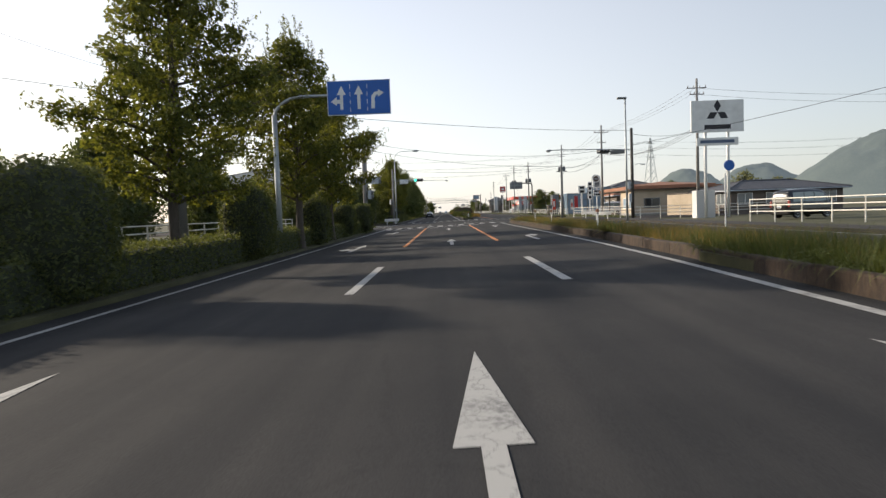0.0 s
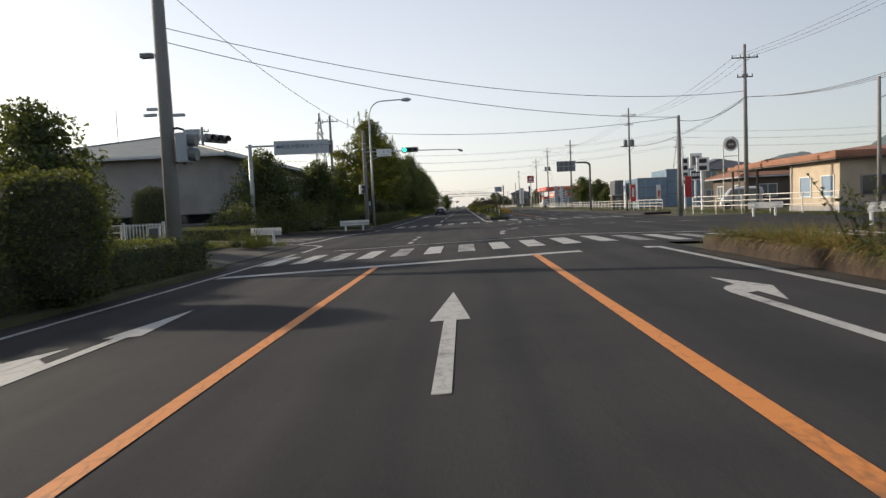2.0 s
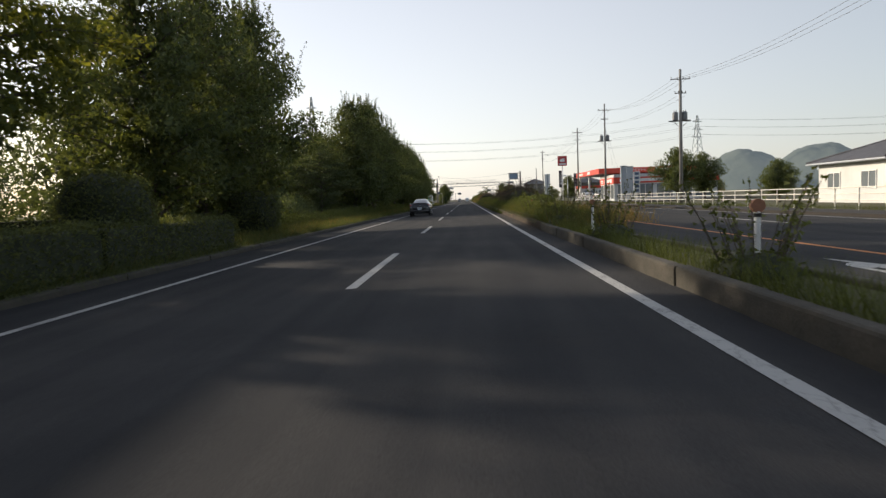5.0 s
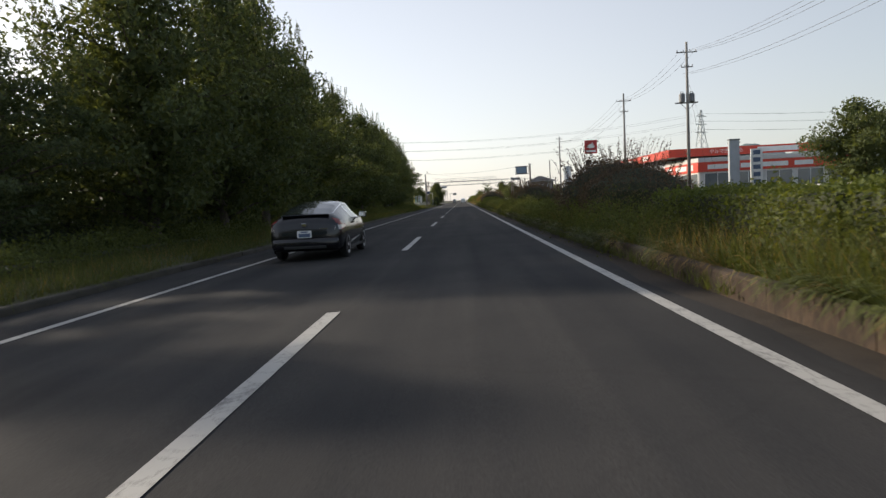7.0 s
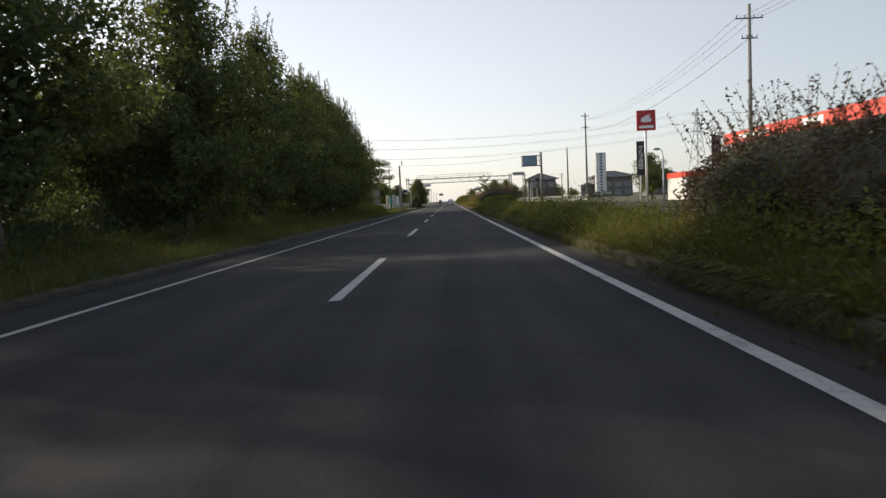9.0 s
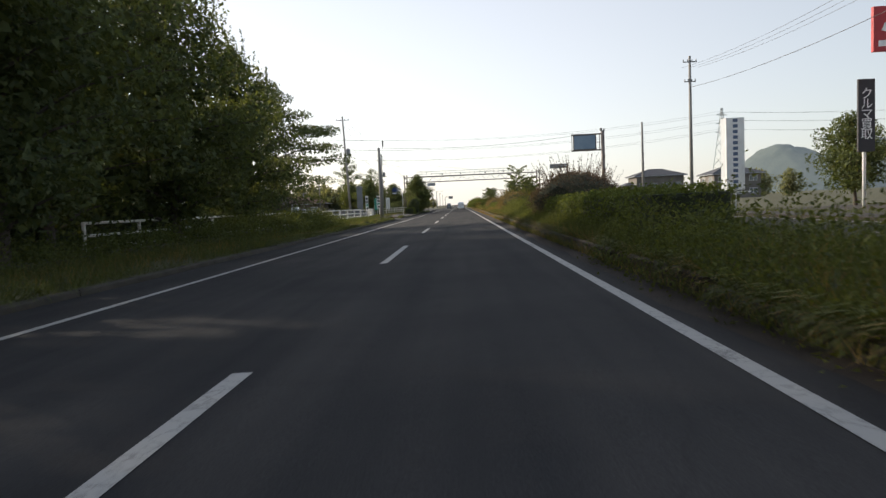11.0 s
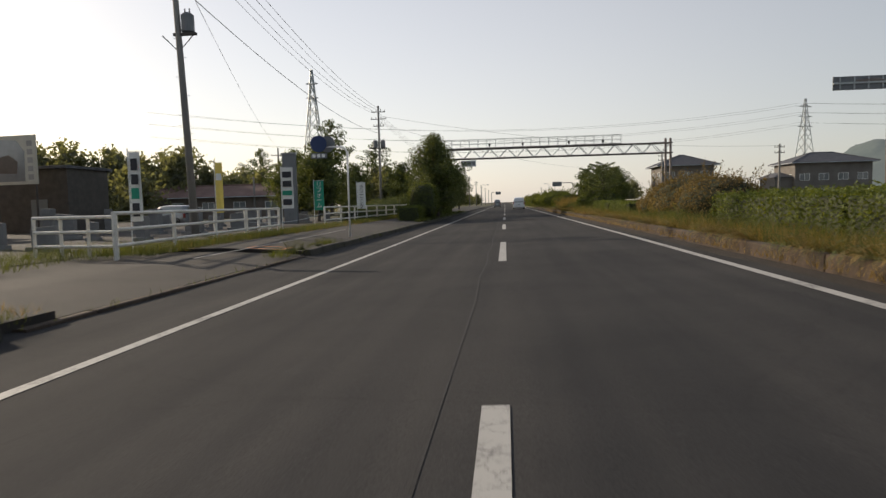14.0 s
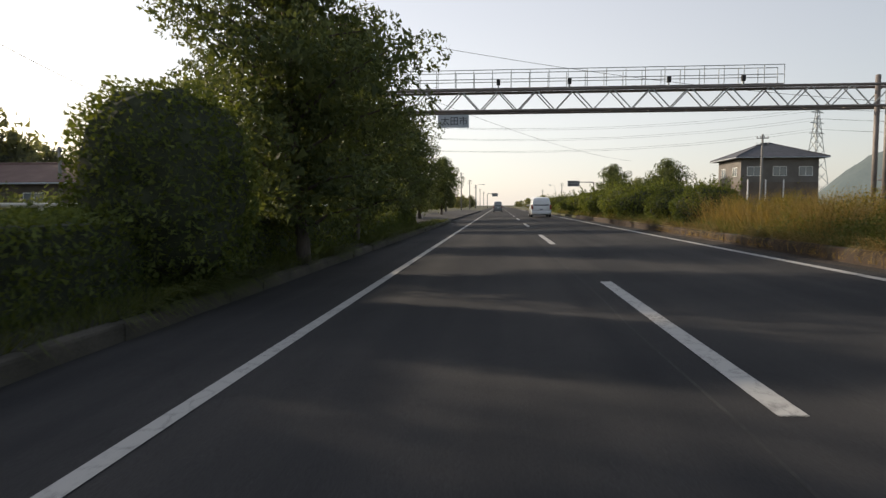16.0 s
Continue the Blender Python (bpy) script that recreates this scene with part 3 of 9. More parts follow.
def crossing(y0, y1, first, count, lean, label):
    top = tagged(new("crosswalk"), label, "crosswalk", kind="structure")
    for k in range(count):
        x = first + 0.9 * k
        bm = bmesh.new()
        marking(bm, [(x, y0 + lean * x), (x + 0.45, y0 + lean * (x + 0.45)), (x + 0.45, y1 + lean * (x + 0.45)), (x, y1 + lean * x)], 0.010)
        part("stripe", bm, M_WORN_LINE if k % 9 in (2, 4, 6) else M_WHITE_LINE, top)
    return top


crossing(-67.8, -64.8, -3.6, 19, -0.075, "worn white striped crossing on asphalt")
crossing(-40.15, -37.35, -2.78, 18, -0.02, "worn white striped crossing on asphalt")


def straight_arrow(x, tip):
    bm = bmesh.new()
    marking(bm, [(x - 0.065, tip - 4.8), (x + 0.065, tip - 4.8), (x + 0.065, tip - 2.2), (x - 0.065, tip - 2.2)])
    marking(bm, [(x - 0.21, tip - 2.2), (x + 0.21, tip - 2.2), (x, tip)])
    return tagged(mesh_ob("lane_arrow", bm, M_WHITE_LINE), "white straight-on arrow painted on the lane", "lane arrow", "lane arrows", "structure")


def turn_arrow(x, tip, side):
    """A long stem that hooks over into a slanting head."""
    bm = bmesh.new()
    for piece in ([(-0.065, -4.7), (0.065, -4.7), (0.065, -1.42), (-0.065, -1.3)], [(-0.065, -1.3), (0.065, -1.42), (0.2, -1.36), (0.215, -0.74), (0.06, -0.86), (-0.03, -1.04)], [(0.205, -2.0), (0.5, -1.05), (0.2, 0.0)]):
        marking(bm, [(x + side * u, tip + v) for u, v in piece][:: 1 if side > 0 else -1])
    return tagged(mesh_ob("lane_arrow", bm, M_WHITE_LINE), "white turning arrow painted on the lane", "lane arrow", "lane arrows", "structure")


def straight_left_arrow(x, tip):
    bm = bmesh.new()
    marking(bm, [(x - 0.075, tip - 5.0), (x + 0.075, tip - 5.0), (x + 0.075, tip - 2.0), (x - 0.075, tip - 2.0)])
    marking(bm, [(x - 0.22, tip - 2.0), (x + 0.22, tip - 2.0), (x, tip)])
    marking(bm, [(x - 0.075, tip - 4.0), (x - 0.075, tip - 3.2), (x - 0.35, tip - 2.9), (x - 0.35, tip - 3.5)])
    marking(bm, [(x - 0.33, tip - 4.0), (x - 0.33, tip - 2.4), (x - 0.7, tip - 3.1)])
    return tagged(mesh_ob("lane_arrow", bm, M_WHITE_LINE), "white arrow for ahead and left on the lane", "lane arrow", "lane arrows", "structure")


for tip in (-116.9, -94.5, -75.7):
    straight_arrow(1.81, tip)
    turn_arrow(4.62 if tip < -110 else 4.88, tip - 0.5, 1)
    straight_left_arrow(-1.92, tip + 0.3)
turn_arrow(6.9, -14, 1)
straight_arrow(10.4, -22)

# stripes across the mouth of the side street
bm = bmesh.new()
for k in range(5):
    x, y = -5.78 + 0.02 * k, -51.0 - 0.72 * k
    marking(bm, [(x, y), (x - 2.6, y - 1.52), (x - 2.6, y - 1.82), (x, y - 0.3)])
marking(bm, [(-5.62, -50.0), (-5.74, -50.05), (-5.86, -52.4), (-5.74, -52.4)])
tagged(mesh_ob("hatching", bm, M_WORN_LINE), "worn white hatching at the side street mouth", "road marking", kind="structure")
bm = bmesh.new()
for (x0, y0), (x1, y1) in zip([(-3.7, -62.2), (-3.85, -58.6), (-4.5, -57.2)], [(-3.85, -58.6), (-4.5, -57.2), (-6.4, -56.2)]):
    marking(bm, [(x0 - 0.08, y0), (x0 + 0.08, y0), (x1 + 0.08, y1), (x1 - 0.08, y1)])
for (x0, y0), (x1, y1) in zip([(-5.35, -56.2), (-5.02, -54.0), (-5.0, -51.0), (-4.7, -47.4), (-4.1, -45.2), (-3.7, -43.6), (-3.58, -42.2)], [(-5.02, -54.0), (-5.0, -51.0), (-4.7, -47.4), (-4.1, -45.2), (-3.7, -43.6), (-3.58, -42.2), (-3.0, -41.5)]):
    marking(bm, [(x0 - 0.08, y0), (x0 + 0.08, y0), (x1 + 0.08, y1), (x1 - 0.08, y1)])
tagged(mesh_ob("corner_line", bm, M_WHITE_LINE), "white line bending into the side street", "road marking", kind="structure")

# tar seams along the carriageway
for x, y0, y1, w in ((-0.32, 120, 260, 0.022), (0.05, -62, -43, 0.03)):
    bm = bmesh.new()
    yy = steps(y0, y1, 2.5)
    for a, b in zip(yy, yy[1:]):
        xa, xb = (x + 0.06 * noise.noise(Vector((0, v * 0.35, x))) for v in (a, b))
        marking(bm, [(xa - w / 2, a), (xa + w / 2, a), (xb + w / 2, b), (xb - w / 2, b)], 0.003)
    tagged(mesh_ob("tar_seam", bm, M_TYRE), "dark tar seam in the asphalt", "tar seam", kind="structure")


def raised(name, xs, y0, y1, height, mat, label, cat="pavement"):
    """A raised bed or pavement: top sheet with upright sides."""
    ys = ys_between(y0, y1)
    bm = bmesh.new()
    rows = [[bm.verts.new((x, y, ground_z(x, y) + height)) for x in xs] for y in ys]
    for a, b in zip(rows, rows[1:]):
        for k in range(len(xs) - 1):
            bm.faces.new((a[k], a[k + 1], b[k + 1], b[k]))
    rim = [e for e in bm.edges if e.is_boundary]
    ex = bmesh.ops.extrude_edge_only(bm, edges=rim)
    for v in [g for g in ex["geom"] if isinstance(g, bmesh.types.BMVert)]:
        v.co.z -= height + 0.15
    return tagged(mesh_ob(name, bm, mat), label, cat, kind="structure")


raised("median", (4.4, 6.0, 8.6), 12.0, 700, 0.16, M_SOIL, "planted median of soil and grass between the carriageways", "median")
raised("median_2", (4.35, 5.25), -35.0, 12.0, 0.16, M_SOIL, "narrow median with weeds between low kerbs", "median")
raised("median_3", (6.9, 8.5), -110.5, -71.5, 0.18, M_SOIL, "grassy median with a low stone edge", "median")
raised("median_4", (6.25, 8.5), -200, -110.5, 0.18, M_SOIL, "grassy median with a low stone edge", "median")
raised("verge", (-9.0, -7.0, -5.0), -36.0, 150.0, 0.10, M_SOIL, "grassy verge below the roadside trees", "verge")
raised("verge_2", (-9.0, -7.0, -4.4), -200, -67.6, 0.10, M_SOIL, "verge with hedge along the carriageway", "verge")
raised("pavement", (-10.2, -7.4, -5.3), 150.0, 159.5, 0.12, M_PAVE, "old asphalt pavement with weedy edges", "pavement")
raised("pavement_4", (-10.6, -7.4, -5.3), 159.5, 169.0, 0.03, M_PAVE, "dropped asphalt driveway across the pavement", "pavement")
raised("pavement_5", (-10.2, -7.4, -5.3), 169.0, 330.0, 0.12, M_PAVE, "old asphalt pavement with weedy edges", "pavement")
raised("verge_3", (-9.8, -8.6, -7.5), -67.6, -58.4, 0.09, M_SOIL, "weedy corner of the verge at the side street", "verge")
raised("pavement_6", (-7.5, -6.2, -4.9), -67.6, -57.9, 0.02, M_PAVE, "dark asphalt pavement at the street corner", "pavement")
raised("pavement_2", (16.3, 18.4), -33.0, 400, 0.12, M_PAVE, "asphalt pavement beside the opposite carriageway", "pavement")
raised("pavement_3", (16.3, 18.4), -200, -64.0, 0.12, M_PAVE, "asphalt pavement beside the opposite carriageway", "pavement")
raised("yard", (19.0, 24.0, 40.0), 60.0, 135.0, 0.05, M_PAVE, "asphalt forecourt of the car dealer", "yard")
raised("yard_2", (-48.0, -25.0, -10.6), 135.0, 214.0, 0.05, M_PAVE, "asphalt yard behind the white railing", "yard")


# kerb stones
def kerb_mesh(length, w, h):
    bm = B(-w / 2, w / 2, 0.006, length - 0.006, -0.15, h)
    top = [e for e in bm.edges if all(v.co.z > h - 0.01 for v in e.verts) and abs(e.verts[0].co.y - e.verts[1].co.y) > 0.1]
    bmesh.ops.bevel(bm, geom=top, offset=0.035, segments=2, affect="EDGES", profile=0.5)
    me = bpy.data.meshes.new("kerbstone")
    bm.to_mesh(me)
    bm.free()
    me.materials.append(M_KERB)
    return me


def kerb_row(label, path, h, length=2.0, w=0.18, mat=None):
    """Kerbstones laid end to end along a line of (x, y) corners."""
    top = tagged(new("kerb"), label, "kerb", kind="structure")
    me = kerb_mesh(length, w, h)
    if mat:
        me.materials[0] = mat
    rng = random.Random(len(path) + int(path[0][1]))
    for (x0, y0), (x1, y1) in zip(path, path[1:]):
        d = math.hypot(x1 - x0, y1 - y0)
        n = max(1, round(d / length))
        for k in range(n):
            f = k / n
            x, y = x0 + (x1 - x0) * f, y0 + (y1 - y0) * f
            st = new("kerbstone", me)
            st.parent = top
            st.matrix_basis = pose(x + rng.uniform(-0.012, 0.012), y, ground_z(x, y) + rng.uniform(-0.010, 0.006), 0, rng.uniform(-0.6, 0.6), math.degrees(math.atan2(-(x1 - x0), y1 - y0))) @ Matrix.Diagonal((1, d / n / length, 1, 1))
    return top


kerb_row("weathered concrete median kerb stained brown", [(4.27, -2), (4.27, 26)], 0.26, 4.0)
kerb_row("low median kerb half buried in soil, darkened for shade", [(4.27, 26), (4.27, 98)], 0.17, 4.0, mat=M_KERB_DARK)
kerb_row("weathered concrete median kerb stained brown", [(4.27, 98), (4.27, 240)], 0.25, 4.0)
kerb_row("mossy concrete median kerb, darkened for shade", [(4.15, -34.8), (4.27, -2)], 0.25, mat=M_KERB_DARK)
kerb_row("low concrete kerb round the median nose", [(4.2, -35.0), (5.3, -35.0), (5.42, -34.4), (5.42, 8), (8.7, 24), (8.7, 120)], 0.20, mat=M_KERB_DARK)
kerb_row("low mossy concrete kerb of the median", [(6.05, -150), (6.15, -116), (6.45, -110.5), (6.78, -102), (6.78, -71.6), (8.55, -71.4)], 0.26, mat=M_KERB)
kerb_row("old concrete kerb of the pavement, weedy", [(-4.95, 148), (-5.15, 158.4)], 0.15, 1.2, mat=M_KERB_DARK)
kerb_row("dropped concrete kerb of the driveway", [(-5.2, 158.8), (-5.22, 168.6)], 0.04, 1.2, mat=M_KERB)
kerb_row("old concrete kerb of the pavement, darkened for its shaded face", [(-5.2, 169.0), (-5.08, 190.0), (-5.2, 240)], 0.17, 1.2, mat=M_KERB_DARK)
kerb_row("dark low kerb round the street corner", [(-8.6, -46.4), (-5.9, -45.1), (-4.4, -44.1), (-4.0, -43.1), (-4.5, -40.6), (-4.95, -36)], 0.14, 1.0, mat=M_KERB_DARK)
kerb_row("concrete kerb along the grassy verge", [(-4.95, -36), (-4.95, 148)], 0.12, mat=M_KERB_DARK)


# dirt washed along the median kerb
def dirt_strip(x0, x1, y0, y1, seed):
    bm = bmesh.new()
    ys = steps(y0, y1, 1.0)
    left = [x0 + 0.16 * noise.noise(Vector((seed, y * 0.3, 0))) + 0.06 * noise.noise(Vector((seed, y * 1.3, 4))) for y in ys]
    rows = [(bm.verts.new((a, y, ground_z(a, y) + 0.003)), bm.verts.new((x1, y, ground_z(x1, y) + 0.012))) for a, y in zip(left, ys)]
    for p, q in zip(rows, rows[1:]):
        bm.faces.new((p[0], p[1], q[1], q[0]))
    tagged(mesh_ob("gutter_dirt", bm, M_DIRT), "brown dirt and leaf litter along the kerb", "dirt", kind="structure")


dirt_strip(3.86, 4.2, -2, 240, 1.0)
dirt_strip(6.33, 6.7, -100, -72, 2.0)
bm = bmesh.new()
stripe(bm, -6.9, -6.82, 166.0, 173.0, 0.126, -0.01)
stripe(bm, -6.97, -6.89, 173.2, 181.0, 0.126, -0.03)
tagged(mesh_ob("pavement_line", bm, M_WORN_LINE), "thin worn white line along the pavement", "road marking", kind="structure")
bm = bmesh.new()
for x0, x1, y0, y1 in ((-7.0, -5.9, 169.15, 169.25), (-7.0, -5.9, 169.95, 170.05), (-7.0, -6.9, 169.25, 169.95), (-6.0, -5.9, 169.25, 169.95)):
    stripe(bm, x0, x1, y0, y1, 0.126)
tagged(mesh_ob("pavement_mark", bm, M_ORANGE_LINE), "orange painted rectangle on the pavement", "road marking", kind="structure")


# distant hills on the right
def hill(name, x, y, rx, ry, height, seed, steep=0.75):
    """A steep wooded hill with a bumpy back, fading into its foot."""
    n = 64
    v = []
    for j in range(n):
        for i in range(n):
            a, b = 2.6 * i / (n - 1) - 1.3, 2.6 * j / (n - 1) - 1.3
            warp = 1 + 0.22 * noise.noise(Vector((a * 1.4, b * 1.4, seed)))
            d = math.hypot(a, b) / warp
            h = max(0.0, math.cos(min(1.0, d) * math.pi / 2)) ** steep
            h *= 1 + 0.16 * noise.noise(Vector((a * 2.6, b * 2.6, seed + 5))) + 0.05 * noise.noise(Vector((a * 12, b * 12, seed)))
            v.append((a * rx, b * ry, h * height - 2))
    q = np.array([(j * n + i, j * n + i + 1, (j + 1) * n + i + 1, (j + 1) * n + i) for j in range(n - 1) for i in range(n - 1)])
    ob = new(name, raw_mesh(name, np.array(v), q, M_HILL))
    ob.matrix_basis = pose(x, y, 0)
    return tagged(ob, "wooded hill far off, haze put in as a grey glow", "hill", kind="structure")


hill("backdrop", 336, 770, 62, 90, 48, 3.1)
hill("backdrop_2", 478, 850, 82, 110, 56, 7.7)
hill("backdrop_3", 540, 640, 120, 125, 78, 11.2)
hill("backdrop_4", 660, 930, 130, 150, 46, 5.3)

# ---------------------------------------------------------------- plants
def lumps(rng, n, r, squash=(1, 1, 1)):
    """Points inside a ball, denser towards its skin."""
    d = rng.normal(size=(n, 3))
    d /= np.linalg.norm(d, axis=1)[:, None]
    return d * (r * rng.uniform(0.35, 1.0, n) ** 0.5)[:, None] * np.array(squash)


def tree(name, label, seed, height, radius, base, leaf, leaf_size, count, mat, lean=0.0, top=0.35, limbs=34, clump=0.75, droop=0.0, layers=False, inner=True, spires=0, sprays=0):
    """Tapered trunk, limbs that carry clumps of leaves, an uneven crown with gaps."""
    rng = np.random.default_rng(seed)
    root = thing(name, label, "tree")
    bm = bmesh.new()
    zs = np.linspace(0, height * 0.92, 9)
    wob = np.cumsum(rng.normal(0, 0.05, (9, 2)), axis=0)
    pts = [(wob[i, 0] + lean * zs[i], wob[i, 1], zs[i]) for i in range(9)]
    r0 = 0.05 + height * 0.014
    tube(bm, [(pts[0][0], pts[0][1], -0.3)] + pts, [r0 * 1.5] + [r0 * (1.15 if i == 0 else 1 - 0.88 * zs[i] / height) for i in range(9)], 9)
    centres, weights = [], []
    for k in range(limbs):
        f = (k + rng.uniform(0, 1)) / limbs
        z = base + (height - base) * f
        prof = math.sin(math.pi * min(1, 0.18 + 0.82 * f)) ** 0.7 if f < top else (1 - ((f - top) / (1 - top)) ** 1.5) ** 0.8
        prof = max(0.10, prof if f >= top else 0.55 + 0.45 * f / top)
        if layers:
            prof *= 0.55 + 0.6 * rng.random()
        a = k * 2.4 + rng.uniform(-0.5, 0.5)
        ln = radius * prof * rng.uniform(0.75, 1.15)
        rise = rng.uniform(0.15, 0.55) * (1 - droop) - droop * 0.25
        p0 = Vector((np.interp(z, zs, [p[0] for p in pts]), np.interp(z, zs, [p[1] for p in pts]), z - ln * rise * 0.5))
        p1 = p0 + Vector((math.cos(a) * ln, math.sin(a) * ln, ln * rise))
        mid = (p0 + p1) / 2 + Vector((0, 0, 0.08 * ln))
        tube(bm, [p0, mid, p1], [0.012 * height * (1 - 0.7 * f) * 0.5 + 0.012, 0.012 * height * 0.25 * (1 - 0.6 * f) + 0.01, 0.008], 5, False)
        m = max(2, int(ln / 0.55))
        for j in range(m):
            s = (j + 0.8) / m
            q = p0.lerp(mid, 2 * s) if s < 0.5 else mid.lerp(p1, 2 * s - 1)
            centres.append((q.x, q.y, q.z))
            weights.append(0.35 + 0.65 * s)
    part("trunk", bm, M_BARK, root, smooth=True)
    centres, weights = np.array(centres), np.array(weights)
    pick = rng.choice(len(centres), count, p=weights / weights.sum())
    off = lumps(rng, count, clump, (1, 1, 0.38 if layers else 0.75))
    v, q = leaves(centres[pick] + off, leaf_size, rng, 0.45 if layers else 0.25)
    crown = new("crown", raw_mesh("crown", v, q, mat))
    crown.parent = root
    if spires:
        high = centres[centres[:, 2] > base + 0.45 * (height - base)]
        twigs, tips = bmesh.new(), []
        for k in rng.choice(len(high), spires):
            p = high[k] + rng.normal(0, 0.3, 3)
            ln = rng.uniform(0.7, 1.7) * (height / 11.5) ** 2
            lean_ = rng.normal(0, 0.14, 2)
            way = [p + np.array([lean_[0] * u * ln, lean_[1] * u * ln, u * ln + 0.2]) for u in np.linspace(0, 1, 16)]
            tips += [w + rng.normal(0, 0.055, 3) * (1.25 - 0.7 * i / 15) for i, w in enumerate(way) for _ in range(3)]
            tube(twigs, [tuple(way[0]), tuple(way[8]), tuple(way[15])], [0.010, 0.007, 0.003], 3, False)
        v, q = leaves(np.array(tips), leaf_size * 0.62, rng, 0.0)
        shoots_ = new("leafy_top", raw_mesh("leafy_top", v, q, mat))
        shoots_.parent = root
        tagged(shoots_, kind="stuff")
        if sprays:  # side shoots that stand out of the crown
            out = np.hypot(centres[:, 0], centres[:, 1])
            rim_ = centres[out > np.quantile(out, 0.6)]
            tips = []
            for k in rng.choice(len(rim_), sprays):
                p = rim_[k]
                d_ = np.array([p[0], p[1], 0.0]) / max(0.3, math.hypot(p[0], p[1])) + np.array([0, 0, rng.uniform(0.1, 0.6)]) + rng.normal(0, 0.22, 3)
                ln = rng.uniform(0.5, 1.15)
                way = [p + d_ * u * ln for u in np.linspace(0, 1, 14)]
                tips += [w + rng.normal(0, 0.06, 3) for w in way for _ in range(2)]
                tube(twigs, [tuple(way[0]), tuple(way[7]), tuple(way[13])], [0.010, 0.007, 0.003], 3, False)
            v, q = leaves(np.array(tips), leaf_size * 0.8, rng, 0.0)
            sides = new("leafy_spray", raw_mesh("leafy_spray", v, q, mat))
            sides.parent = root
            tagged(sides, kind="stuff")
        tagged(part("twig_growth", twigs, M_BARK, root), kind="stuff")
    if inner:
        k = max(500, count // 10)
        pick = rng.choice(len(centres), k, p=(1.3 - weights) / (1.3 - weights).sum())
        core = centres[pick] * np.array([0.78, 0.78, 0.97]) + rng.normal(0, 0.25, (k, 3))
        v, q = leaves(core, leaf_size * 2.3, rng, 0.2)
        new("inner_foliage", raw_mesh("inner_foliage", v, q, mat)).parent = root
    return root


def place(root, spots, group=""):
    """The thing itself at the first spot and copies at the others: x, y, turn, size."""
    if group:
        tagged(root, group=group)
    for k, (x, y, rz, s) in enumerate(spots):
        m = pose(x, y, ground_z(x, y) + (0.08 if -9 < x < -4.4 else -0.04), 0, 0, rz)
        ob = root if k == 0 else copy_thing(root, m)
        ob.matrix_basis = m @ Matrix.Scale(s, 4)


verge = tree("verge_tree", "leafy street tree in the clipped hedge, green yellowed for backlight", 11, 7.7, 2.5, 1.9, None, 0.125, 24000, M_LEAF_YELLOW, top=0.35, limbs=40, clump=0.5, inner=False, spires=60, sprays=150)
place(verge, [(-5.15, -106.5, 20, 0.95), (-4.55, -94.9, 160, 1.12), (-4.7, -87.0, 260, 1.04), (-6.2, -28.5, 80, 1.14), (-7.2, -13.2, 200, 1.2)], "street trees")
broad = tree("street_tree", "leafy green street tree with a dense ovate crown", 12, 11.6, 3.7, 1.6, None, 0.18, 19000, M_LEAF, top=0.3, limbs=46, clump=0.85, spires=150)
place(broad, [(-8.0, -4.5, 70, 0.8), (-8.4, 6.5, 190, 0.88), (-8.4, 46.0, 40, 0.98), (-8.4, 66.0, 140, 0.86), (-8.4, 86.0, 250, 0.86), (-8.4, 105.0, 20, 0.85)], "street trees")
broad2 = tree("street_tree", "leafy green street tree with a pointed full crown", 13, 10.8, 3.9, 1.2, None, 0.18, 20000, M_LEAF, top=0.25, limbs=48, clump=0.9, spires=170)
place(broad2, [(-8.6, 1.0, 0, 0.86), (-8.3, 34.0, 170, 0.92), (-8.6, 40.5, 10, 0.97), (-8.4, 56.0, 260, 0.9), (-8.4, 76.0, 30, 0.88), (-8.4, 96.0, 120, 0.9), (-8.8, 115.0, 200, 0.98), (-9.6, 124.0, 280, 0.86), (-10.5, 109.5, 60, 1.08)], "street trees")
wood = tree("woodland_tree", "dark dense tree of the strip behind the street trees", 14, 9.0, 4.6, 0.6, None, 0.27, 8000, M_LEAF_DARK, top=0.3, limbs=44, clump=1.1)
# the last seven trees are added to close sun gaps over the road
place(wood, [(-12.4, -19, 0, 0.62), (-12.6, -9, 50, 0.7), (-15, 4, 100, 0.85), (-14, 33.5, 300, 0.8), (-15, 47, 250, 1.0), (-15, 58, 300, 1.05), (-16, 71, 350, 1.0), (-15, 84, 30, 1.0), (-16, 97, 90, 0.95), (-15, 110, 140, 1.0), (-15.5, 121, 200, 0.9), (-15, -112, 0, 0.5), (-17, -100, 60, 0.55), (-16.5, -88, 120, 0.5), (-16, -122, 10, 0.55), (-17, -74, 200, 0.5), (-21, 22, 30, 0.6), (-24, 33, 130, 0.75), (-22, 45, 200, 0.8), (-27, 12, 80, 0.7), (-30, 40, 10, 0.9)] + [(-12.6, 39.0 + 12.8 * k, 77 * k, 0.86) for k in range(7)], "woodland trees")
pine = tree("layered_tree", "dark tree with flat spreading layers of foliage", 15, 9.5, 4.8, 1.6, None, 0.15, 24000, M_LEAF_DARK, top=0.2, limbs=46, clump=0.85, droop=0.35, layers=True, inner=False)
place(pine, [(-10.4, 132.5, 30, 1.0), (-10.6, 30.0, 200, 0.66), (-15.8, 27.0, 80, 0.72), (-16.5, 139.0, 100, 0.55)], "layered trees")
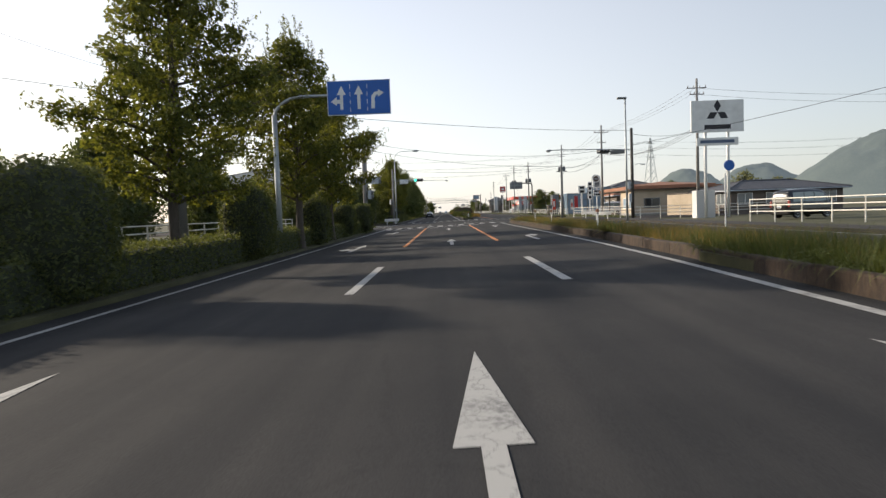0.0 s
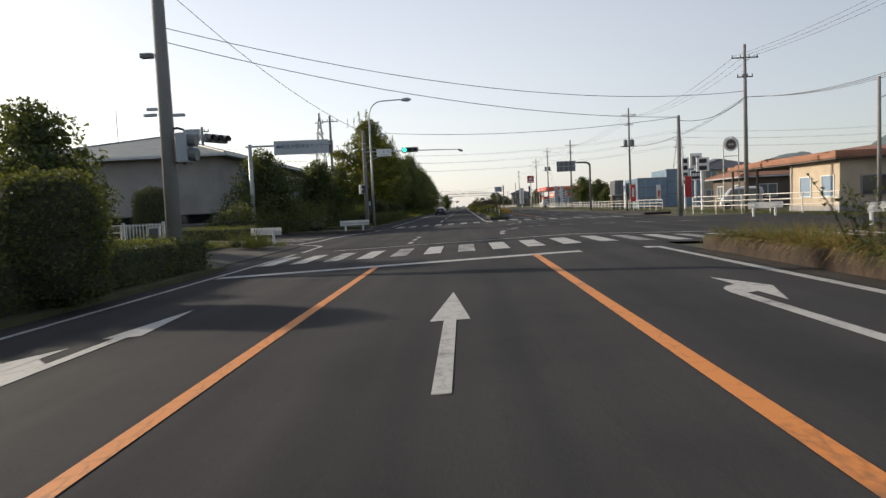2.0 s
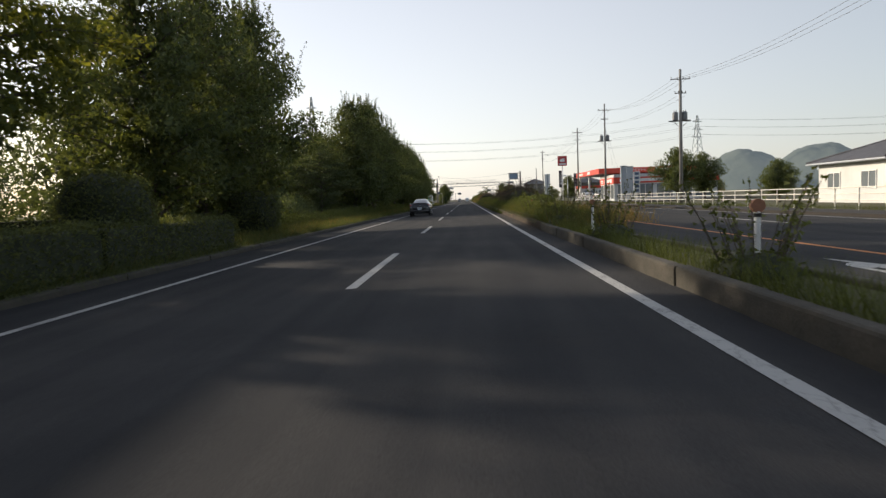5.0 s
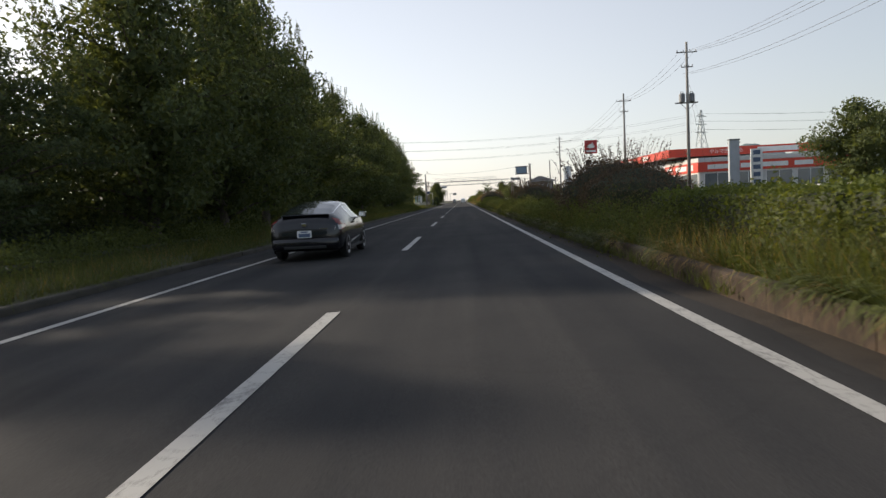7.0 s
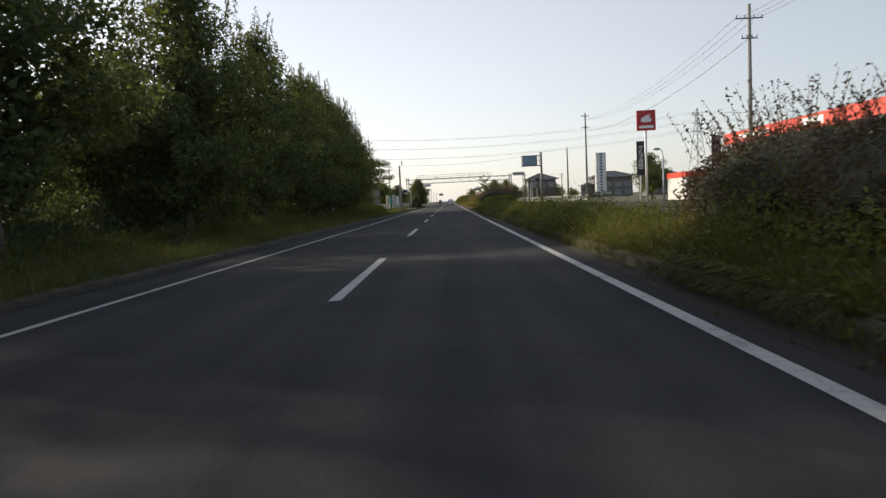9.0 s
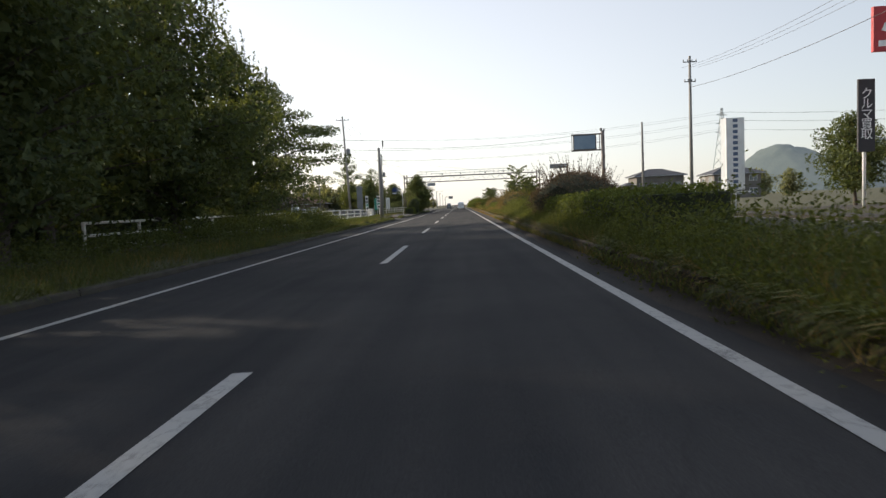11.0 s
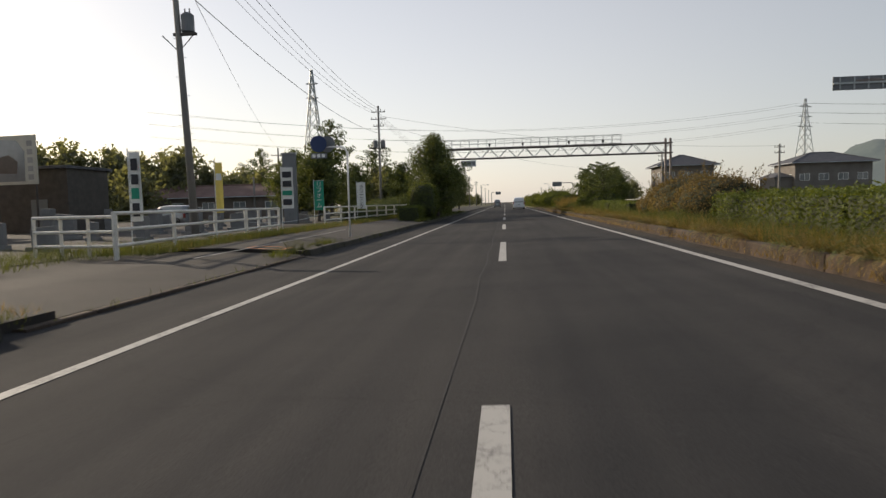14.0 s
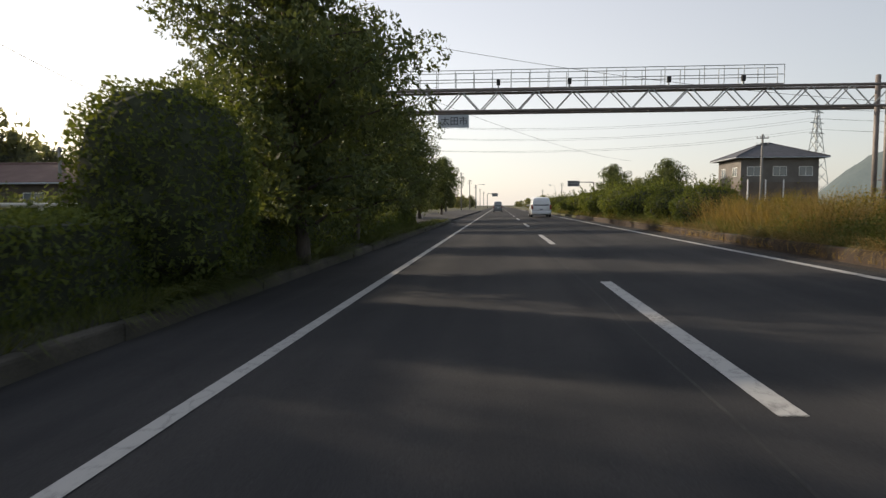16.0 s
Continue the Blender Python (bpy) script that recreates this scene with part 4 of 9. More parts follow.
cypress = tree("tall_hedge_tree", "rounded dark evergreen at the junction corner", 16, 5.6, 2.3, 0.5, None, 0.20, 6500, M_LEAF_DARK, top=0.4, limbs=34, clump=0.8)
place(cypress, [(-11.3, -42.0, 0, 0.94), (-10.6, -28.5, 90, 0.98), (-11.6, -23.5, 200, 0.8), (-12.8, 134.5, 30, 0.7), (-16.5, 26.0, 50, 0.55), (-13.8, 133.0, 250, 0.9)] + [(-12.2 - 1.2 * (k % 3), -119.0 + 3.7 * k, 67 * k, 0.66 + 0.08 * ((k * 5) % 4)) for k in range(17)], "corner evergreens")
roadside = tree("roadside_tree", "full green roadside tree beside the pavement", 17, 7.6, 2.9, 1.0, None, 0.115, 27000, M_LEAF, top=0.35, limbs=46, clump=0.68)
place(roadside, [(-5.35, 203.6, 0, 0.86), (-5.9, 210.6, 75, 0.84), (-6.4, 222.0, 120, 0.7), (-7.6, 240.0, 40, 0.85), (-7.8, 262.0, 200, 0.8)], "roadside trees")
yard_tree = tree("yard_tree", "round broad-leaved tree behind the railing", 18, 7.6, 3.6, 1.6, None, 0.22, 9500, M_LEAF, top=0.4, limbs=36, clump=0.9)
place(yard_tree, [(-14.0, 200.0, 0, 0.78), (-17.0, 204.0, 100, 0.74), (-17.0, 222.0, 50, 0.46), (-20.0, 236.0, 10, 0.85), (-12.5, 232.0, 200, 0.8), (28.2, 58.0, 20, 0.84), (32.4, 60.0, 90, 0.76), (27.0, 133.0, 150, 0.75), (27.5, 30.0, 60, 0.45), (36.0, -25.0, 60, 0.6), (22.5, 287.0, 10, 0.98), (21.5, 322.0, 130, 1.15), (24.5, 296.0, 230, 0.8)], "yard trees")
airy = tree("airy_tree", "tall thin-leaved tree with sky showing through", 19, 13.0, 3.6, 3.5, None, 0.22, 4200, M_LEAF_DARK, top=0.5, limbs=30, clump=0.55)
place(airy, [(-24.0, 240.0, 0, 1.0), (-20.0, 252.0, 120, 0.85), (-38.0, 250.0, 60, 0.8)], "thin-leaved trees")
far_tree = tree("far_tree", "distant broad tree on the skyline, paled for haze", 20, 8.0, 5.0, 0.4, None, 0.5, 1100, M_LEAF_FAR, top=0.35, limbs=26, clump=1.3)
rr = random.Random(5)
spots = [(-60 + 3.5 * k + rr.uniform(-2, 2), 262 + rr.uniform(-12, 30) + 2.2 * k, rr.uniform(0, 360), rr.uniform(0.7, 1.1)) for k in range(13)]
spots += [(20 + 4 * k + rr.uniform(-2, 2), 300 + 6 * k + rr.uniform(-8, 8), rr.uniform(0, 360), rr.uniform(0.5, 0.85)) for k in range(12)]
spots += [(-16 - rr.uniform(0, 6), 300 + 22 * k, rr.uniform(0, 360), rr.uniform(0.5, 0.8)) for k in range(14)]
spots += [(10 + rr.uniform(-1, 1) if k % 3 else 24, 330 + 26 * k, rr.uniform(0, 360), rr.uniform(0.25, 0.5)) for k in range(12)]
spots += [(60 + rr.uniform(0, 60), -20 + 22 * k, rr.uniform(0, 360), rr.uniform(0.6, 1.0)) for k in range(14)]
spots += [(-45 - rr.uniform(0, 18), 120 + 11 * k, rr.uniform(0, 360), rr.uniform(0.7, 1.0)) for k in range(12)]
spots += [(-64 + 3.4 * k + rr.uniform(-1.5, 1.5), 246 + rr.uniform(-6, 6), rr.uniform(0, 360), rr.uniform(0.7, 0.95) * (1.4 if k < 6 else 1.0)) for k in range(15)]
spots += [(-122 + 3.6 * k + rr.uniform(-1.5, 1.5), 240 + rr.uniform(-10, 10), rr.uniform(0, 360), rr.uniform(1.2, 1.55)) for k in range(17)]
spots += [(-34 - rr.uniform(0, 14), -130 + 11 * k, rr.uniform(0, 360), rr.uniform(0.5, 0.8)) for k in range(7)]
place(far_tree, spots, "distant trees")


def bush(name, label, seed, r, h, count, size, mat, shoots=0, box_like=0.0, reach=1.0):
    """A leafy bush: solid dark core, skin of leaves, and, where wanted, long thin shoots."""
    rng = np.random.default_rng(seed)
    root = thing(name, label, "bush")
    bm = bmesh.new()
    bmesh.ops.create_icosphere(bm, subdivisions=3, radius=1)
    for v in bm.verts:
        n = 1 + 0.14 * noise.noise(v.co * 2.3 + Vector((seed, 0, 0)))
        if box_like:
            n *= box_like / max(abs(v.co.x), abs(v.co.y), abs(v.co.z)) + 1 - box_like
        v.co = Vector((v.co.x * r * 0.86 * n, v.co.y * r * 0.86 * n, max(0, h * 0.5 + v.co.z * h * 0.46 * n)))
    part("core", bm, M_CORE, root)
    d = rng.normal(size=(count, 3))
    d /= np.linalg.norm(d, axis=1)[:, None]
    if box_like:
        d = d / np.maximum(np.abs(d).max(1)[:, None], 1e-6) * box_like + d * (1 - box_like)
    bumps = np.array([1 + 0.14 * noise.noise(Vector(x) * 2.3 + Vector((seed, 0, 0))) for x in d])
    rad = bumps * rng.uniform(0.86, 1.03, count)
    c = np.stack([d[:, 0] * r * rad, d[:, 1] * r * rad, np.maximum(0.02, h * 0.5 + d[:, 2] * h * 0.5 * rad)], 1)
    if shoots:
        extra, stems = [], bmesh.new()
        for _ in range(shoots):
            a, s = rng.uniform(0, 6.28), rng.uniform(0.2, 0.9)
            p = np.array([math.cos(a) * r * s, math.sin(a) * r * s, h * 0.8])
            dirn = np.array([math.cos(a) * 0.35, math.sin(a) * 0.35, 1.0])
            ln = rng.uniform(0.4, 1.1) * reach
            way = [p + dirn * ln * t + np.array([0, 0, -0.35 * t * t * ln * s]) for t in np.linspace(0, 1, 18)]
            extra += [w + rng.normal(0, 0.022, 3) for w in way]
            tube(stems, [tuple(way[i]) for i in (0, 8, 17)], [0.006, 0.005, 0.003], 3, False)
        tagged(part("twig_growth", stems, M_BARK, root), kind="stuff")
        c = np.concatenate([c, np.array(extra)])
    v, q = leaves(c, size, rng, 0.2)
    leafy = new("leaves", raw_mesh("leaves", v, q, mat))
    leafy.parent = root
    return root


def hedge(name, label, seed, width, length, height, mat, size=0.07, density=380, wild=0.06, mound=0.0):
    """A clipped hedge along y: solid dark core and a dense skin of small leaves."""
    rng = np.random.default_rng(seed)
    root = thing(name, label, "hedge")
    inset = 0.08 + 0.3 * mound * width
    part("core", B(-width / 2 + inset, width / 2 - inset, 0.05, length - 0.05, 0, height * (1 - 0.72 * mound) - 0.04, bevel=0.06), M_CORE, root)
    areas = [width * length, height * length, height * length, width * height, width * height]
    cs = []
    for k, a in enumerate(areas):
        n = int(a * density)
        u, w, o = rng.random(n), rng.random(n), rng.normal(0, wild, n)
        if k == 0:
            c = np.stack([(u - 0.5) * width, w * length, height + o], 1)
        elif k < 3:
            c = np.stack([(width / 2 + o) * (1 if k == 1 else -1), u * length, w * height], 1)
        else:
            c = np.stack([(u - 0.5) * width, (length + o if k == 3 else o), w * height], 1)
        cs.append(c)
    c = np.concatenate(cs)
    bulge = np.sin(c[:, 1] * 1.7 + seed) * 0.03 + np.sin(c[:, 1] * 4.1) * 0.02
    if mound:
        rough_ = np.array([noise.noise(Vector((a * 0.9, b * 0.6, seed))) + 0.5 * noise.noise(Vector((a * 2.3, b * 1.9, seed))) for a, b in c[:, :2]])
        bulge = bulge + mound * (0.55 * rough_ - 0.6 * np.minimum(1, np.abs(2 * c[:, 0] / width)) ** 2.5)
    c[:, 2] = np.maximum(0.03, c[:, 2] * (1 + bulge))
    v, q = leaves(c, size, rng, 0.2)
    leafy = new("leaves", raw_mesh("leaves", v, q, mat))
    leafy.parent = root
    return root


low_hedge = hedge("hedge", "low dark clipped hedge along the edge line", 31, 1.5, 8.0, 0.78, M_HEDGE_DARK)
place(low_hedge, [(-5.35, -149.0 + 8.1 * k, 0, 1.0) for k in range(10)], "verge hedges")
corner_hedge = hedge("hedge", "knee-high dark hedge after the junction", 32, 1.3, 7.0, 0.92, M_HEDGE_DARK)
place(corner_hedge, [(-5.9, -33.0 + 7.05 * k, 0, 1.0) for k in range(4)], "verge hedges")
med_hedge = hedge("median_hedge", "clipped bright green hedge on the median", 33, 1.5, 7.0, 1.12, M_HEDGE, density=440)
place(med_hedge, [(6.2, 14.0, 0, 0.95), (6.3, 21.0, 0, 0.95), (5.9, 103.0, 0, 1.08), (5.9, 110.0, 0, 1.05), (6.2, 157.0, 0, 0.92), (6.2, 163.5, 0, 0.92), (6.2, 182.5, 0, 0.74), (6.1, 187.7, 0, 0.76), (5.9, 262.0, 0, 1.0)], "median hedges")
pave_hedge = hedge("hedge", "clipped dark green hedge at the pavement end", 34, 1.4, 8.0, 0.95, M_HEDGE, density=520)
place(pave_hedge, [(-6.5, 195.5, 0, 1.0), (-6.5, 203.5, 0, 0.9), (-6.5, 211.0, 0, 0.9), (-6.7, 219.0, 0, 0.9)], "pavement hedges")
corner_wall = hedge("tall_hedge", "tall dark hedge in front of the hall", 35, 2.0, 9.0, 1.75, M_HEDGE_DARK, size=0.10, density=170, wild=0.16, mound=0.7)
place(corner_wall, [(-11.6, -47.0, -8.4, 1.2), (-10.5, -37.4, -8.4, 1.1), (-9.6, -28.8, -3, 0.95), (-13.6, -43.6, -6, 1.12), (-12.6, -34.6, -4, 1.1)], "hall hedges")
street_hedge = hedge("hedge", "low dark clipped hedge along the side street", 40, 1.1, 8.6, 0.68, M_HEDGE_DARK, size=0.06)
place(street_hedge, [(-9.2, -50.9, 62, 1.0), (-17.0, -46.8, 62, 1.0)], "verge hedges")
under = hedge("undergrowth", "wild dark undergrowth beneath the trees", 36, 2.2, 9.0, 2.0, M_LEAF_DARK, size=0.15, density=110, wild=0.22, mound=0.5)
place(under, [(-11.4 + 0.4 * math.sin(k), -6.0 + 8.8 * k, 2 * math.sin(k * 2.3), 0.9 + 0.1 * math.sin(k * 1.7)) for k in range(16)] + [(-12.2, 202.5, 0, 0.62), (-12.2, 210.0, 0, 0.7), (-12.4, 218.0, 0, 0.8), (-12.0, 226.0, 0, 1.0)], "undergrowth")
weeds = hedge("verge_weeds", "ragged green weeds along the shaded verge", 37, 2.2, 9.0, 0.62, M_GRASS, size=0.08, density=260, wild=0.13, mound=0.8)
place(weeds, [(-8.3, -6.0 + 8.8 * k, 2 * math.sin(k * 1.3), 0.92 + 0.12 * math.sin(k * 2.1) + (0.5 if k > 13 else 0)) for k in range(16)], "weeds of the verge")
over = hedge("median_weeds", "green weeds hanging over the median kerb", 38, 1.75, 9.0, 0.74, M_WEED, size=0.055, density=480, wild=0.16, mound=0.75)
place(over, [(5.18 + 0.06 * math.sin(3 * k), 24.5 + 8.7 * k, 0.6 * math.sin(k * 1.9), 0.95 + 0.10 * math.sin(k * 2.7)) for k in range(9)] + [(5.05, 102.8, 0, 0.72), (5.05, 109.2, 0, 0.72), (5.05, 115.6, 0, 0.8), (5.9, 123.0, 1, 1.15), (5.8, 130.8, -1, 1.2), (6.7, 128.0, 2, 1.22), (6.6, 135.0, 0, 1.2)], "weeds of the median")
lush = hedge("median_weeds", "lush bright green weeds behind the median kerb", 39, 1.7, 7.0, 0.78, M_WEED, size=0.055, density=540, wild=0.15, mound=0.8)
place(lush, [(5.5, 1.0, 1, 0.85), (5.55, 7.5, -1, 1.0), (5.5, 14.2, 0.5, 1.0), (5.3, 141.0, 0, 0.62), (5.3, 147.5, 0, 0.62), (5.3, 171.0, 0, 0.6), (5.4, 195.5, 0, 0.8), (5.4, 201.5, 0, 0.8)], "weeds of the median")
for k, (x, y, r, h) in enumerate([(-5.1, -111.6, 1.15, 2.45), (-4.75, -101.7, 0.86, 2.45), (-4.62, -91.8, 0.78, 2.25), (-4.72, -82.2, 0.78, 2.15), (-4.6, -74.4, 0.8, 2.25), (-6.2, -23.0, 1.1, 2.2), (-6.4, -9.8, 1.0, 2.1), (-6.9, 1.5, 1.1, 1.9), (-18.0, -43.6, 1.25, 3.3), (-6.0, 199.8, 1.15, 2.75)]):
    b = bush("round_bush", "rounded clipped dark green bush", 50 + k, r, h, int(6000 * r * h / 2.6) + 2500, 0.075, M_HEDGE_DARK if k < 9 else M_HEDGE, box_like=0.3)
    tagged(b, group="clipped bushes")
    b.matrix_basis = pose(x, y, ground_z(x, y) + 0.08)
ab = bush("bronze_shrub", "bushy bronze-leaved shrub with long thin shoots", 71, 1.9, 2.2, 13000, 0.06, M_ABELIA, shoots=95, reach=1.25)
place(ab, [(6.4, 32.0, 0, 0.85), (6.6, 35.4, 70, 1.0), (6.7, 58.4, 100, 0.85), (6.7, 61.6, 10, 0.9), (6.5, 117.8, 30, 1.02), (6.9, 119.0, 200, 0.9)], "median shrubs")
pk = bush("pink_bronze_shrub", "bushy bronze shrub with thin shoots, leaves tinted lighter for sun", 76, 1.8, 2.1, 11000, 0.075, M_BRONZE, shoots=50)
place(pk, [(6.4, 142.0, 40, 0.88), (6.6, 145.4, 140, 0.95), (6.7, 173.0, 10, 0.78), (6.7, 175.8, 110, 0.86), (6.5, 178.6, 300, 0.66)], "median shrubs")
gb = bush("green_shrub", "wild leafy green shrub on the median", 72, 1.6, 2.0, 8500, 0.10, M_HEDGE, shoots=40)
place(gb, [(6.8, 196.6, 0, 0.8), (6.8, 199.2, 60, 0.92), (6.8, 201.6, 150, 0.82), (6.3, 216.5, 20, 0.85), (6.3, 220.5, 100, 0.88)], "median shrubs")
vine = bush("sun_tinted_shrub", "rambling shrub with broad leaves tinted yellow-green for sun", 74, 1.9, 2.0, 6500, 0.13, M_VINE, shoots=26)
place(vine, [(6.0, 225.0, 10, 0.92), (6.3, 229.5, 130, 1.06), (6.0, 234.5, 220, 0.95), (6.4, 240.0, 70, 1.05), (6.2, 247.0, 20, 1.0), (6.3, 256.0, 0, 0.95), (6.4, 272.0, 90, 1.05), (6.3, 285.0, 190, 1.0), (6.3, 300.0, 10, 1.0)], "median shrubs")
tall = hedge("tall_weeds", "tall yellow-green weeds and grass on the median", 75, 2.4, 5.0, 1.3, M_WEED_DRY, size=0.06, density=420, wild=0.13, mound=0.75)
place(tall, [(6.4, 148.0, 0, 0.78), (6.4, 152.0, 1, 0.74), (6.7, 206.0, 0, 0.78), (6.7, 209.8, 2, 0.8)], "weeds of the median")
weed = bush("weed_tuft", "straggling weeds growing at the kerb", 73, 0.40, 0.40, 300, 0.055, M_GRASS, shoots=22)
place(weed, [(4.8, -33.5, 0, 0.8), (4.8, -30.6, 40, 0.75), (4.7, -26.0, 90, 0.9), (4.8, -22.0, 150, 1.0), (4.8, -17.0, 10, 1.2), (4.8, -10.0, 70, 1.3), (7.4, -76.0, 0, 1.2), (7.6, -81.0, 90, 1.0), (-7.4, -43.8, 40, 1.6), (-6.5, -59.3, 100, 0.7), (-6.9, -59.9, 60, 0.6), (-5.5, 168.6, 20, 0.34), (-5.4, 170.8, 75, 0.3), (-5.4, 156.4, 10, 0.7), (-5.3, 147.6, 130, 0.7), (-5.25, 143.8, 60, 0.6), (-5.3, 139.2, 10, 0.65), (-5.35, 153.6, 80, 0.75), (-5.3, 151.2, 200, 0.6), (-5.5, 169.4, 140, 0.3), (4.8, -3.0, 0, 1.4), (4.8, 5.0, 20, 1.5)], "weeds")


def sapling(x, y, h, seed):
    rng = np.random.default_rng(seed)
    root = thing("sapling", "thin young tree with feathery fronds above the hedge", "sapling", (x, y, ground_z(x, y) + 0.15), group="saplings")
    part("stem", T([(0, 0, -0.1), (0.05, 0, h * 0.55), (0, 0.05, h * 0.9)], [0.05, 0.035, 0.015], 6), M_BARK, root)
    cs = []
    for k in range(15):
        a, z = k * 2.4, h * (0.42 + 0.5 * k / 14)
        ln = rng.uniform(0.9, 1.5) * (1.15 - 0.5 * k / 14)
        p0, p1 = Vector((0, 0, z)), Vector((math.cos(a) * ln, math.sin(a) * ln, z + 0.55 * ln))
        mid = (p0 + p1) / 2 + Vector((0, 0, 0.10 * ln))
        part("branch", T([p0, mid, p1], [0.012, 0.008, 0.004], 4), M_BARK, root)
        side = Vector((-math.sin(a), math.cos(a), 0))
        for t in np.linspace(0.12, 1, 15):
            p = p0.lerp(mid, 2 * t) if t < 0.5 else mid.lerp(p1, 2 * t - 1)
            for s in (-1, 1):
                for r in (0.06, 0.14, 0.21):
                    q = p + side * s * r * (1.15 - 0.6 * t) - Vector((0, 0, 0.35 * r))
                    cs.append((q.x + rng.normal(0, 0.012), q.y + rng.normal(0, 0.012), q.z))
    v, q = leaves(np.array(cs), 0.12, rng, 0.6)
    fr = new("fronds", raw_mesh("fronds", v, q, M_LEAF))
    fr.parent = root


for x, y, h, s in ((6.9, 149.0, 4.1, 1), (7.0, 142.0, 2.8, 2), (6.9, 197.8, 3.4, 3), (6.9, 201.4, 3.5, 4), (7.2, 199.4, 3.0, 5), (6.6, 196.4, 2.8, 6)):
    sapling(x, y, h, s)


def grass(name, label, areas, mat, seed):
    """Blades of grass over several strips: x0, x1, y0, y1, blades per square metre, height."""
    rng = np.random.default_rng(seed)
    vs = []
    for x0, x1, y0, y1, dens, h in areas:
        n = int((x1 - x0) * (y1 - y0) * dens * 2.9)
        x, y = rng.uniform(x0, x1, n), rng.uniform(y0, y1, n)
        keep = np.array([noise.noise(Vector((a * 0.5, b * 0.35, seed))) for a, b in zip(x, y)]) > -0.25 + rng.normal(0, 0.15, n)
        x, y = x[keep], y[keep]
        n = len(x)
        z = np.array([ground_z(a, b) for a, b in zip(x, y)]) + 0.08
        hh = h * rng.uniform(0.4, 1.15, n)
        a = rng.uniform(0, 2 * np.pi, n)
        w = 0.003 + 0.003 * rng.random(n) + 0.004 * hh
        lean = rng.normal(0, 0.38, (n, 2)) * hh[:, None]
        ca, sa = np.cos(a) * w, np.sin(a) * w
        vs.append(np.stack([np.stack([x - ca, y - sa, z], 1), np.stack([x + ca, y + sa, z], 1), np.stack([x + lean[:, 0], y + lean[:, 1], z + hh * 0.96], 1)], 1).reshape(-1, 3))
    v = np.concatenate(vs)
    ob = new(name, raw_mesh(name, v, np.arange(len(v)).reshape(-1, 3), mat))
    return tagged(ob, label, "grass", kind="stuff")


grass("grass", "green roadside grass and weeds", [(-9.7, -7.4, -67.0, -58.4, 150, 0.30), (-7.3, -5.9, -60.4, -58.3, 230, 0.62), (-6.2, -5.3, -59.0, -57.9, 160, 0.3), (-8.6, -5.1, -35, 120, 55, 0.42), (-5.5, -5.0, -35, 120, 70, 0.3), (-9.4, -7.2, 118, 159, 260, 0.34), (-7.3, -6.4, 118, 158, 120, 0.22), (-6.4, -5.4, 118, 150, 80, 0.16), (-5.5, -4.95, 118, 158, 210, 0.24), (4.35, 6.0, 12, 130, 90, 0.6), (4.4, 5.3, -34, 12, 60, 0.35), (6.9, 8.5, -110, -72, 110, 0.5), (6.3, 8.5, -150, -110, 130, 0.62), (4.4, 6.0, 130, 320, 80, 0.55), (6.0, 8.4, 60, 170, 45, 0.7), (18.6, 20.2, -60, 150, 25, 0.25), (-12, -9.0, 135, 170, 40, 0.35), (-9.9, -8.4, 167, 232, 170, 0.28), (-8.0, -5.9, 140, 156, 60, 0.25), (-6.1, -5.2, 149, 159, 170, 0.24), (-5.75, -5.2, 167.2, 172.5, 260, 0.24), (-5.5, -5.2, 171.5, 190, 25, 0.12), (-5.9, -5.15, 194, 234, 190, 0.3), (3.98, 4.17, 20, 135, 110, 0.24), (4.36, 4.62, -30, 150, 220, 0.48), (-5.05, -4.98, 148, 190, 40, 0.14), (4.4, 6.6, -4, 22, 90, 0.75)], M_GRASS, 3)
grass("dry_grass", "yellowed tall grass and seed heads", [(4.4, 6.4, -6, 14, 35, 0.6), (4.35, 5.4, 12, 100, 28, 0.65), (6.0, 8.3, -2, 30, 40, 0.75), (4.4, 5.8, 140, 155, 40, 0.5), (4.36, 5.7, 130, 192, 120, 0.42), (4.6, 8.2, 192, 204, 50, 0.6), (4.4, 6.0, 184, 260, 30, 0.5), (5.0, 8.2, 205, 215, 70, 1.25), (4.5, 7.6, 146, 157, 70, 0.75), (6.9, 8.5, -150, -72, 60, 0.55), (-8.5, -5.2, -34, 120, 14, 0.4), (-7.4, -5.2, 120, 158, 12, 0.2), (-8.4, -5.8, 142, 157, 14, 0.2), (-9.3, -8.2, 168, 230, 12, 0.3), (-6.1, -5.3, 149, 159.5, 60, 0.16), (4.0, 4.17, 95, 215, 60, 0.2), (4.36, 4.6, 100, 215, 120, 0.45)], M_DRY_GRASS, 4)

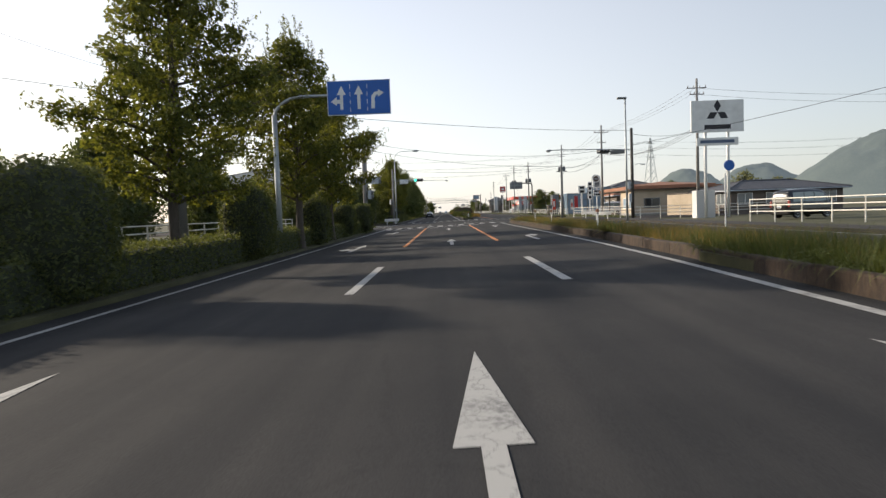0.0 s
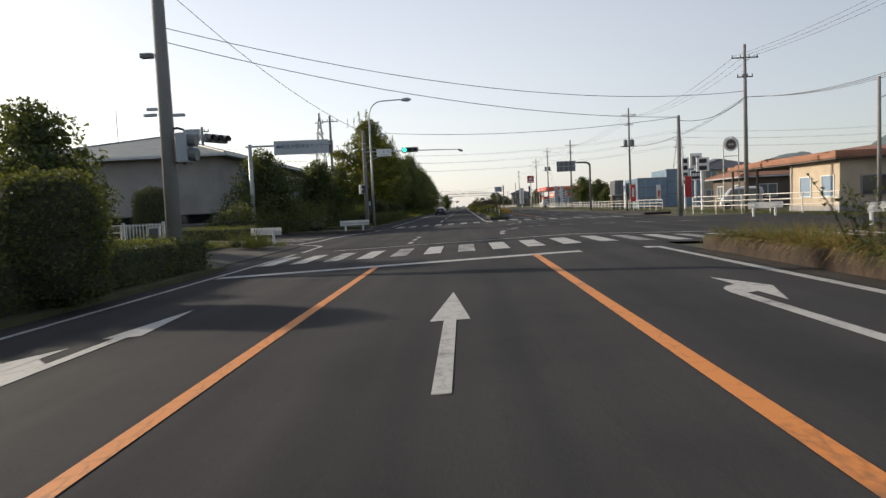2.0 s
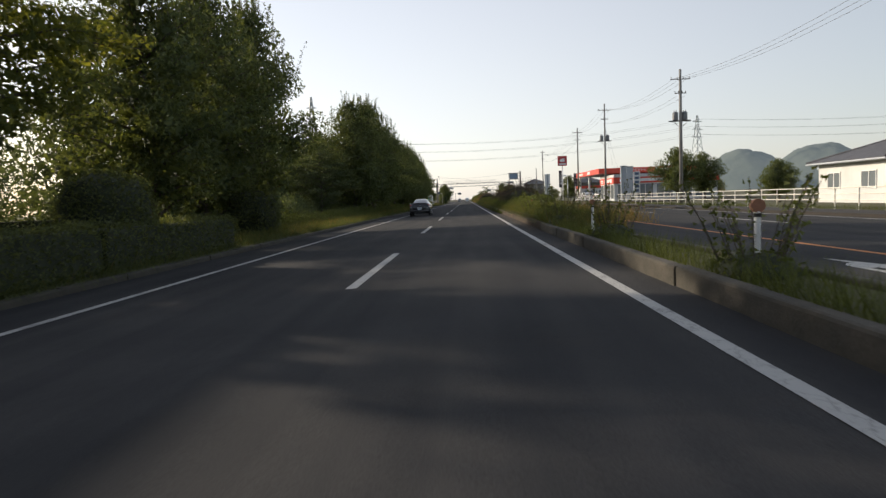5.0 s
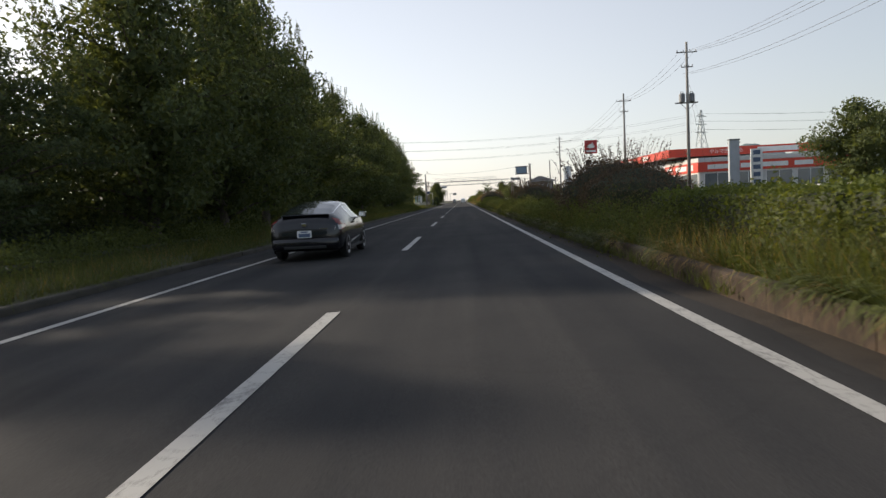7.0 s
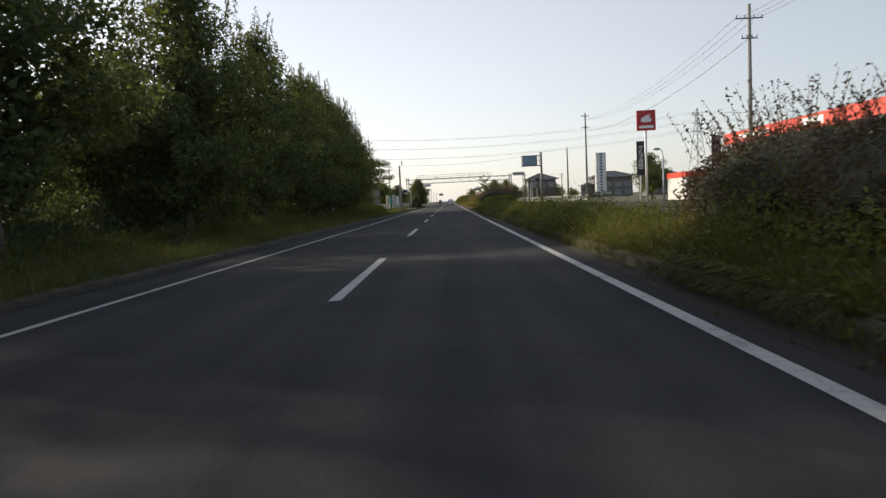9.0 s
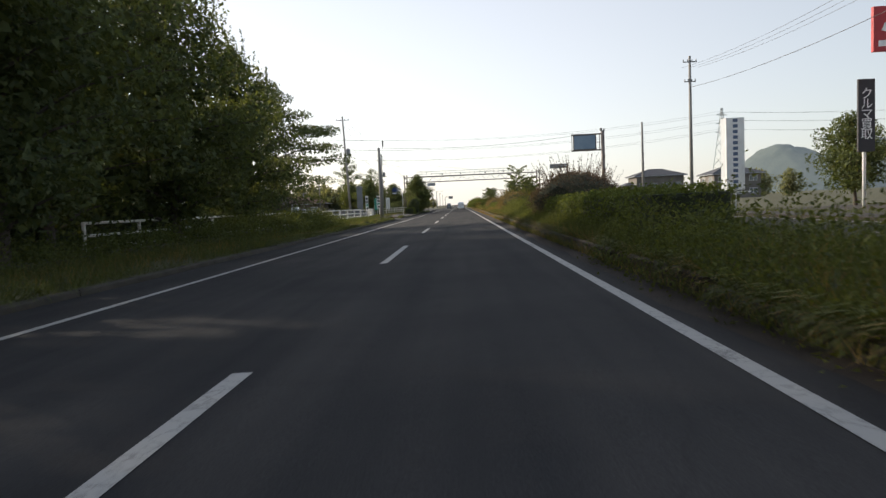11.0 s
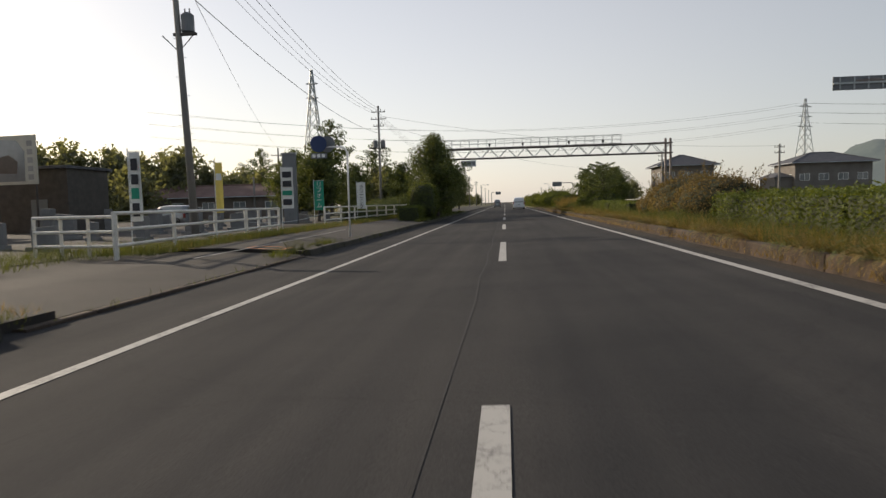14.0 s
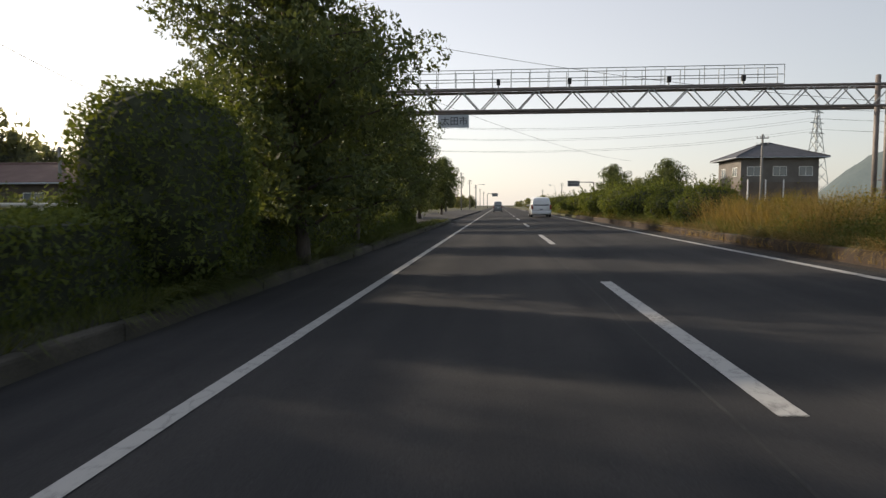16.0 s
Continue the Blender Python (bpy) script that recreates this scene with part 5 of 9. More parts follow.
def fringe(name, label, runs, mat, seed):
    """Blades rooted behind the kerb that bend over its edge: x, y0, y1, kerb height, blades a metre, reach (negative towards +x)."""
    rng = np.random.default_rng(seed)
    vs = []
    for x, y0, y1, kh, dens, reach in runs:
        n = int((y1 - y0) * dens)
        y = rng.uniform(y0, y1, n)
        y = y[np.array([noise.noise(Vector((seed, b * 0.45, x))) + 0.5 * noise.noise(Vector((seed, b * 1.7, x))) for b in y]) > -0.05 + rng.normal(0, 0.12, n)]
        n = len(y)
        z = np.array([ground_z(x, b) for b in y]) + kh
        side_ = 1 if reach > 0 else -1
        out = reach * rng.uniform(0.3, 1.1, n)
        up = rng.uniform(-0.16, 0.22, n)
        along = rng.normal(0, 0.10, n)
        w = rng.uniform(0.005, 0.011, n)
        foot = x + side_ * (0.14 + 0.08 * rng.random(n))
        mid = np.stack([x - out * 0.35, y + along * 0.5, z + 0.06 + np.maximum(up, 0) * 0.8], 1)
        tip = np.stack([x - out, y + along, z + up], 1)
        a = np.stack([foot, y - w, z - 0.03], 1)
        b = np.stack([foot, y + w, z - 0.03], 1)
        side = np.array([0, 1.0, 0])
        vs.append(np.stack([a, b, mid + side * w[:, None], mid + side * w[:, None], mid - side * w[:, None], a, mid - side * w[:, None], mid + side * w[:, None], tip], 1).reshape(-1, 3))
    v = np.concatenate(vs)
    ob = new(name, raw_mesh(name, v, np.arange(len(v)).reshape(-1, 3), mat))
    return tagged(ob, label, "grass", kind="stuff")


fringe("kerb_grass", "green grass hanging over the median kerb", [(4.2, -2, 26, 0.26, 120, 0.30), (4.2, 26, 98, 0.17, 150, 0.34), (4.2, 98, 150, 0.25, 110, 0.26), (4.2, 150, 232, 0.25, 50, 0.22), (6.72, -102, -72, 0.26, 80, 0.3), (6.1, -118, -110, 0.26, 80, 0.25)], M_GRASS, 8)
fringe("verge_kerb_grass", "green weeds hanging over the verge kerb", [(-5.1, 191, 236, 0.17, 200, -0.34), (-5.0, 112, 157, 0.14, 130, -0.26), (-4.95, -34, 112, 0.12, 45, -0.2)], M_GRASS, 10)
fringe("dry_kerb_grass", "dry yellow grass hanging over the median kerb", [(4.2, -2, 26, 0.26, 60, 0.30), (4.2, 26, 98, 0.17, 40, 0.34), (4.2, 98, 232, 0.25, 90, 0.28), (6.72, -102, -72, 0.26, 70, 0.3)], M_DRY_GRASS, 9)

# ---------------------------------------------------------------- poles, wires, signs
def arc(p0, p1, p2, n=8):
    a, b, c = Vector(p0), Vector(p1), Vector(p2)
    return [(1 - t) ** 2 * a + 2 * t * (1 - t) * b + t * t * c for t in (k / n for k in range(n + 1))]


def utility_pole(x, y, h, arms=((0.95, 0.95), (2.3, 0.55)), lean=0.0, transformer=False, steps_on=True, lamp=0, rz=0, label="grey concrete utility pole with crossarms and insulators", r=0.17):
    top = thing("utility_pole", label, "utility pole", (x, y, ground_z(x, y)), group="utility poles")
    part("pole", T([(0, 0, -0.3), (lean * h, 0, h)], [r, r * 0.6], 12), M_POLE, top, smooth=True)
    c, s = math.cos(radians(rz)), math.sin(radians(rz))
    for d, half in arms:
        z, ox = h - d, lean * (h - d)
        bm = bmesh.new()
        tube(bm, [(ox - c * half, -s * half, z), (ox + c * half, s * half, z)], 0.045, 6)
        arm = part("crossarm", bm, M_BROWN_STEEL, top)
        for k in (-1, -0.35, 0.35, 1):
            px, py = ox + c * half * 0.92 * k, s * half * 0.92 * k
            part("insulator", T([(px, py, z + 0.03), (px, py, z + 0.10), (px, py, z + 0.14), (px, py, z + 0.22)], [0.02, 0.055, 0.03, 0.045], 6), M_CONCRETE, arm)
    if transformer:
        z, ox = h * 0.655, lean * h * 0.655
        for sx in ((-0.48, 0.42) if transformer == 2 else (0.4,)):
            cx = ox + sx
            can = part("transformer", T([(cx, 0.1, z - 0.42), (cx, 0.1, z - 0.37), (cx, 0.1, z + 0.32), (cx, 0.1, z + 0.42)], [0.2, 0.27, 0.27, 0.14], 14), M_SIGN_BACK, top)
            for k in (-0.1, 0.1):
                part("bushing", T([(cx + k, 0.1, z + 0.4), (cx + k, 0.1, z + 0.6)], [0.035, 0.025], 6), M_CONCRETE, can)
        part("bracket", B(ox - (1.15 if transformer == 2 else 0.2), ox + (0.95 if transformer == 2 else 0.8), -0.07, 0.07, z - 0.54, z - 0.43), M_BROWN_STEEL, top)
        part("brace", T([(ox - 0.7, 0, z - 0.5), (ox, 0, z - 1.2), (ox + 0.7, 0, z - 0.5)], 0.025, 5), M_BROWN_STEEL, top)
    if steps_on:
        for k in range(int((h - 2.2) / 0.8)):
            z = 2.0 + 0.8 * k
            sx = 0.26 if k % 2 else -0.26
            part("climbing_bolt", T([(lean * z, 0, z), (lean * z + sx, 0, z)], 0.012, 5), M_STEEL, top)
    if lamp:
        z = h * lamp
        la = part("lamp_arm", T(arc((0.1, 0, z), (0.6, 0, z + 0.25), (1.0, 0, z + 0.1)), 0.025, 6), M_STEEL, top)
        part("lamp_head", B(0.85, 1.35, -0.09, 0.09, z + 0.02, z + 0.14, bevel=0.03), M_SIGN_PALE, la)
    return top


POLES = {
    "left_0": utility_pole(-9.75, -94.6, 10.6, arms=((0.5, 0.7),), lamp=0.58, label="stout grey concrete utility pole behind the street trees", r=0.2),
    "left_a": utility_pole(-10.9, -56.6, 13.3),
    "right_a": utility_pole(22.5, -37.2, 11.9, transformer=False, label="dark utility pole with two crossarms beside the shop"),
    "right_b": utility_pole(24.7, 3.6, 13.5, transformer=2),
    "right_c": utility_pole(22.9, 40.2, 13.0, transformer=2, label="stout utility pole with transformers behind the railing", r=0.2),
    "right_e": utility_pole(23.1, 75.3, 14.8, transformer=2),
    "right_f": utility_pole(22.8, 97.5, 13.7),
    "right_g": utility_pole(22.4, 149.0, 13.3, arms=((0.5, 0.6), (2.2, 0.5))),
    "right_h": utility_pole(22.2, 163.3, 9.4, arms=(), label="plain thin concrete pole"),
    "right_z": utility_pole(26.5, -59.1, 13.3, arms=((0.9, 0.95), (1.5, 0.7), (2.4, 0.6)), label="utility pole with three crossarms behind the billboard"),
    "right_y": utility_pole(16.4, -41.2, 6.6, arms=(), label="plain concrete pole at the junction corner"),
    "right_x": utility_pole(21.9, -53.0, 6.5, arms=(), steps_on=False, lamp=0.85, label="thin plain pole with a small arm lamp", r=0.11),
    "left_k": utility_pole(-6.3, 157.0, 7.4, arms=(), steps_on=False, label="stout plain concrete pole at the driveway", r=0.21),
    "left_l": utility_pole(-13.2, 178.8, 13.8, lean=-0.036, transformer=1, arms=((0.5, 0.9),), label="leaning wooden utility pole with a transformer"),
    "left_n": utility_pole(-14.2, 225.6, 12.5, arms=((0.7, 0.8), (1.5, 0.9), (2.3, 0.6)), transformer=2, rz=0, label="utility pole with three crossarms and many fittings"),
    "left_m": utility_pole(-29.6, 235.0, 9.0),
    "left_b": utility_pole(-10.2, -24.1, 10.3, arms=((0.55, 0.75),), label="thin grey utility pole with one crossarm by the hall"),
    "left_0": utility_pole(-19.5, -92.0, 11.0, arms=((0.4, 0.5),)),
}
part("bracket", B(0.35, 0.5, -0.06, 0.06, 7.5, 8.1), M_POLE, POLES["left_k"])
for x, y, h in ((-10.5, 300, 9), (-10.5, 345, 9), (-10.5, 390, 9), (-10.5, 440, 9), (-10.5, 500, 9), (-10.5, 570, 9), (20.5, 330, 9), (20.5, 420, 9), (20.5, 520, 9), (26, 262, 8.5), (34, 236, 7.5), (-20, -30, 9), (-52, 175, 9)):
    utility_pole(x, y, h, arms=((0.4, 0.6), (1.1, 0.6)), steps_on=False)


def wire(a, b, sag, r=0.014, label="thin black overhead cable between poles"):
    a, b = Vector(a), Vector(b)
    n = 18
    r *= 0.8
    pts = [a.lerp(b, k / n) - Vector((0, 0, 4 * sag * (k / n) * (1 - k / n))) for k in range(n + 1)]
    ob = mesh_ob("overhead_wire", T(pts, r, 5), M_WIRE)
    return tagged(ob, label, "overhead wire", "overhead wires")


def top_of(k):
    m = POLES[k].matrix_basis.translation
    return m.x, m.y, m.z


def span(a, b, da, db, offs=(-0.7, 0.0, 0.7), sag=0.8, r=0.014):
    xa, ya, za = top_of(a)
    xb, yb, zb = top_of(b)
    for o in offs:
        wire((xa + o, ya, za + da), (xb + o, yb, zb + db), sag, r)


span("right_z", "right_a", 12.5, 11.1, sag=0.6)
span("right_a", "right_b", 11.1, 12.4, sag=1.1)
span("right_b", "right_c", 12.4, 12.1, sag=1.0)
span("right_c", "right_e", 12.1, 13.9, sag=0.9)
span("right_e", "right_f", 13.9, 12.8, sag=0.7)
span("right_f", "right_g", 13.0, 12.3, sag=1.5)
span("right_f", "right_g", 11.4, 10.6, offs=(0.0,), sag=1.4, r=0.022)
span("right_c", "right_e", 10.4, 11.9, offs=(-0.4, 0.4), sag=0.7)
span("right_y", "right_a", 6.3, 8.2, offs=(0.0,), sag=0.6, r=0.022)
span("right_a", "right_b", 8.2, 8.4, offs=(0.0, 0.3), sag=1.0, r=0.02)
span("right_z", "right_a", 8.8, 8.2, offs=(0.0, 0.4, 0.9), sag=1.2, r=0.02)
wire((23.1, 75.3, 11.6), (26.4, 75.6, 0.3), 0.05, 0.012, "steel guy wire of a utility pole")
wire((23.1, 75.3, 11.0), (25.4, 75.5, 0.3), 0.05, 0.012, "steel guy wire of a utility pole")
span("left_l", "left_n", 13.2, 11.8, offs=(-0.8, -0.3, 0.3, 0.8), sag=1.1, r=0.016)
span("left_l", "left_n", 10.4, 9.4, offs=(0.0,), sag=1.0, r=0.022)
span("left_m", "left_l", 9.0, 11.0, offs=(0.0,), sag=0.8)
# cables across the road
wire((-10.9, -56.6, 9.6), (22.5, -37.2, 8.6), 1.4, 0.022)
wire((-10.9, -56.6, 9.0), (16.4, -41.2, 6.5), 0.9, 0.022)
wire((-5.2, -36.4, 7.1), (16.4, -41.2, 6.5), 0.55, 0.02)
wire((-10.9, -56.6, 11.6), (-5.2, -36.4, 7.1), 0.7, 0.018)
wire((-10.9, -56.6, 12.6), (-19.5, -92.0, 10.6), 1.0, 0.014)
wire((-19.5, -92.0, 10.2), (-50.0, -150.0, 10.6), 1.0, 0.014)
wire((-30.0, -100.0, 9.5), (18.4, -64.8, 7.9), 1.2, 0.02)
wire((18.4, -64.8, 7.6), (26.5, -59.1, 8.4), 0.4, 0.022)
wire((18.4, -64.8, 6.6), (60.0, -110.0, 16.0), 1.2, 0.024)
wire((26.5, -59.1, 12.4), (70.0, -60.0, 12.0), 1.2)
wire((26.5, -59.1, 11.8), (70.0, -62.0, 11.0), 1.3)
utility_pole(-33.5, 236.0, 5.4, arms=((0.3, 0.5),), steps_on=False)
wire((-6.0, 157.0, 7.3), (14.2, 161.3, 8.05), 0.45, 0.022)
wire((-14.2, 225.6, 11.4), (34, 236, 7.3), 1.2, 0.016)
wire((-14.2, 225.6, 10.6), (20, 300, 8.4), 1.2, 0.016)
for k in range(4):
    wire((-14.2, 225.0 + 0.4 * k, 11.8 - 0.3 * k), (-10.5, 300, 8.6 - 0.2 * k), 1.0, 0.014)


def pylon(x, y, h, w, arms, label, rz=0):
    """A lattice tower: four tapering legs, bracing and crossarms."""
    top = thing("pylon", label, "pylon", (x, y, -2), rz, "lattice pylons")
    n = 11
    lev = [(h * (1 - (1 - k / n) ** 1.35), 0.06 + 0.94 * (1 - k / n) ** 1.5) for k in range(n + 1)]
    cor = [(-1, -1), (1, -1), (1, 1), (-1, 1)]
    r = 0.16 * h / 60
    for cx, cy in cor:
        part("leg", T([(cx * w * s / 2, cy * w * s / 2, z) for z, s in lev], r * 1.5, 4), M_STEEL, top)
    bm = bmesh.new()
    for (z0, s0), (z1, s1) in zip(lev, lev[1:]):
        for (ax, ay), (bx, by) in zip(cor, cor[1:] + cor[:1]):
            tube(bm, [(ax * w * s0 / 2, ay * w * s0 / 2, z0), (bx * w * s1 / 2, by * w * s1 / 2, z1)], r, 3, False)
            tube(bm, [(bx * w * s0 / 2, by * w * s0 / 2, z0), (ax * w * s1 / 2, ay * w * s1 / 2, z1)], r, 3, False)
    part("bracing", bm, M_STEEL, top)
    for f, half in arms:
        z = h * f
        bm = bmesh.new()
        for sgn in (-1, 1):
            tube(bm, [(0, 0, z + 0.02 * h), (sgn * half, 0, z)], r, 3, False)
            tube(bm, [(0, -0.02 * h, z), (sgn * half, 0, z)], r, 3, False)
            tube(bm, [(0, 0.02 * h, z), (sgn * half, 0, z)], r, 3, False)
        part("crossarm", bm, M_STEEL, top)
    return top


pylon(330, 900, 108, 22, ((0.72, 11), (0.82, 10), (0.92, 9)), "tall steel lattice pylon far beyond the houses", 25)
pylon(-185, 770, 136, 26, ((0.80, 6), (0.90, 6)), "slender steel lattice mast on the skyline")
for k, z in enumerate((80, 91, 101)):
    for o in (-9, 9):
        wire((330 + o * 0.9, 900 + o * 0.4, z), (-300 + o, 700 + o, z - 14), 22, 0.11, "high-voltage line between far pylons")
        wire((330 + o * 0.9, 900 + o * 0.4, z), (900 + o, 800 + o, z + 4), 14, 0.11, "high-voltage line between far pylons")


def arrow_up(s):
    return [(-0.07 * s, -0.5 * s), (0.07 * s, -0.5 * s), (0.07 * s, 0.15 * s), (0.2 * s, 0.15 * s), (0, 0.55 * s), (-0.2 * s, 0.15 * s), (-0.07 * s, 0.15 * s)]


def lane_sign():
    y = -97.55
    top = thing("lane_sign", "blue overhead lane direction sign with three white arrows", "road sign", (-4.8, y, ground_z(-4.8, y)))
    part("post", T([(0, 0, -0.2), (0, 0, 5.35)], [0.11, 0.10], 12), M_STEEL, top, smooth=True)
    part("arm", T([(0, 0, 5.2), (0.05, 0, 5.5)] + arc((0.15, 0, 5.62), (0.5, 0, 6.0), (1.1, 0, 6.02)) + [(4.4, 0, 6.02)], 0.065, 10), M_STEEL, top, smooth=True)
    pl = part("panel", B(2.10, 4.45, -0.10, -0.07, 5.27, 6.52), M_BLUE_SIGN, top)
    part("border", B(2.07, 4.48, -0.075, -0.055, 5.24, 6.55), M_SIGN_WHITE, pl)
    for cx, kind in ((2.62, 0), (3.28, 1), (3.92, 2)):
        if kind == 2:
            a = part("arrow", plate([(-0.18, -0.42), (-0.04, -0.42), (-0.04, -0.05), (0.02, 0.08), (0.10, 0.10), (0.10, 0.02), (0.32, 0.16), (0.10, 0.30), (0.10, 0.22), (-0.04, 0.20), (-0.16, 0.06)], (cx, -0.108, 5.88), 0.005), M_SIGN_WHITE, pl)
        else:
            part("arrow", plate(arrow_up(0.85), (cx, -0.108, 5.88), 0.005), M_SIGN_WHITE, pl)
        if kind == 0:
            part("arrow", plate([(-0.05, -0.2), (-0.05, -0.05), (-0.18, -0.05), (-0.18, 0.05), (-0.40, -0.12), (-0.18, -0.28), (-0.18, -0.2)], (cx, -0.110, 5.88), 0.005), M_SIGN_WHITE, pl)
    for cx in (2.95, 3.60):
        for k in range(4):
            part("divider", B(cx - 0.01, cx + 0.01, -0.106, -0.102, 5.36 + 0.29 * k, 5.52 + 0.29 * k), M_SIGN_WHITE, pl)


lane_sign()


def signal_head(parent, x, y, z, lit=True, rz=0):
    """A horizontal three-lens signal with hoods."""
    m = Matrix.Translation((x, y, z)) @ Matrix.Rotation(radians(rz), 4, "Z")
    bm = B(-0.62, 0.62, -0.10, 0.10, -0.19, 0.19, bevel=0.09)
    bm.transform(m)
    head = part("signal_head", bm, M_SIGNAL, parent)
    for k, cx in enumerate((-0.4, 0, 0.4)):
        bm = slab(bmesh.new(), disc(0.145, 20), m @ Matrix.Translation((cx, -0.115, 0)) @ FACE, 0.02)
        part("lens", bm, M_GREEN_LAMP if k == 0 and lit else M_DARK_LENS, head)
        bm = bmesh.new()
        pts = [Vector((cx + 0.165 * math.cos(a), 0, 0.165 * math.sin(a))) for a in np.linspace(-0.5, math.pi + 0.5, 12)]
        a = [bm.verts.new(m @ (p + Vector((0, -0.10, 0)))) for p in pts]
        b = [bm.verts.new(m @ (p + Vector((0, -0.34, -0.02)))) for p in pts]
        for i in range(11):
            bm.faces.new((a[i], a[i + 1], b[i + 1], b[i]))
        hood = part("hood", bm, M_SIGNAL, head)


def ped_head(parent, x, y, z, rz=0):
    """A two-lens pedestrian head that faces -y before turning, each lens under a deep hood."""
    m = Matrix.Translation((x, y, z)) @ Matrix.Rotation(radians(rz), 4, "Z")
    bm = B(-0.17, 0.17, -0.10, 0.12, -0.34, 0.34, bevel=0.04)
    bm.transform(m)
    h = part("pedestrian_head", bm, M_SIGN_PALE, parent)
    for dz in (0.16, -0.16):
        bm = B(-0.12, 0.12, -0.115, -0.103, dz - 0.11, dz + 0.11)
        bm.transform(m)
        lens = part("lens", bm, M_DARK_LENS, h)
        bm = bmesh.new()
        box(bm, -0.145, 0.145, -0.27, -0.102, dz + 0.115, dz + 0.135)
        for a in (-0.145, 0.13):
            box(bm, a, a + 0.015, -0.23, -0.102, dz - 0.10, dz + 0.114)
        bm.transform(m)
        part("hood", bm, M_SIGNAL, lens)


def signal_left():
    y = -36.5
    top = thing("traffic_signal", "concrete signal pole with mast arm and green light lit", "traffic signal", (-5.25, y, ground_z(-5.25, y)), group="traffic signals")
    part("pole", T([(0, 0, -0.2), (0, 0, 7.3)], [0.17, 0.11], 12), M_POLE, top, smooth=True)
    part("arm", T([(0, 0, 5.72), (3.0, 0.1, 5.70), (7.1, 0.3, 5.62)], [0.05, 0.04, 0.025], 8), M_STEEL, top)
    part("brace", T([(0, 0, 6.1), (1.9, 0.05, 5.76)], 0.018, 6), M_STEEL, top)
    signal_head(top, 3.45, -0.1, 5.72)
    bd = part("name_board", B(0.95, 2.05, -0.12, -0.09, 5.32, 5.86, bevel=0.008), M_SIGN_WHITE, top)
    writing("一 本 木", 0.24, (1.5, -0.122, 5.66), M_BARS, bd)
    part("bar", B(1.2, 1.8, -0.126, -0.121, 5.41, 5.45), M_SIGN_PALE, bd)
    part("board_rail", T([(0, -0.06, 5.42), (2.1, -0.06, 5.40)], 0.02, 6), M_STEEL, top)
    for k in range(5):
        part("spike", T([(1.0 + 0.25 * k, -0.1, 5.86), (1.02 + 0.25 * k, -0.1, 5.98)], 0.006, 4), M_BROWN_STEEL, top)
    part("stay", T(arc((0.12, 0, 4.75), (0.25, 0, 5.15), (1.15, 0.05, 5.3)), 0.02, 6), M_STEEL, top)
    part("cable_coil", T([(0.36 + 0.13 * math.cos(a * 0.55), -0.12 + 0.01 * math.sin(a), 5.78 + 0.13 * math.sin(a * 0.55)) for a in range(36)], 0.012, 5), M_WIRE, top)
    part("drop_cable", T([(0.14, -0.1, 5.6), (0.26, -0.1, 5.2), (0.17, -0.1, 4.7), (0.17, -0.1, 2.0)], 0.012, 5), M_WIRE, top)
    part("side_lamp", T([(-0.1, 0, 5.7), (-0.42, -0.05, 5.86), (-0.5, -0.05, 5.9)], [0.025, 0.03, 0.045], 6), M_BROWN_STEEL, top)
    ped_head(top, -0.3, -0.12, 2.95, 38)
    for z in (2.66, 3.26):
        part("head_bracket", T([(0, 0, z), (-0.28, -0.1, z)], 0.025, 6), M_STEEL, top)
    part("control_box", B(0.16, 0.29, -0.1, 0.06, 1.72, 2.05, bevel=0.015), M_SIGN_PALE, top)
    part("control_box", B(-0.05, 0.08, -0.27, -0.17, 1.2, 1.5, bevel=0.015), M_SIGN_BACK, top)
    part("lamp_sensor", T([(7.0, 0.3, 5.62), (7.15, 0.3, 5.55), (7.35, 0.3, 5.5)], [0.05, 0.09, 0.07], 8), M_SIGNAL, top)
    for z in (6.3, 5.9, 4.6):
        part("band", T([(0, 0, z), (0, 0, z + 0.06)], 0.16, 12), M_STEEL, top)


signal_left()


def signal_left_near():
    y = -69.3
    top = thing("traffic_signal", "stout concrete pole with signal heads turned to the side street", "traffic signal", (-4.95, y, ground_z(-4.95, y)), group="traffic signals")
    part("pole", T([(0, 0, -0.2), (0, 0, 7.4)], [0.19, 0.13], 12), M_POLE, top, smooth=True)
    head = part("pedestrian_head", B(0.26, 0.52, -0.2, 0.2, 2.72, 3.42, bevel=0.03), M_SIGN_PALE, top, "pale grey two-lens signal box")
    for z in (2.9, 3.24):
        part("lens", B(0.52, 0.535, -0.14, 0.14, z - 0.12, z + 0.12), M_DARK_LENS, head)
        part("hood", T([(0.52, 0, z + 0.02), (0.70, 0, z + 0.0)], [0.16, 0.15], 12), M_SIGNAL, head)
    for z in (2.7, 3.5):
        part("bracket", T([(0, 0, z), (0.25, 0, z + 0.05), (0.4, 0, z)], 0.03, 6), M_BROWN_STEEL, top)
    part("small_lamp", B(-0.5, -0.2, -0.08, 0.08, 5.2, 5.32, bevel=0.03), M_SIGNAL, top)


signal_left_near()


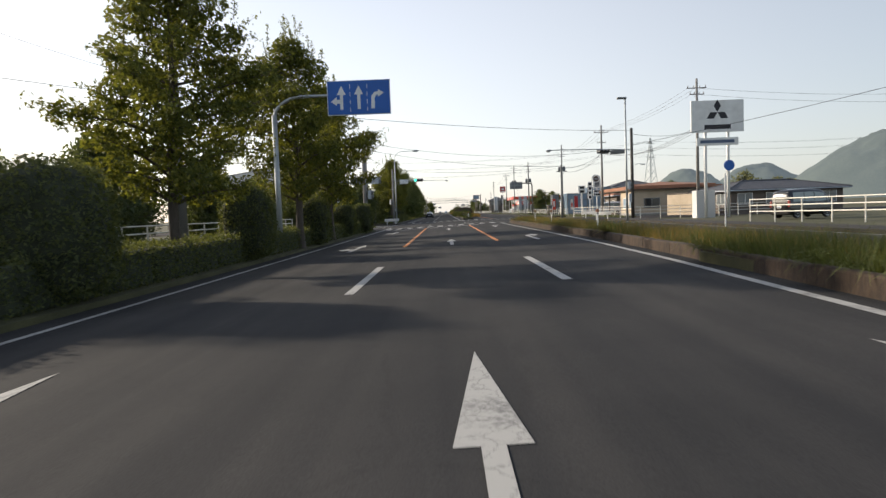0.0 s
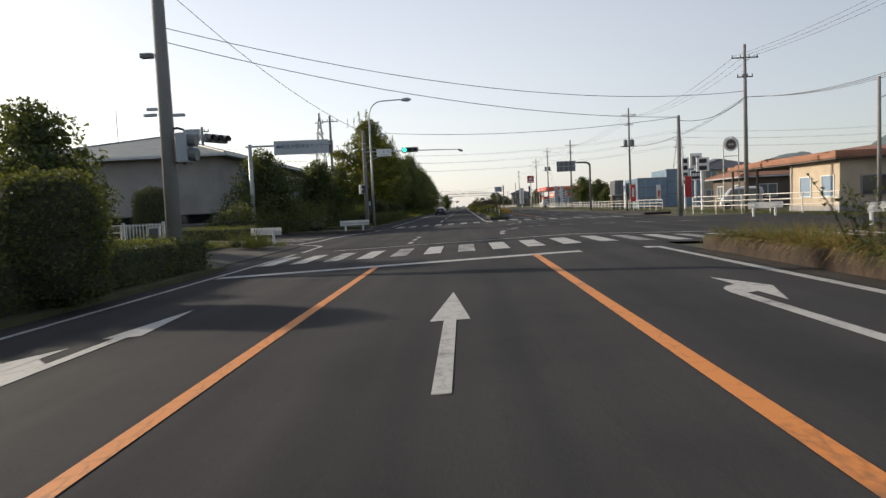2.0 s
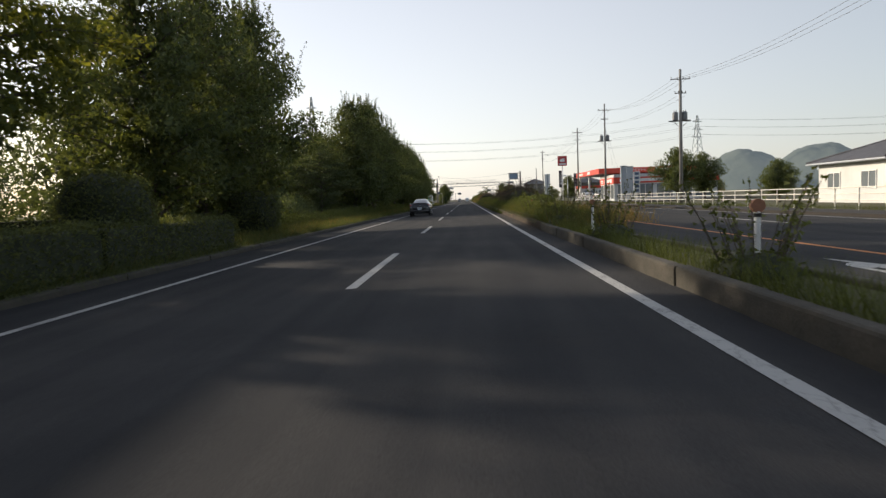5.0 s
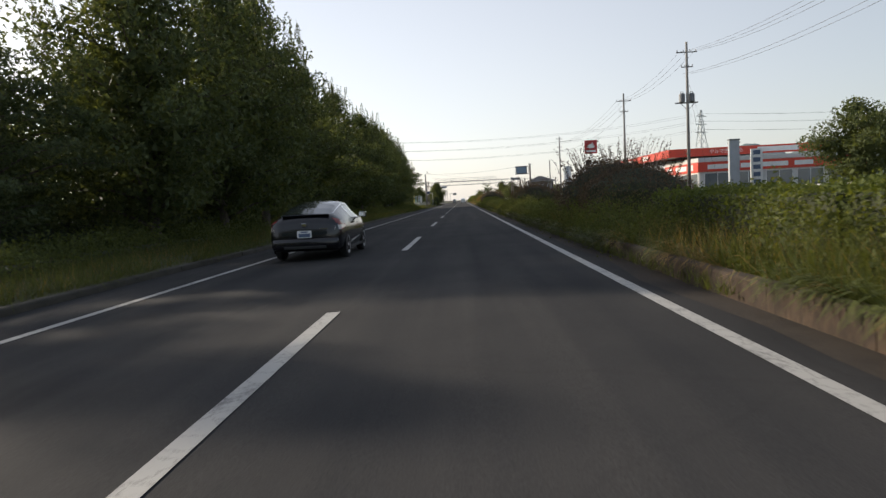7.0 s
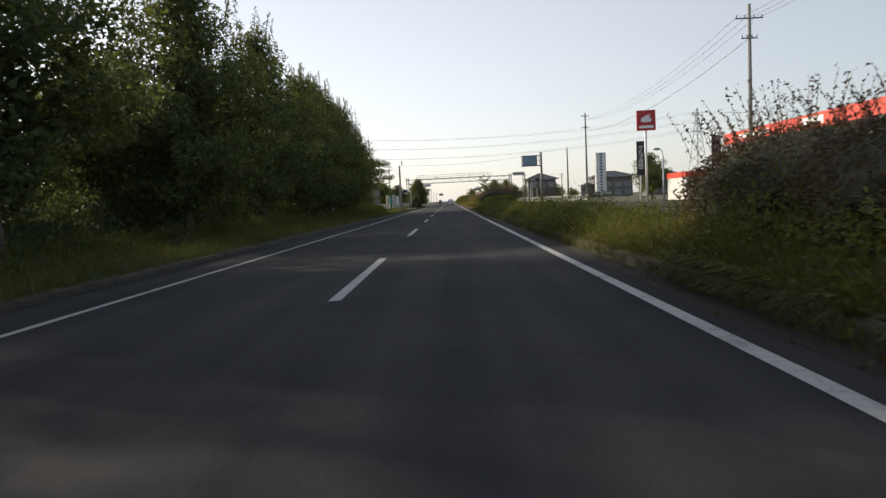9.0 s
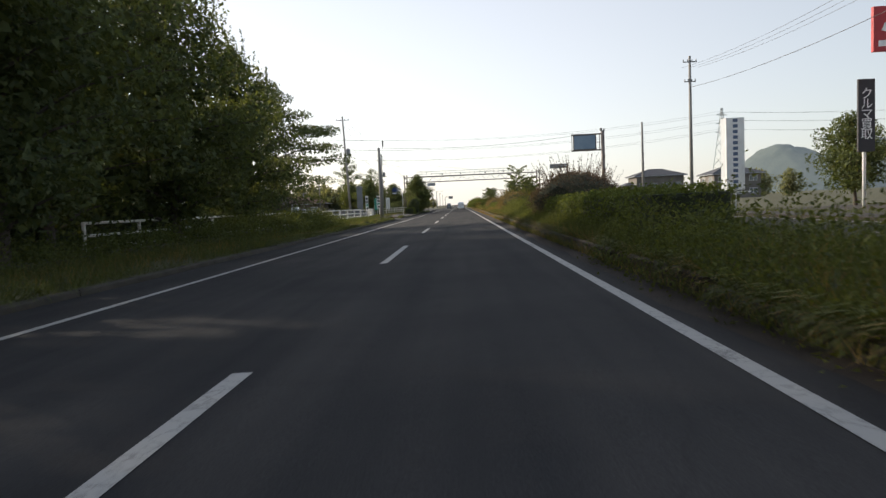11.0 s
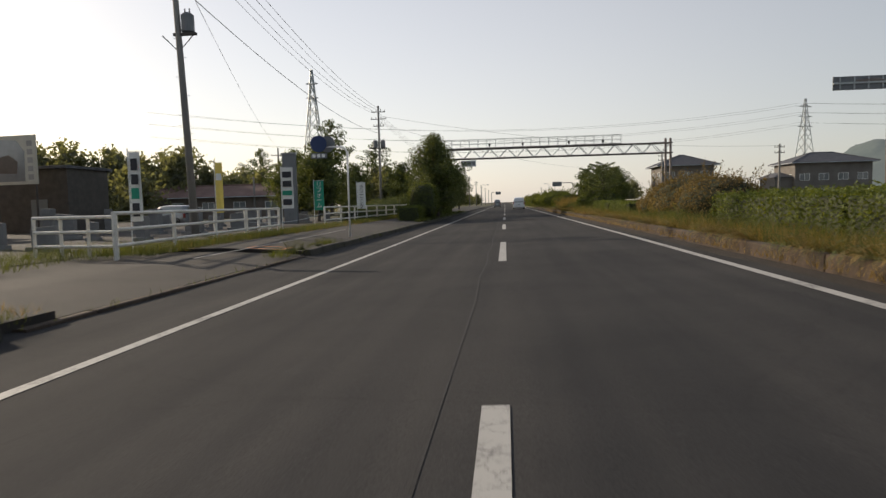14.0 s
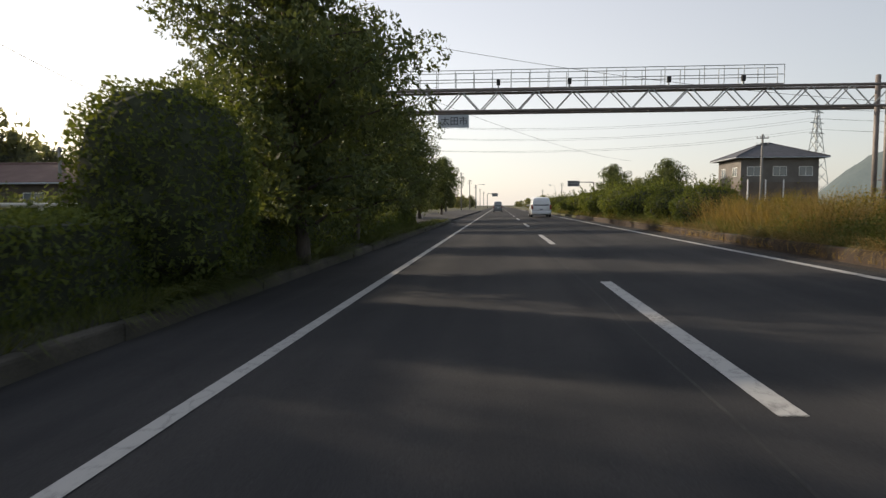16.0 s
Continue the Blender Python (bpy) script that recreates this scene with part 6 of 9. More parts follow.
def signal_right():
    top = thing("traffic_signal", "tall dark signal pole with a long arm towards the road", "traffic signal", (18.4, -64.8, 0), group="traffic signals")
    part("pole", T([(0, 0, -0.2), (0, 0, 8.1)], [0.16, 0.12], 12), M_BROWN_STEEL, top, smooth=True)
    part("arm", T([(0, 0, 6.2), (-3.5, -1.5, 6.2), (-8.0, -4.5, 6.0)], [0.05, 0.04, 0.03], 8), M_STEEL, top)
    signal_head(top, -2.9, -1.3, 6.0, False, 25)
    signal_head(top, -1.4, -0.5, 6.0, False, 160)
    part("lamp_sensor", T([(-7.9, -4.4, 6.0), (-8.1, -4.55, 5.95), (-8.3, -4.7, 5.9)], [0.05, 0.12, 0.08], 8), M_SIGNAL, top)
    ped_head(top, -0.3, -0.1, 3.0, 80)
    part("control_box", B(-0.32, -0.1, -0.12, 0.12, 1.5, 2.3, bevel=0.02), M_SIGN_PALE, top)


signal_right()


def street_lamp(x, y, h, reach, label):
    top = thing("street_lamp", label, "street lamp", (x, y, ground_z(x, y)), group="street lamps")
    part("post", T([(0, 0, -0.2), (0, 0, h * 0.86)], [0.10, 0.07], 12), M_STEEL, top, smooth=True)
    part("arm", T(arc((0, 0, h * 0.86), (0, 0, h), (reach * 0.45, 0, h), 9) + [Vector((reach, 0, h * 1.005))], 0.045, 8), M_STEEL, top, smooth=True)
    part("lantern", T([(reach - 0.05, 0, h), (reach + 0.15, 0, h + 0.02), (reach + 0.5, 0, h + 0.02), (reach + 0.75, 0, h)], [0.06, 0.14, 0.16, 0.05], 10), M_SIGN_PALE, top, smooth=True)
    return top


street_lamp(-5.1, -33.9, 9.85, 2.6, "grey steel street lamp with a curved arm over the road")
lr = thing("street_lamp", "tall thin straight street lamp with a small head", "street lamp", (16.2, -70.8, 0), group="street lamps")
part("post", T([(0, 0, -0.2), (0, 0, 9.7)], [0.10, 0.06], 12), M_STEEL, lr, smooth=True)
part("lantern", B(-0.65, 0.1, -0.13, 0.13, 9.68, 9.84, bevel=0.04), M_SIGNAL, lr)
street_lamp(24.5, 121.0, 5.6, -1.0, "white forecourt lamp with a curved arm")
street_lamp(-9.5, 420, 8.5, 2.2, "far street lamp with a curved arm over the road")
street_lamp(19.0, 430, 8.5, -2.2, "far street lamp with a curved arm over the road")


def guide_sign(x0, x1, z0, z1, y, px, ph, label, mat=M_SIGN_BACK, frame_on=True):
    """A sign seen from behind on a bent post."""
    top = thing("guide_sign", label, "road sign", (px, y, ground_z(px, y)), group="guide signs")
    side = -1 if x0 < px else 1
    zc = (z0 + z1) / 2
    part("post", T([(0, 0, -0.2), (0, 0, ph - 0.5)] + arc((0, 0, ph - 0.45), (0, 0, ph), (side * 0.8, 0, ph), 7) + [Vector((x0 - px if side < 0 else x1 - px, 0, ph))], [0.12] * 11, 12), M_GANTRY, top, smooth=True)
    pn = part("panel", B(x0 - px, x1 - px, -0.06, -0.03, z0, z1), mat, top)
    if frame_on:
        for k in range(4):
            xx = x0 - px + (x1 - x0) * (k + 0.5) / 4
            part("stiffener", B(xx - 0.03, xx + 0.03, -0.10, -0.06, z0 + 0.04, z1 - 0.04), M_STEEL, pn)
        part("stiffener", B(x0 - px, x1 - px, -0.13, -0.10, zc - 0.04, zc + 0.04), M_STEEL, pn)
    return top


guide_sign(13.5, 15.75, 4.95, 6.2, -5.6, 17.5, 5.95, "grey back of a direction sign on a bent post")
guide_sign(14.7, 17.1, 5.75, 6.35, 183.0, 17.15, 6.15, "flat dark sign board on a post above the grass", M_SIGN_BACK)
guide_sign(13.0, 15.5, 5.1, 6.3, 330, 18.5, 6.0, "far sign seen from behind on a bent post")
guide_sign(-4.5, -2.0, 5.0, 6.4, 470, -6.5, 6.2, "far overhead sign on a bent post", M_SIGN_BACK)


def frame_sign():
    top = thing("message_sign", "framed overhead message sign on a thick post, dark grey", "road sign", (17.4, 161.3, ground_z(17.4, 161.3)))
    top.scale = (1.1, 1.1, 1.1)
    part("post", T([(0, 0, -0.2), (0, 0, 7.7)], [0.19, 0.17], 14), M_GANTRY, top, smooth=True)
    for z in (7.4, 5.85):
        part("arm", T([(0, 0, z), (-3.05, 0.1, z)], 0.07, 8), M_GANTRY, top)
    for x in (-3.0, -0.65, -0.3):
        part("upright", T([(x, 0.05, 5.85), (x, 0.05, 7.4)], 0.04, 6), M_GANTRY, top)
    part("brace", T([(-0.65, 0, 6.6), (-0.05, 0, 6.6)], 0.03, 6), M_GANTRY, top)
    pn = part("panel", B(-2.8, -0.75, -0.12, -0.02, 5.98, 7.28), M_WALL_BLUE, top)
    part("rim", B(-2.88, -0.68, -0.03, 0.02, 5.92, 7.34), M_BROWN_STEEL, pn)
    part("camera_unit", B(-0.25, -0.05, -0.1, 0.1, 7.7, 7.95, bevel=0.03), M_SIGNAL, top)
    part("camera_unit", B(0.05, 0.2, -0.08, 0.08, 7.6, 7.85, bevel=0.03), M_SIGNAL, top)


frame_sign()


def direction_board():
    """White board over the side street, with an arrow and lettering."""
    top = thing("direction_board", "white overhead direction board with blue lettering on a bent steel post", "road sign", (-11.4, -43.9, ground_z(-11.4, -43.9)))
    part("post", T([(0, 0, -0.2), (0, 0, 5.75)], [0.15, 0.13], 12), M_STEEL, top, smooth=True)
    part("arm", T([(-0.25, 0, 5.62), (5.1, 0.36, 5.62)], 0.06, 8), M_STEEL, top)
    pn = part("panel", B(1.55, 5.0, -0.10, -0.05, 5.02, 5.9), M_SIGN_PALE, top)
    pn.matrix_basis = pose(0, 0, 0, 0, 0, 4)
    part("back_panel", B(1.75, 5.25, 0.06, 0.11, 5.06, 5.84), M_SIGN_BACK, pn)
    writing("相生水質浄化センター", 0.3, (3.5, -0.108, 5.52), M_BARS, pn)
    part("arrow", plate([(-0.22, 0), (-0.02, 0.16), (-0.02, 0.05), (0.2, 0.05), (0.2, -0.05), (-0.02, -0.05), (-0.02, -0.16)], (1.86, -0.104, 5.52), 0.003), M_BARS, pn)


direction_board()
la = POLES["left_a"]
part("signal_arm", T([(0, 0, 4.95), (1.6, 0.1, 4.85), (2.6, 0.2, 4.7)], [0.045, 0.04, 0.03], 8), M_STEEL, la)
part("control_box", B(0.85, 1.55, -0.1, 0.12, 4.62, 5.12, bevel=0.03), M_SIGN_PALE, la, "pale grey box on the signal arm")
signal_head(la, 2.2, 0.1, 4.68, False, 62)
for x0, x1, z in ((-0.85, -0.3, 5.75), (0.4, 0.95, 5.7), (-0.7, -0.25, 6.0), (-0.8, -0.35, 8.3)):
    part("lamp_head", B(x0, x1, -0.09, 0.09, z, z + 0.13, bevel=0.04), M_SIGN_PALE, la)


def round_sign(x, y, h, face_mat, side, label, plate_on=True, r=0.33):
    top = thing("round_sign", label, "road sign", (x, y, ground_z(x, y) + 0.1), group="round signs")
    ex = side * 0.95
    part("post", T([(0, 0, -0.2), (0, 0, h - 0.35)] + arc((0, 0, h - 0.3), (0, 0, h), (side * 0.35, 0, h), 6) + [Vector((ex, 0, h))], 0.035, 10), M_WHITE, top, smooth=True)
    f = part("disc", plate(disc(r), (ex + side * 0.12, -0.06, h + 0.12), 0.02), face_mat, top)
    part("disc_back", plate(disc(r), (ex + 0.16, 0.10, h + 0.12), 0.02), M_SIGN_BACK, top)
    if plate_on:
        b = part("sub_plate", B(ex - 0.42, ex + 0.2, -0.07, -0.05, h - 0.42, h - 0.22), M_SIGN_BACK, top)
        for k in range(3):
            part("bar", B(ex - 0.36 + 0.18 * k, ex - 0.24 + 0.18 * k, -0.076, -0.071, h - 0.38, h - 0.26), M_SIGN_WHITE, b)
    return top


round_sign(-5.75, 176.0, 3.38, M_SIGN_NAVY, -1, "dark blue round sign on a bent white post", True, 0.31)
round_sign(17.6, 176.0, 4.2, M_BROWN_STEEL, 1, "round sign seen from behind on a white bent post", True, 0.4)
rs = thing("round_sign", "blue round sign on a straight white post at the kerb", "road sign", (15.9, -89.5, 0.1), group="round signs")
part("post", T([(0, 0, -0.2), (0, 0, 2.6)], 0.035, 10), M_WHITE, rs)
part("disc", plate(disc(0.27), (0.2, -0.05, 3.0), 0.02), M_BLUE_SIGN, rs)
part("arm", T([(0, 0, 2.55), (0.25, -0.03, 2.95)], 0.025, 6), M_WHITE, rs)


# marker posts on the median
mp = thing("marker_post", "white marker post with an orange reflector on the median", "marker post", (4.9, -31.5, ground_z(4.9, -31.5) + 0.14))
part("post", T([(0, 0, -0.05), (0, 0, 0.72)], 0.033, 10), M_WHITE, mp)
part("reflector", T([(0, -0.03, 0.78), (0, 0.03, 0.78)], 0.075, 14), M_ROOF_ORANGE, mp)
part("ring", T([(0, 0, 0.66), (0, 0, 0.70)], 0.041, 10), M_BLACK, mp)
tagged(mp, group="marker posts")
for x, y in ((4.9, -25.0), (4.8, -17.0), (7.6, -79.5), (7.6, -86.0), (7.6, -97.0), (5.5, 13.4), (4.8, -8.0)):
    copy_thing(mp, pose(x, y, ground_z(x, y) + 0.14))

# ---------------------------------------------------------------- railings and fences
def pipe_fence(length=10.0, rails=(0.42, 0.72, 1.02), gap=2.0, mat=M_FENCE, label="cream-white steel pipe railing", thick=1.0):
    top = thing("pipe_railing", label, "railing", group="pipe railings")
    n = round(length / gap)
    for k in range(n + 1):
        part("post", T([(0, k * gap, -0.15), (0, k * gap, rails[-1] + 0.03)], 0.038 * thick, 8), mat, top)
    for z in rails:
        part("rail", T([(0, -0.05, z), (0, length + 0.05, z)], 0.028 * thick, 8), mat, top)
    return top


pf = pipe_fence()
first = True
rows = [(20.2, y) for y in range(-25, 55, 10)] + [(20.4, y) for y in (66, 76)] + [(20.5, y) for y in range(140, 300, 10)]
for x, y in rows:
    m = pose(x, y, 0.05)
    if first:
        pf.matrix_basis, first = m, False
    else:
        copy_thing(pf, m)
for x, y, rz in ((23.75, -91.2, 16.5), (26.6, -100.8, 16.5)):
    ob = copy_thing(pf, pose(x, y, 0.05))
    ob.matrix_basis = pose(x, y, 0.05, 0, 0, rz) @ Matrix.Diagonal((1, 1, 1.25, 1))
ob = copy_thing(pf, pose(22.3, -49.0, 0.05))
ob.matrix_basis = pose(22.3, -49.0, 0.05, 0, 0, 17.7) @ Matrix.Diagonal((1, 1.22, 1.1, 1))
for x, y, rz in ((17.7, -63.2, -80), (27.5, -61.5, -80)):
    copy_thing(pf, pose(x, y, 0.05, 0, 0, rz))
for y in (-103.0, -93.0, -83.0):
    copy_thing(pf, pose(-10.2, y, 0.12))


def slat_gate(x, y, w, h):
    """A low white gate of upright slats between two posts."""
    top = thing("white_gate", "low white slatted gate beside the hall entrance", "gate", (x, y, 0))
    for sx in (-w / 2, w / 2):
        part("post", B(sx - 0.05, sx + 0.05, -0.05, 0.05, -0.1, h + 0.06), M_WHITE, top)
    for z in (0.12, h - 0.1):
        part("rail", B(-w / 2 + 0.05, w / 2 - 0.05, -0.02, 0.02, z, z + 0.06), M_WHITE, top)
    for k in range(11):
        xx = -w / 2 + w * (k + 1) / 12
        part("slat", B(xx - 0.025, xx + 0.025, -0.035, -0.02, 0.08, h), M_WHITE, top)
    return top


gate = slat_gate(-11.75, -57.4, 1.75, 1.12)
notice = part("notice_frame", B(0.2, 0.72, -0.06, -0.036, 0.18, 0.98), M_WHITE, gate)
part("notice", B(0.26, 0.66, -0.068, -0.061, 0.26, 0.9), M_SIGN_BACK, notice)
ob = copy_thing(pf, pose(-12.75, -57.4, 0.05))
ob.matrix_basis = pose(-12.75, -57.4, 0.05, 0, 0, 90) @ Matrix.Diagonal((1, 0.7, 1, 1))
yard_rail = pipe_fence(rails=(0.28, 0.66, 1.05), gap=3.3333, label="weathered white pipe railing of the yard", thick=1.6)
yard_rail.matrix_basis = pose(-9.6, 110.2, 0.08)
for x, y, rz in ((-9.55, 120.1, 0), (-9.5, 130.0, 0), (-9.45, 139.9, -1), (-9.3, 149.8, -2), (-10.6, 189.6, -2), (-10.25, 199.6, -2), (-9.9, 209.6, -2), (-9.55, 219.6, -2)):
    copy_thing(yard_rail, pose(x, y, 0.08, 0, 0, rz))
for x, y, rz, f in ((-9.05, 166.6, 5.6, 1.0), (-10.05, 176.7, 5.6, 0.5)):
    ob = copy_thing(yard_rail, pose(x, y, 0.08))
    ob.matrix_basis = pose(x, y, 0.08, 0, 0, rz) @ Matrix.Diagonal((1, f, 1, 1))
ob = copy_thing(yard_rail, pose(-9.2, 166.9, 0.08))
ob.matrix_basis = pose(-9.2, 166.9, 0.08, 0, 0, 82) @ Matrix.Diagonal((1, 0.24, 0.92, 1))
chain = T([Vector((-10.65, 189.3, 0.75)).lerp(Vector((-13.9, 184.2, 0.6)), k / 12) - Vector((0, 0, 1.3 * (k / 12) * (1 - k / 12))) for k in range(13)], 0.018, 5)
tagged(mesh_ob("barrier_chain", chain, M_STEEL), "slack steel chain hung across the yard entrance", "chain")


def stone(name, x, y, w, d, h, rz, label, slant=0.0):
    """An upright cut stone on a plinth."""
    top = thing(name, label, "stone", (x, y, 0.03), rz, "cut stones in the yard")
    part("plinth", B(-w * 0.7, w * 0.7, -d * 0.8, d * 0.8, 0, 0.16, bevel=0.015), M_STONE, top)
    bm = B(-w / 2, w / 2, -d / 2, d / 2, 0.16, h, bevel=0.02)
    for v in bm.verts:
        if v.co.z > h - 0.05:
            v.co.z += slant * v.co.x
    part("slab", bm, M_STONE, top)


sr = random.Random(21)
for k in range(26):
    stone("stone_slab", -13.4 - 2.1 * (k % 4) - sr.uniform(0, 0.9), 170.0 + 1.25 * k + sr.uniform(-0.5, 0.5), sr.uniform(0.3, 0.9), sr.uniform(0.18, 0.4), sr.uniform(0.55, 1.45), sr.uniform(-25, 25), "grey cut stone slab standing in the yard", sr.uniform(-0.15, 0.15))


def beam_rail(x, y, rz, length=2.4):
    top = thing("guard_rail", "short white guard rail beam on posts at the corner", "guard rail", (x, y, ground_z(x, y)), rz, "guard rails")
    bm = bmesh.new()
    prof = [(0.0, 0.42), (0.05, 0.46), (0.0, 0.54), (0.05, 0.62), (0.05, 0.68), (0.0, 0.76)]
    a = [bm.verts.new((px, 0, pz)) for px, pz in prof]
    b = [bm.verts.new((px, length, pz)) for px, pz in prof]
    for k in range(5):
        bm.faces.new((a[k], a[k + 1], b[k + 1], b[k]))
    bmesh.ops.solidify(bm, geom=bm.faces[:], thickness=0.02)
    part("beam", bm, M_WHITE, top)
    for yy in (0.4, length - 0.4):
        part("post", T([(-0.06, yy, -0.2), (-0.06, yy, 0.74)], 0.06, 10), M_WHITE, top)


beam_rail(-5.8, -44.5, -56, 2.0)
beam_rail(-6.1, -56.4, 62, 1.9)
beam_rail(17.2, -49.5, -75, 2.2)
beam_rail(15.4, -62.6, -60, 2.2)
# ---------------------------------------------------------------- gantry over the road
def gantry():
    y = 227.4
    top = thing("sign_gantry", "long steel truss gantry with a railed walkway over the road", "gantry", (0, y, 0))
    for x in (18.2, 18.75):
        part("post", T([(x, 0, -0.2), (x, 0, 7.9)], 0.13, 12), M_GANTRY, top, smooth=True)
    for x in (-9.2, -9.75):
        part("post", T([(x, 0, -0.2), (x, 0, 7.9)], 0.13, 12), M_GANTRY, top, smooth=True)
    z0, z1 = 6.25, 7.35
    for yy in (-0.45, 0.45):
        for z in (z0, z1):
            part("chord", T([(-9.9, yy, z), (18.9, yy, z)], 0.075, 8), M_GANTRY, top)
        n = 28
        for k in range(n):
            xa, xb = -9.7 + 28.4 * k / n, -9.7 + 28.4 * (k + 1) / n
            part("diagonal", T([(xa, yy, z0 if k % 2 else z1), (xb, yy, z1 if k % 2 else z0)], 0.035, 6), M_STEEL, top)
    for k in range(15):
        x = -9.7 + 28.4 * k / 14
        part("cross_tie", T([(x, -0.45, z0), (x, 0.45, z0)], 0.03, 6), M_GANTRY, top)
    part("walkway", B(-7.0, 13.3, -0.40, 0.40, z1 + 0.10, z1 + 0.14), M_GANTRY, top)
    for yy in (-0.42, 0.42):
        for z in (z1 + 0.60, z1 + 1.10):
            part("handrail", T([(-7.0, yy, z), (13.3, yy, z)], 0.022, 6), M_STEEL, top)
        for k in range(21):
            x = -7.0 + 20.3 * k / 20
            part("stanchion", T([(x, yy, z1 + 0.1), (x, yy, z1 + 1.1)], 0.02, 6), M_STEEL, top)
    for x in (-1.6, 2.2, 7.4, 11.2):
        sn = part("sensor", B(x - 0.1, x + 0.1, -0.62, -0.44, z1 + 0.25, z1 + 0.55, bevel=0.02), M_BLACK, top)
        part("bracket", B(x - 0.03, x + 0.03, -0.5, -0.4, z1, z1 + 0.3), M_STEEL, sn)
    bd = part("city_board", B(-4.9, -3.2, -0.56, -0.53, 5.35, 6.05), M_SIGN_PALE, top, "pale grey place-name board")
    writing("太田市", 0.5, (-4.0, -0.567, 5.68), M_INK, bd)


gantry()


bollard = thing("marker_post", "dark brown upright marker post on the grass", "marker post", (17.9, -21.4, ground_z(17.9, -21.4)))
part("post", T([(0, 0, -0.2), (0, 0, 1.7)], 0.09, 12), M_BROWN_STEEL, bollard, smooth=True)
part("cap", T([(0, 0, 1.7), (0, 0, 1.76)], [0.09, 0.05], 12), M_BLACK, bollard)


# ---------------------------------------------------------------- buildings
def window(parent, at, w, h, rz=0, cols=2, rows=1, pane=None, frame=None, name="window"):
    """A framed window standing on a wall that faces -y before turning."""
    m = Matrix.Translation(at) @ Matrix.Rotation(radians(rz), 4, "Z")
    bm = bmesh.new()
    t = 0.06
    for a in (-w / 2, w / 2 - t):
        box(bm, a, a + t, -0.05, 0.02, 0, h)
    for a in (0, h - t):
        box(bm, -w / 2 + t, w / 2 - t, -0.05, 0.02, a, a + t)
    for k in range(1, cols):
        x = -w / 2 + w * k / cols
        box(bm, x - t / 2, x + t / 2, -0.045, 0.02, t, h - t)
    for k in range(1, rows):
        z = h * k / rows
        box(bm, -w / 2 + t, w / 2 - t, -0.04, 0.02, z - t / 2, z + t / 2)
    fr = part(name, bm, frame or M_WHITE, parent)
    fr.matrix_basis = m
    for i in range(cols):
        for j in range(rows):
            x0, x1 = -w / 2 + w * i / cols + 0.02, -w / 2 + w * (i + 1) / cols - 0.02
            z0, z1 = h * j / rows + 0.02, h * (j + 1) / rows - 0.02
            part("pane", B(x0, x1, -0.02, -0.012, z0, z1), pane or M_WINDOW, fr)
    return fr


def hip_roof(w, d, z, rise, over, hip=None, thick=0.14):
    """A hipped roof over w x d, centred, its ridge along the longer side."""
    hip = min(w, d) / 2 + over if hip is None else hip
    a, b = w / 2 + over, d / 2 + over
    bm = bmesh.new()
    if w >= d:
        ridge = [(-a + hip, 0), (a - hip, 0)]
    else:
        ridge = [(0, -b + hip), (0, b - hip)]
    lo = [bm.verts.new((x, y, z)) for x, y in ((-a, -b), (a, -b), (a, b), (-a, b))]
    up = [bm.verts.new((x, y, z + thick)) for x, y in ((-a, -b), (a, -b), (a, b), (-a, b))]
    r = [bm.verts.new((x, y, z + thick + rise)) for x, y in ridge]
    bm.faces.new(lo[::-1])
    for k in range(4):
        bm.faces.new((lo[k], lo[(k + 1) % 4], up[(k + 1) % 4], up[k]))
    if w >= d:
        bm.faces.new((up[0], up[1], r[1], r[0]))
        bm.faces.new((up[1], up[2], r[1]))
        bm.faces.new((up[2], up[3], r[0], r[1]))
        bm.faces.new((up[3], up[0], r[0]))
    else:
        bm.faces.new((up[0], up[1], r[0]))
        bm.faces.new((up[1], up[2], r[1], r[0]))
        bm.faces.new((up[2], up[3], r[1]))
        bm.faces.new((up[3], up[0], r[0], r[1]))
    return bm, ridge


def roof_on(parent, w, d, z, rise, over, mat, hip=None, courses=0):
    bm, ridge = hip_roof(w, d, z, rise, over, hip)
    rf = part("roof", bm, mat, parent)
    (x0, y0), (x1, y1) = ridge
    top = z + 0.14 + rise
    a, b = w / 2 + over, d / 2 + over
    cap = tube(bmesh.new(), [(x0, y0, top), (x1, y1, top)], 0.13, 8)
    for x, y in ((-a, -b), (a, -b), (a, b), (-a, b)):
        e = (x0, y0) if (x - x0) ** 2 + (y - y0) ** 2 < (x - x1) ** 2 + (y - y1) ** 2 else (x1, y1)
        tube(cap, [(e[0], e[1], top), (x, y, z + 0.16)], 0.09, 6)
    part("ridge_cap", cap, mat, rf)
    gut = bmesh.new()
    for p, q in (((-a, -b), (a, -b)), ((a, -b), (a, b)), ((a, b), (-a, b)), ((-a, b), (-a, -b))):
        tube(gut, [(*p, z + 0.03), (*q, z + 0.03)], 0.07, 6)
    part("gutter", gut, M_SIGN_PALE, rf)
    return rf


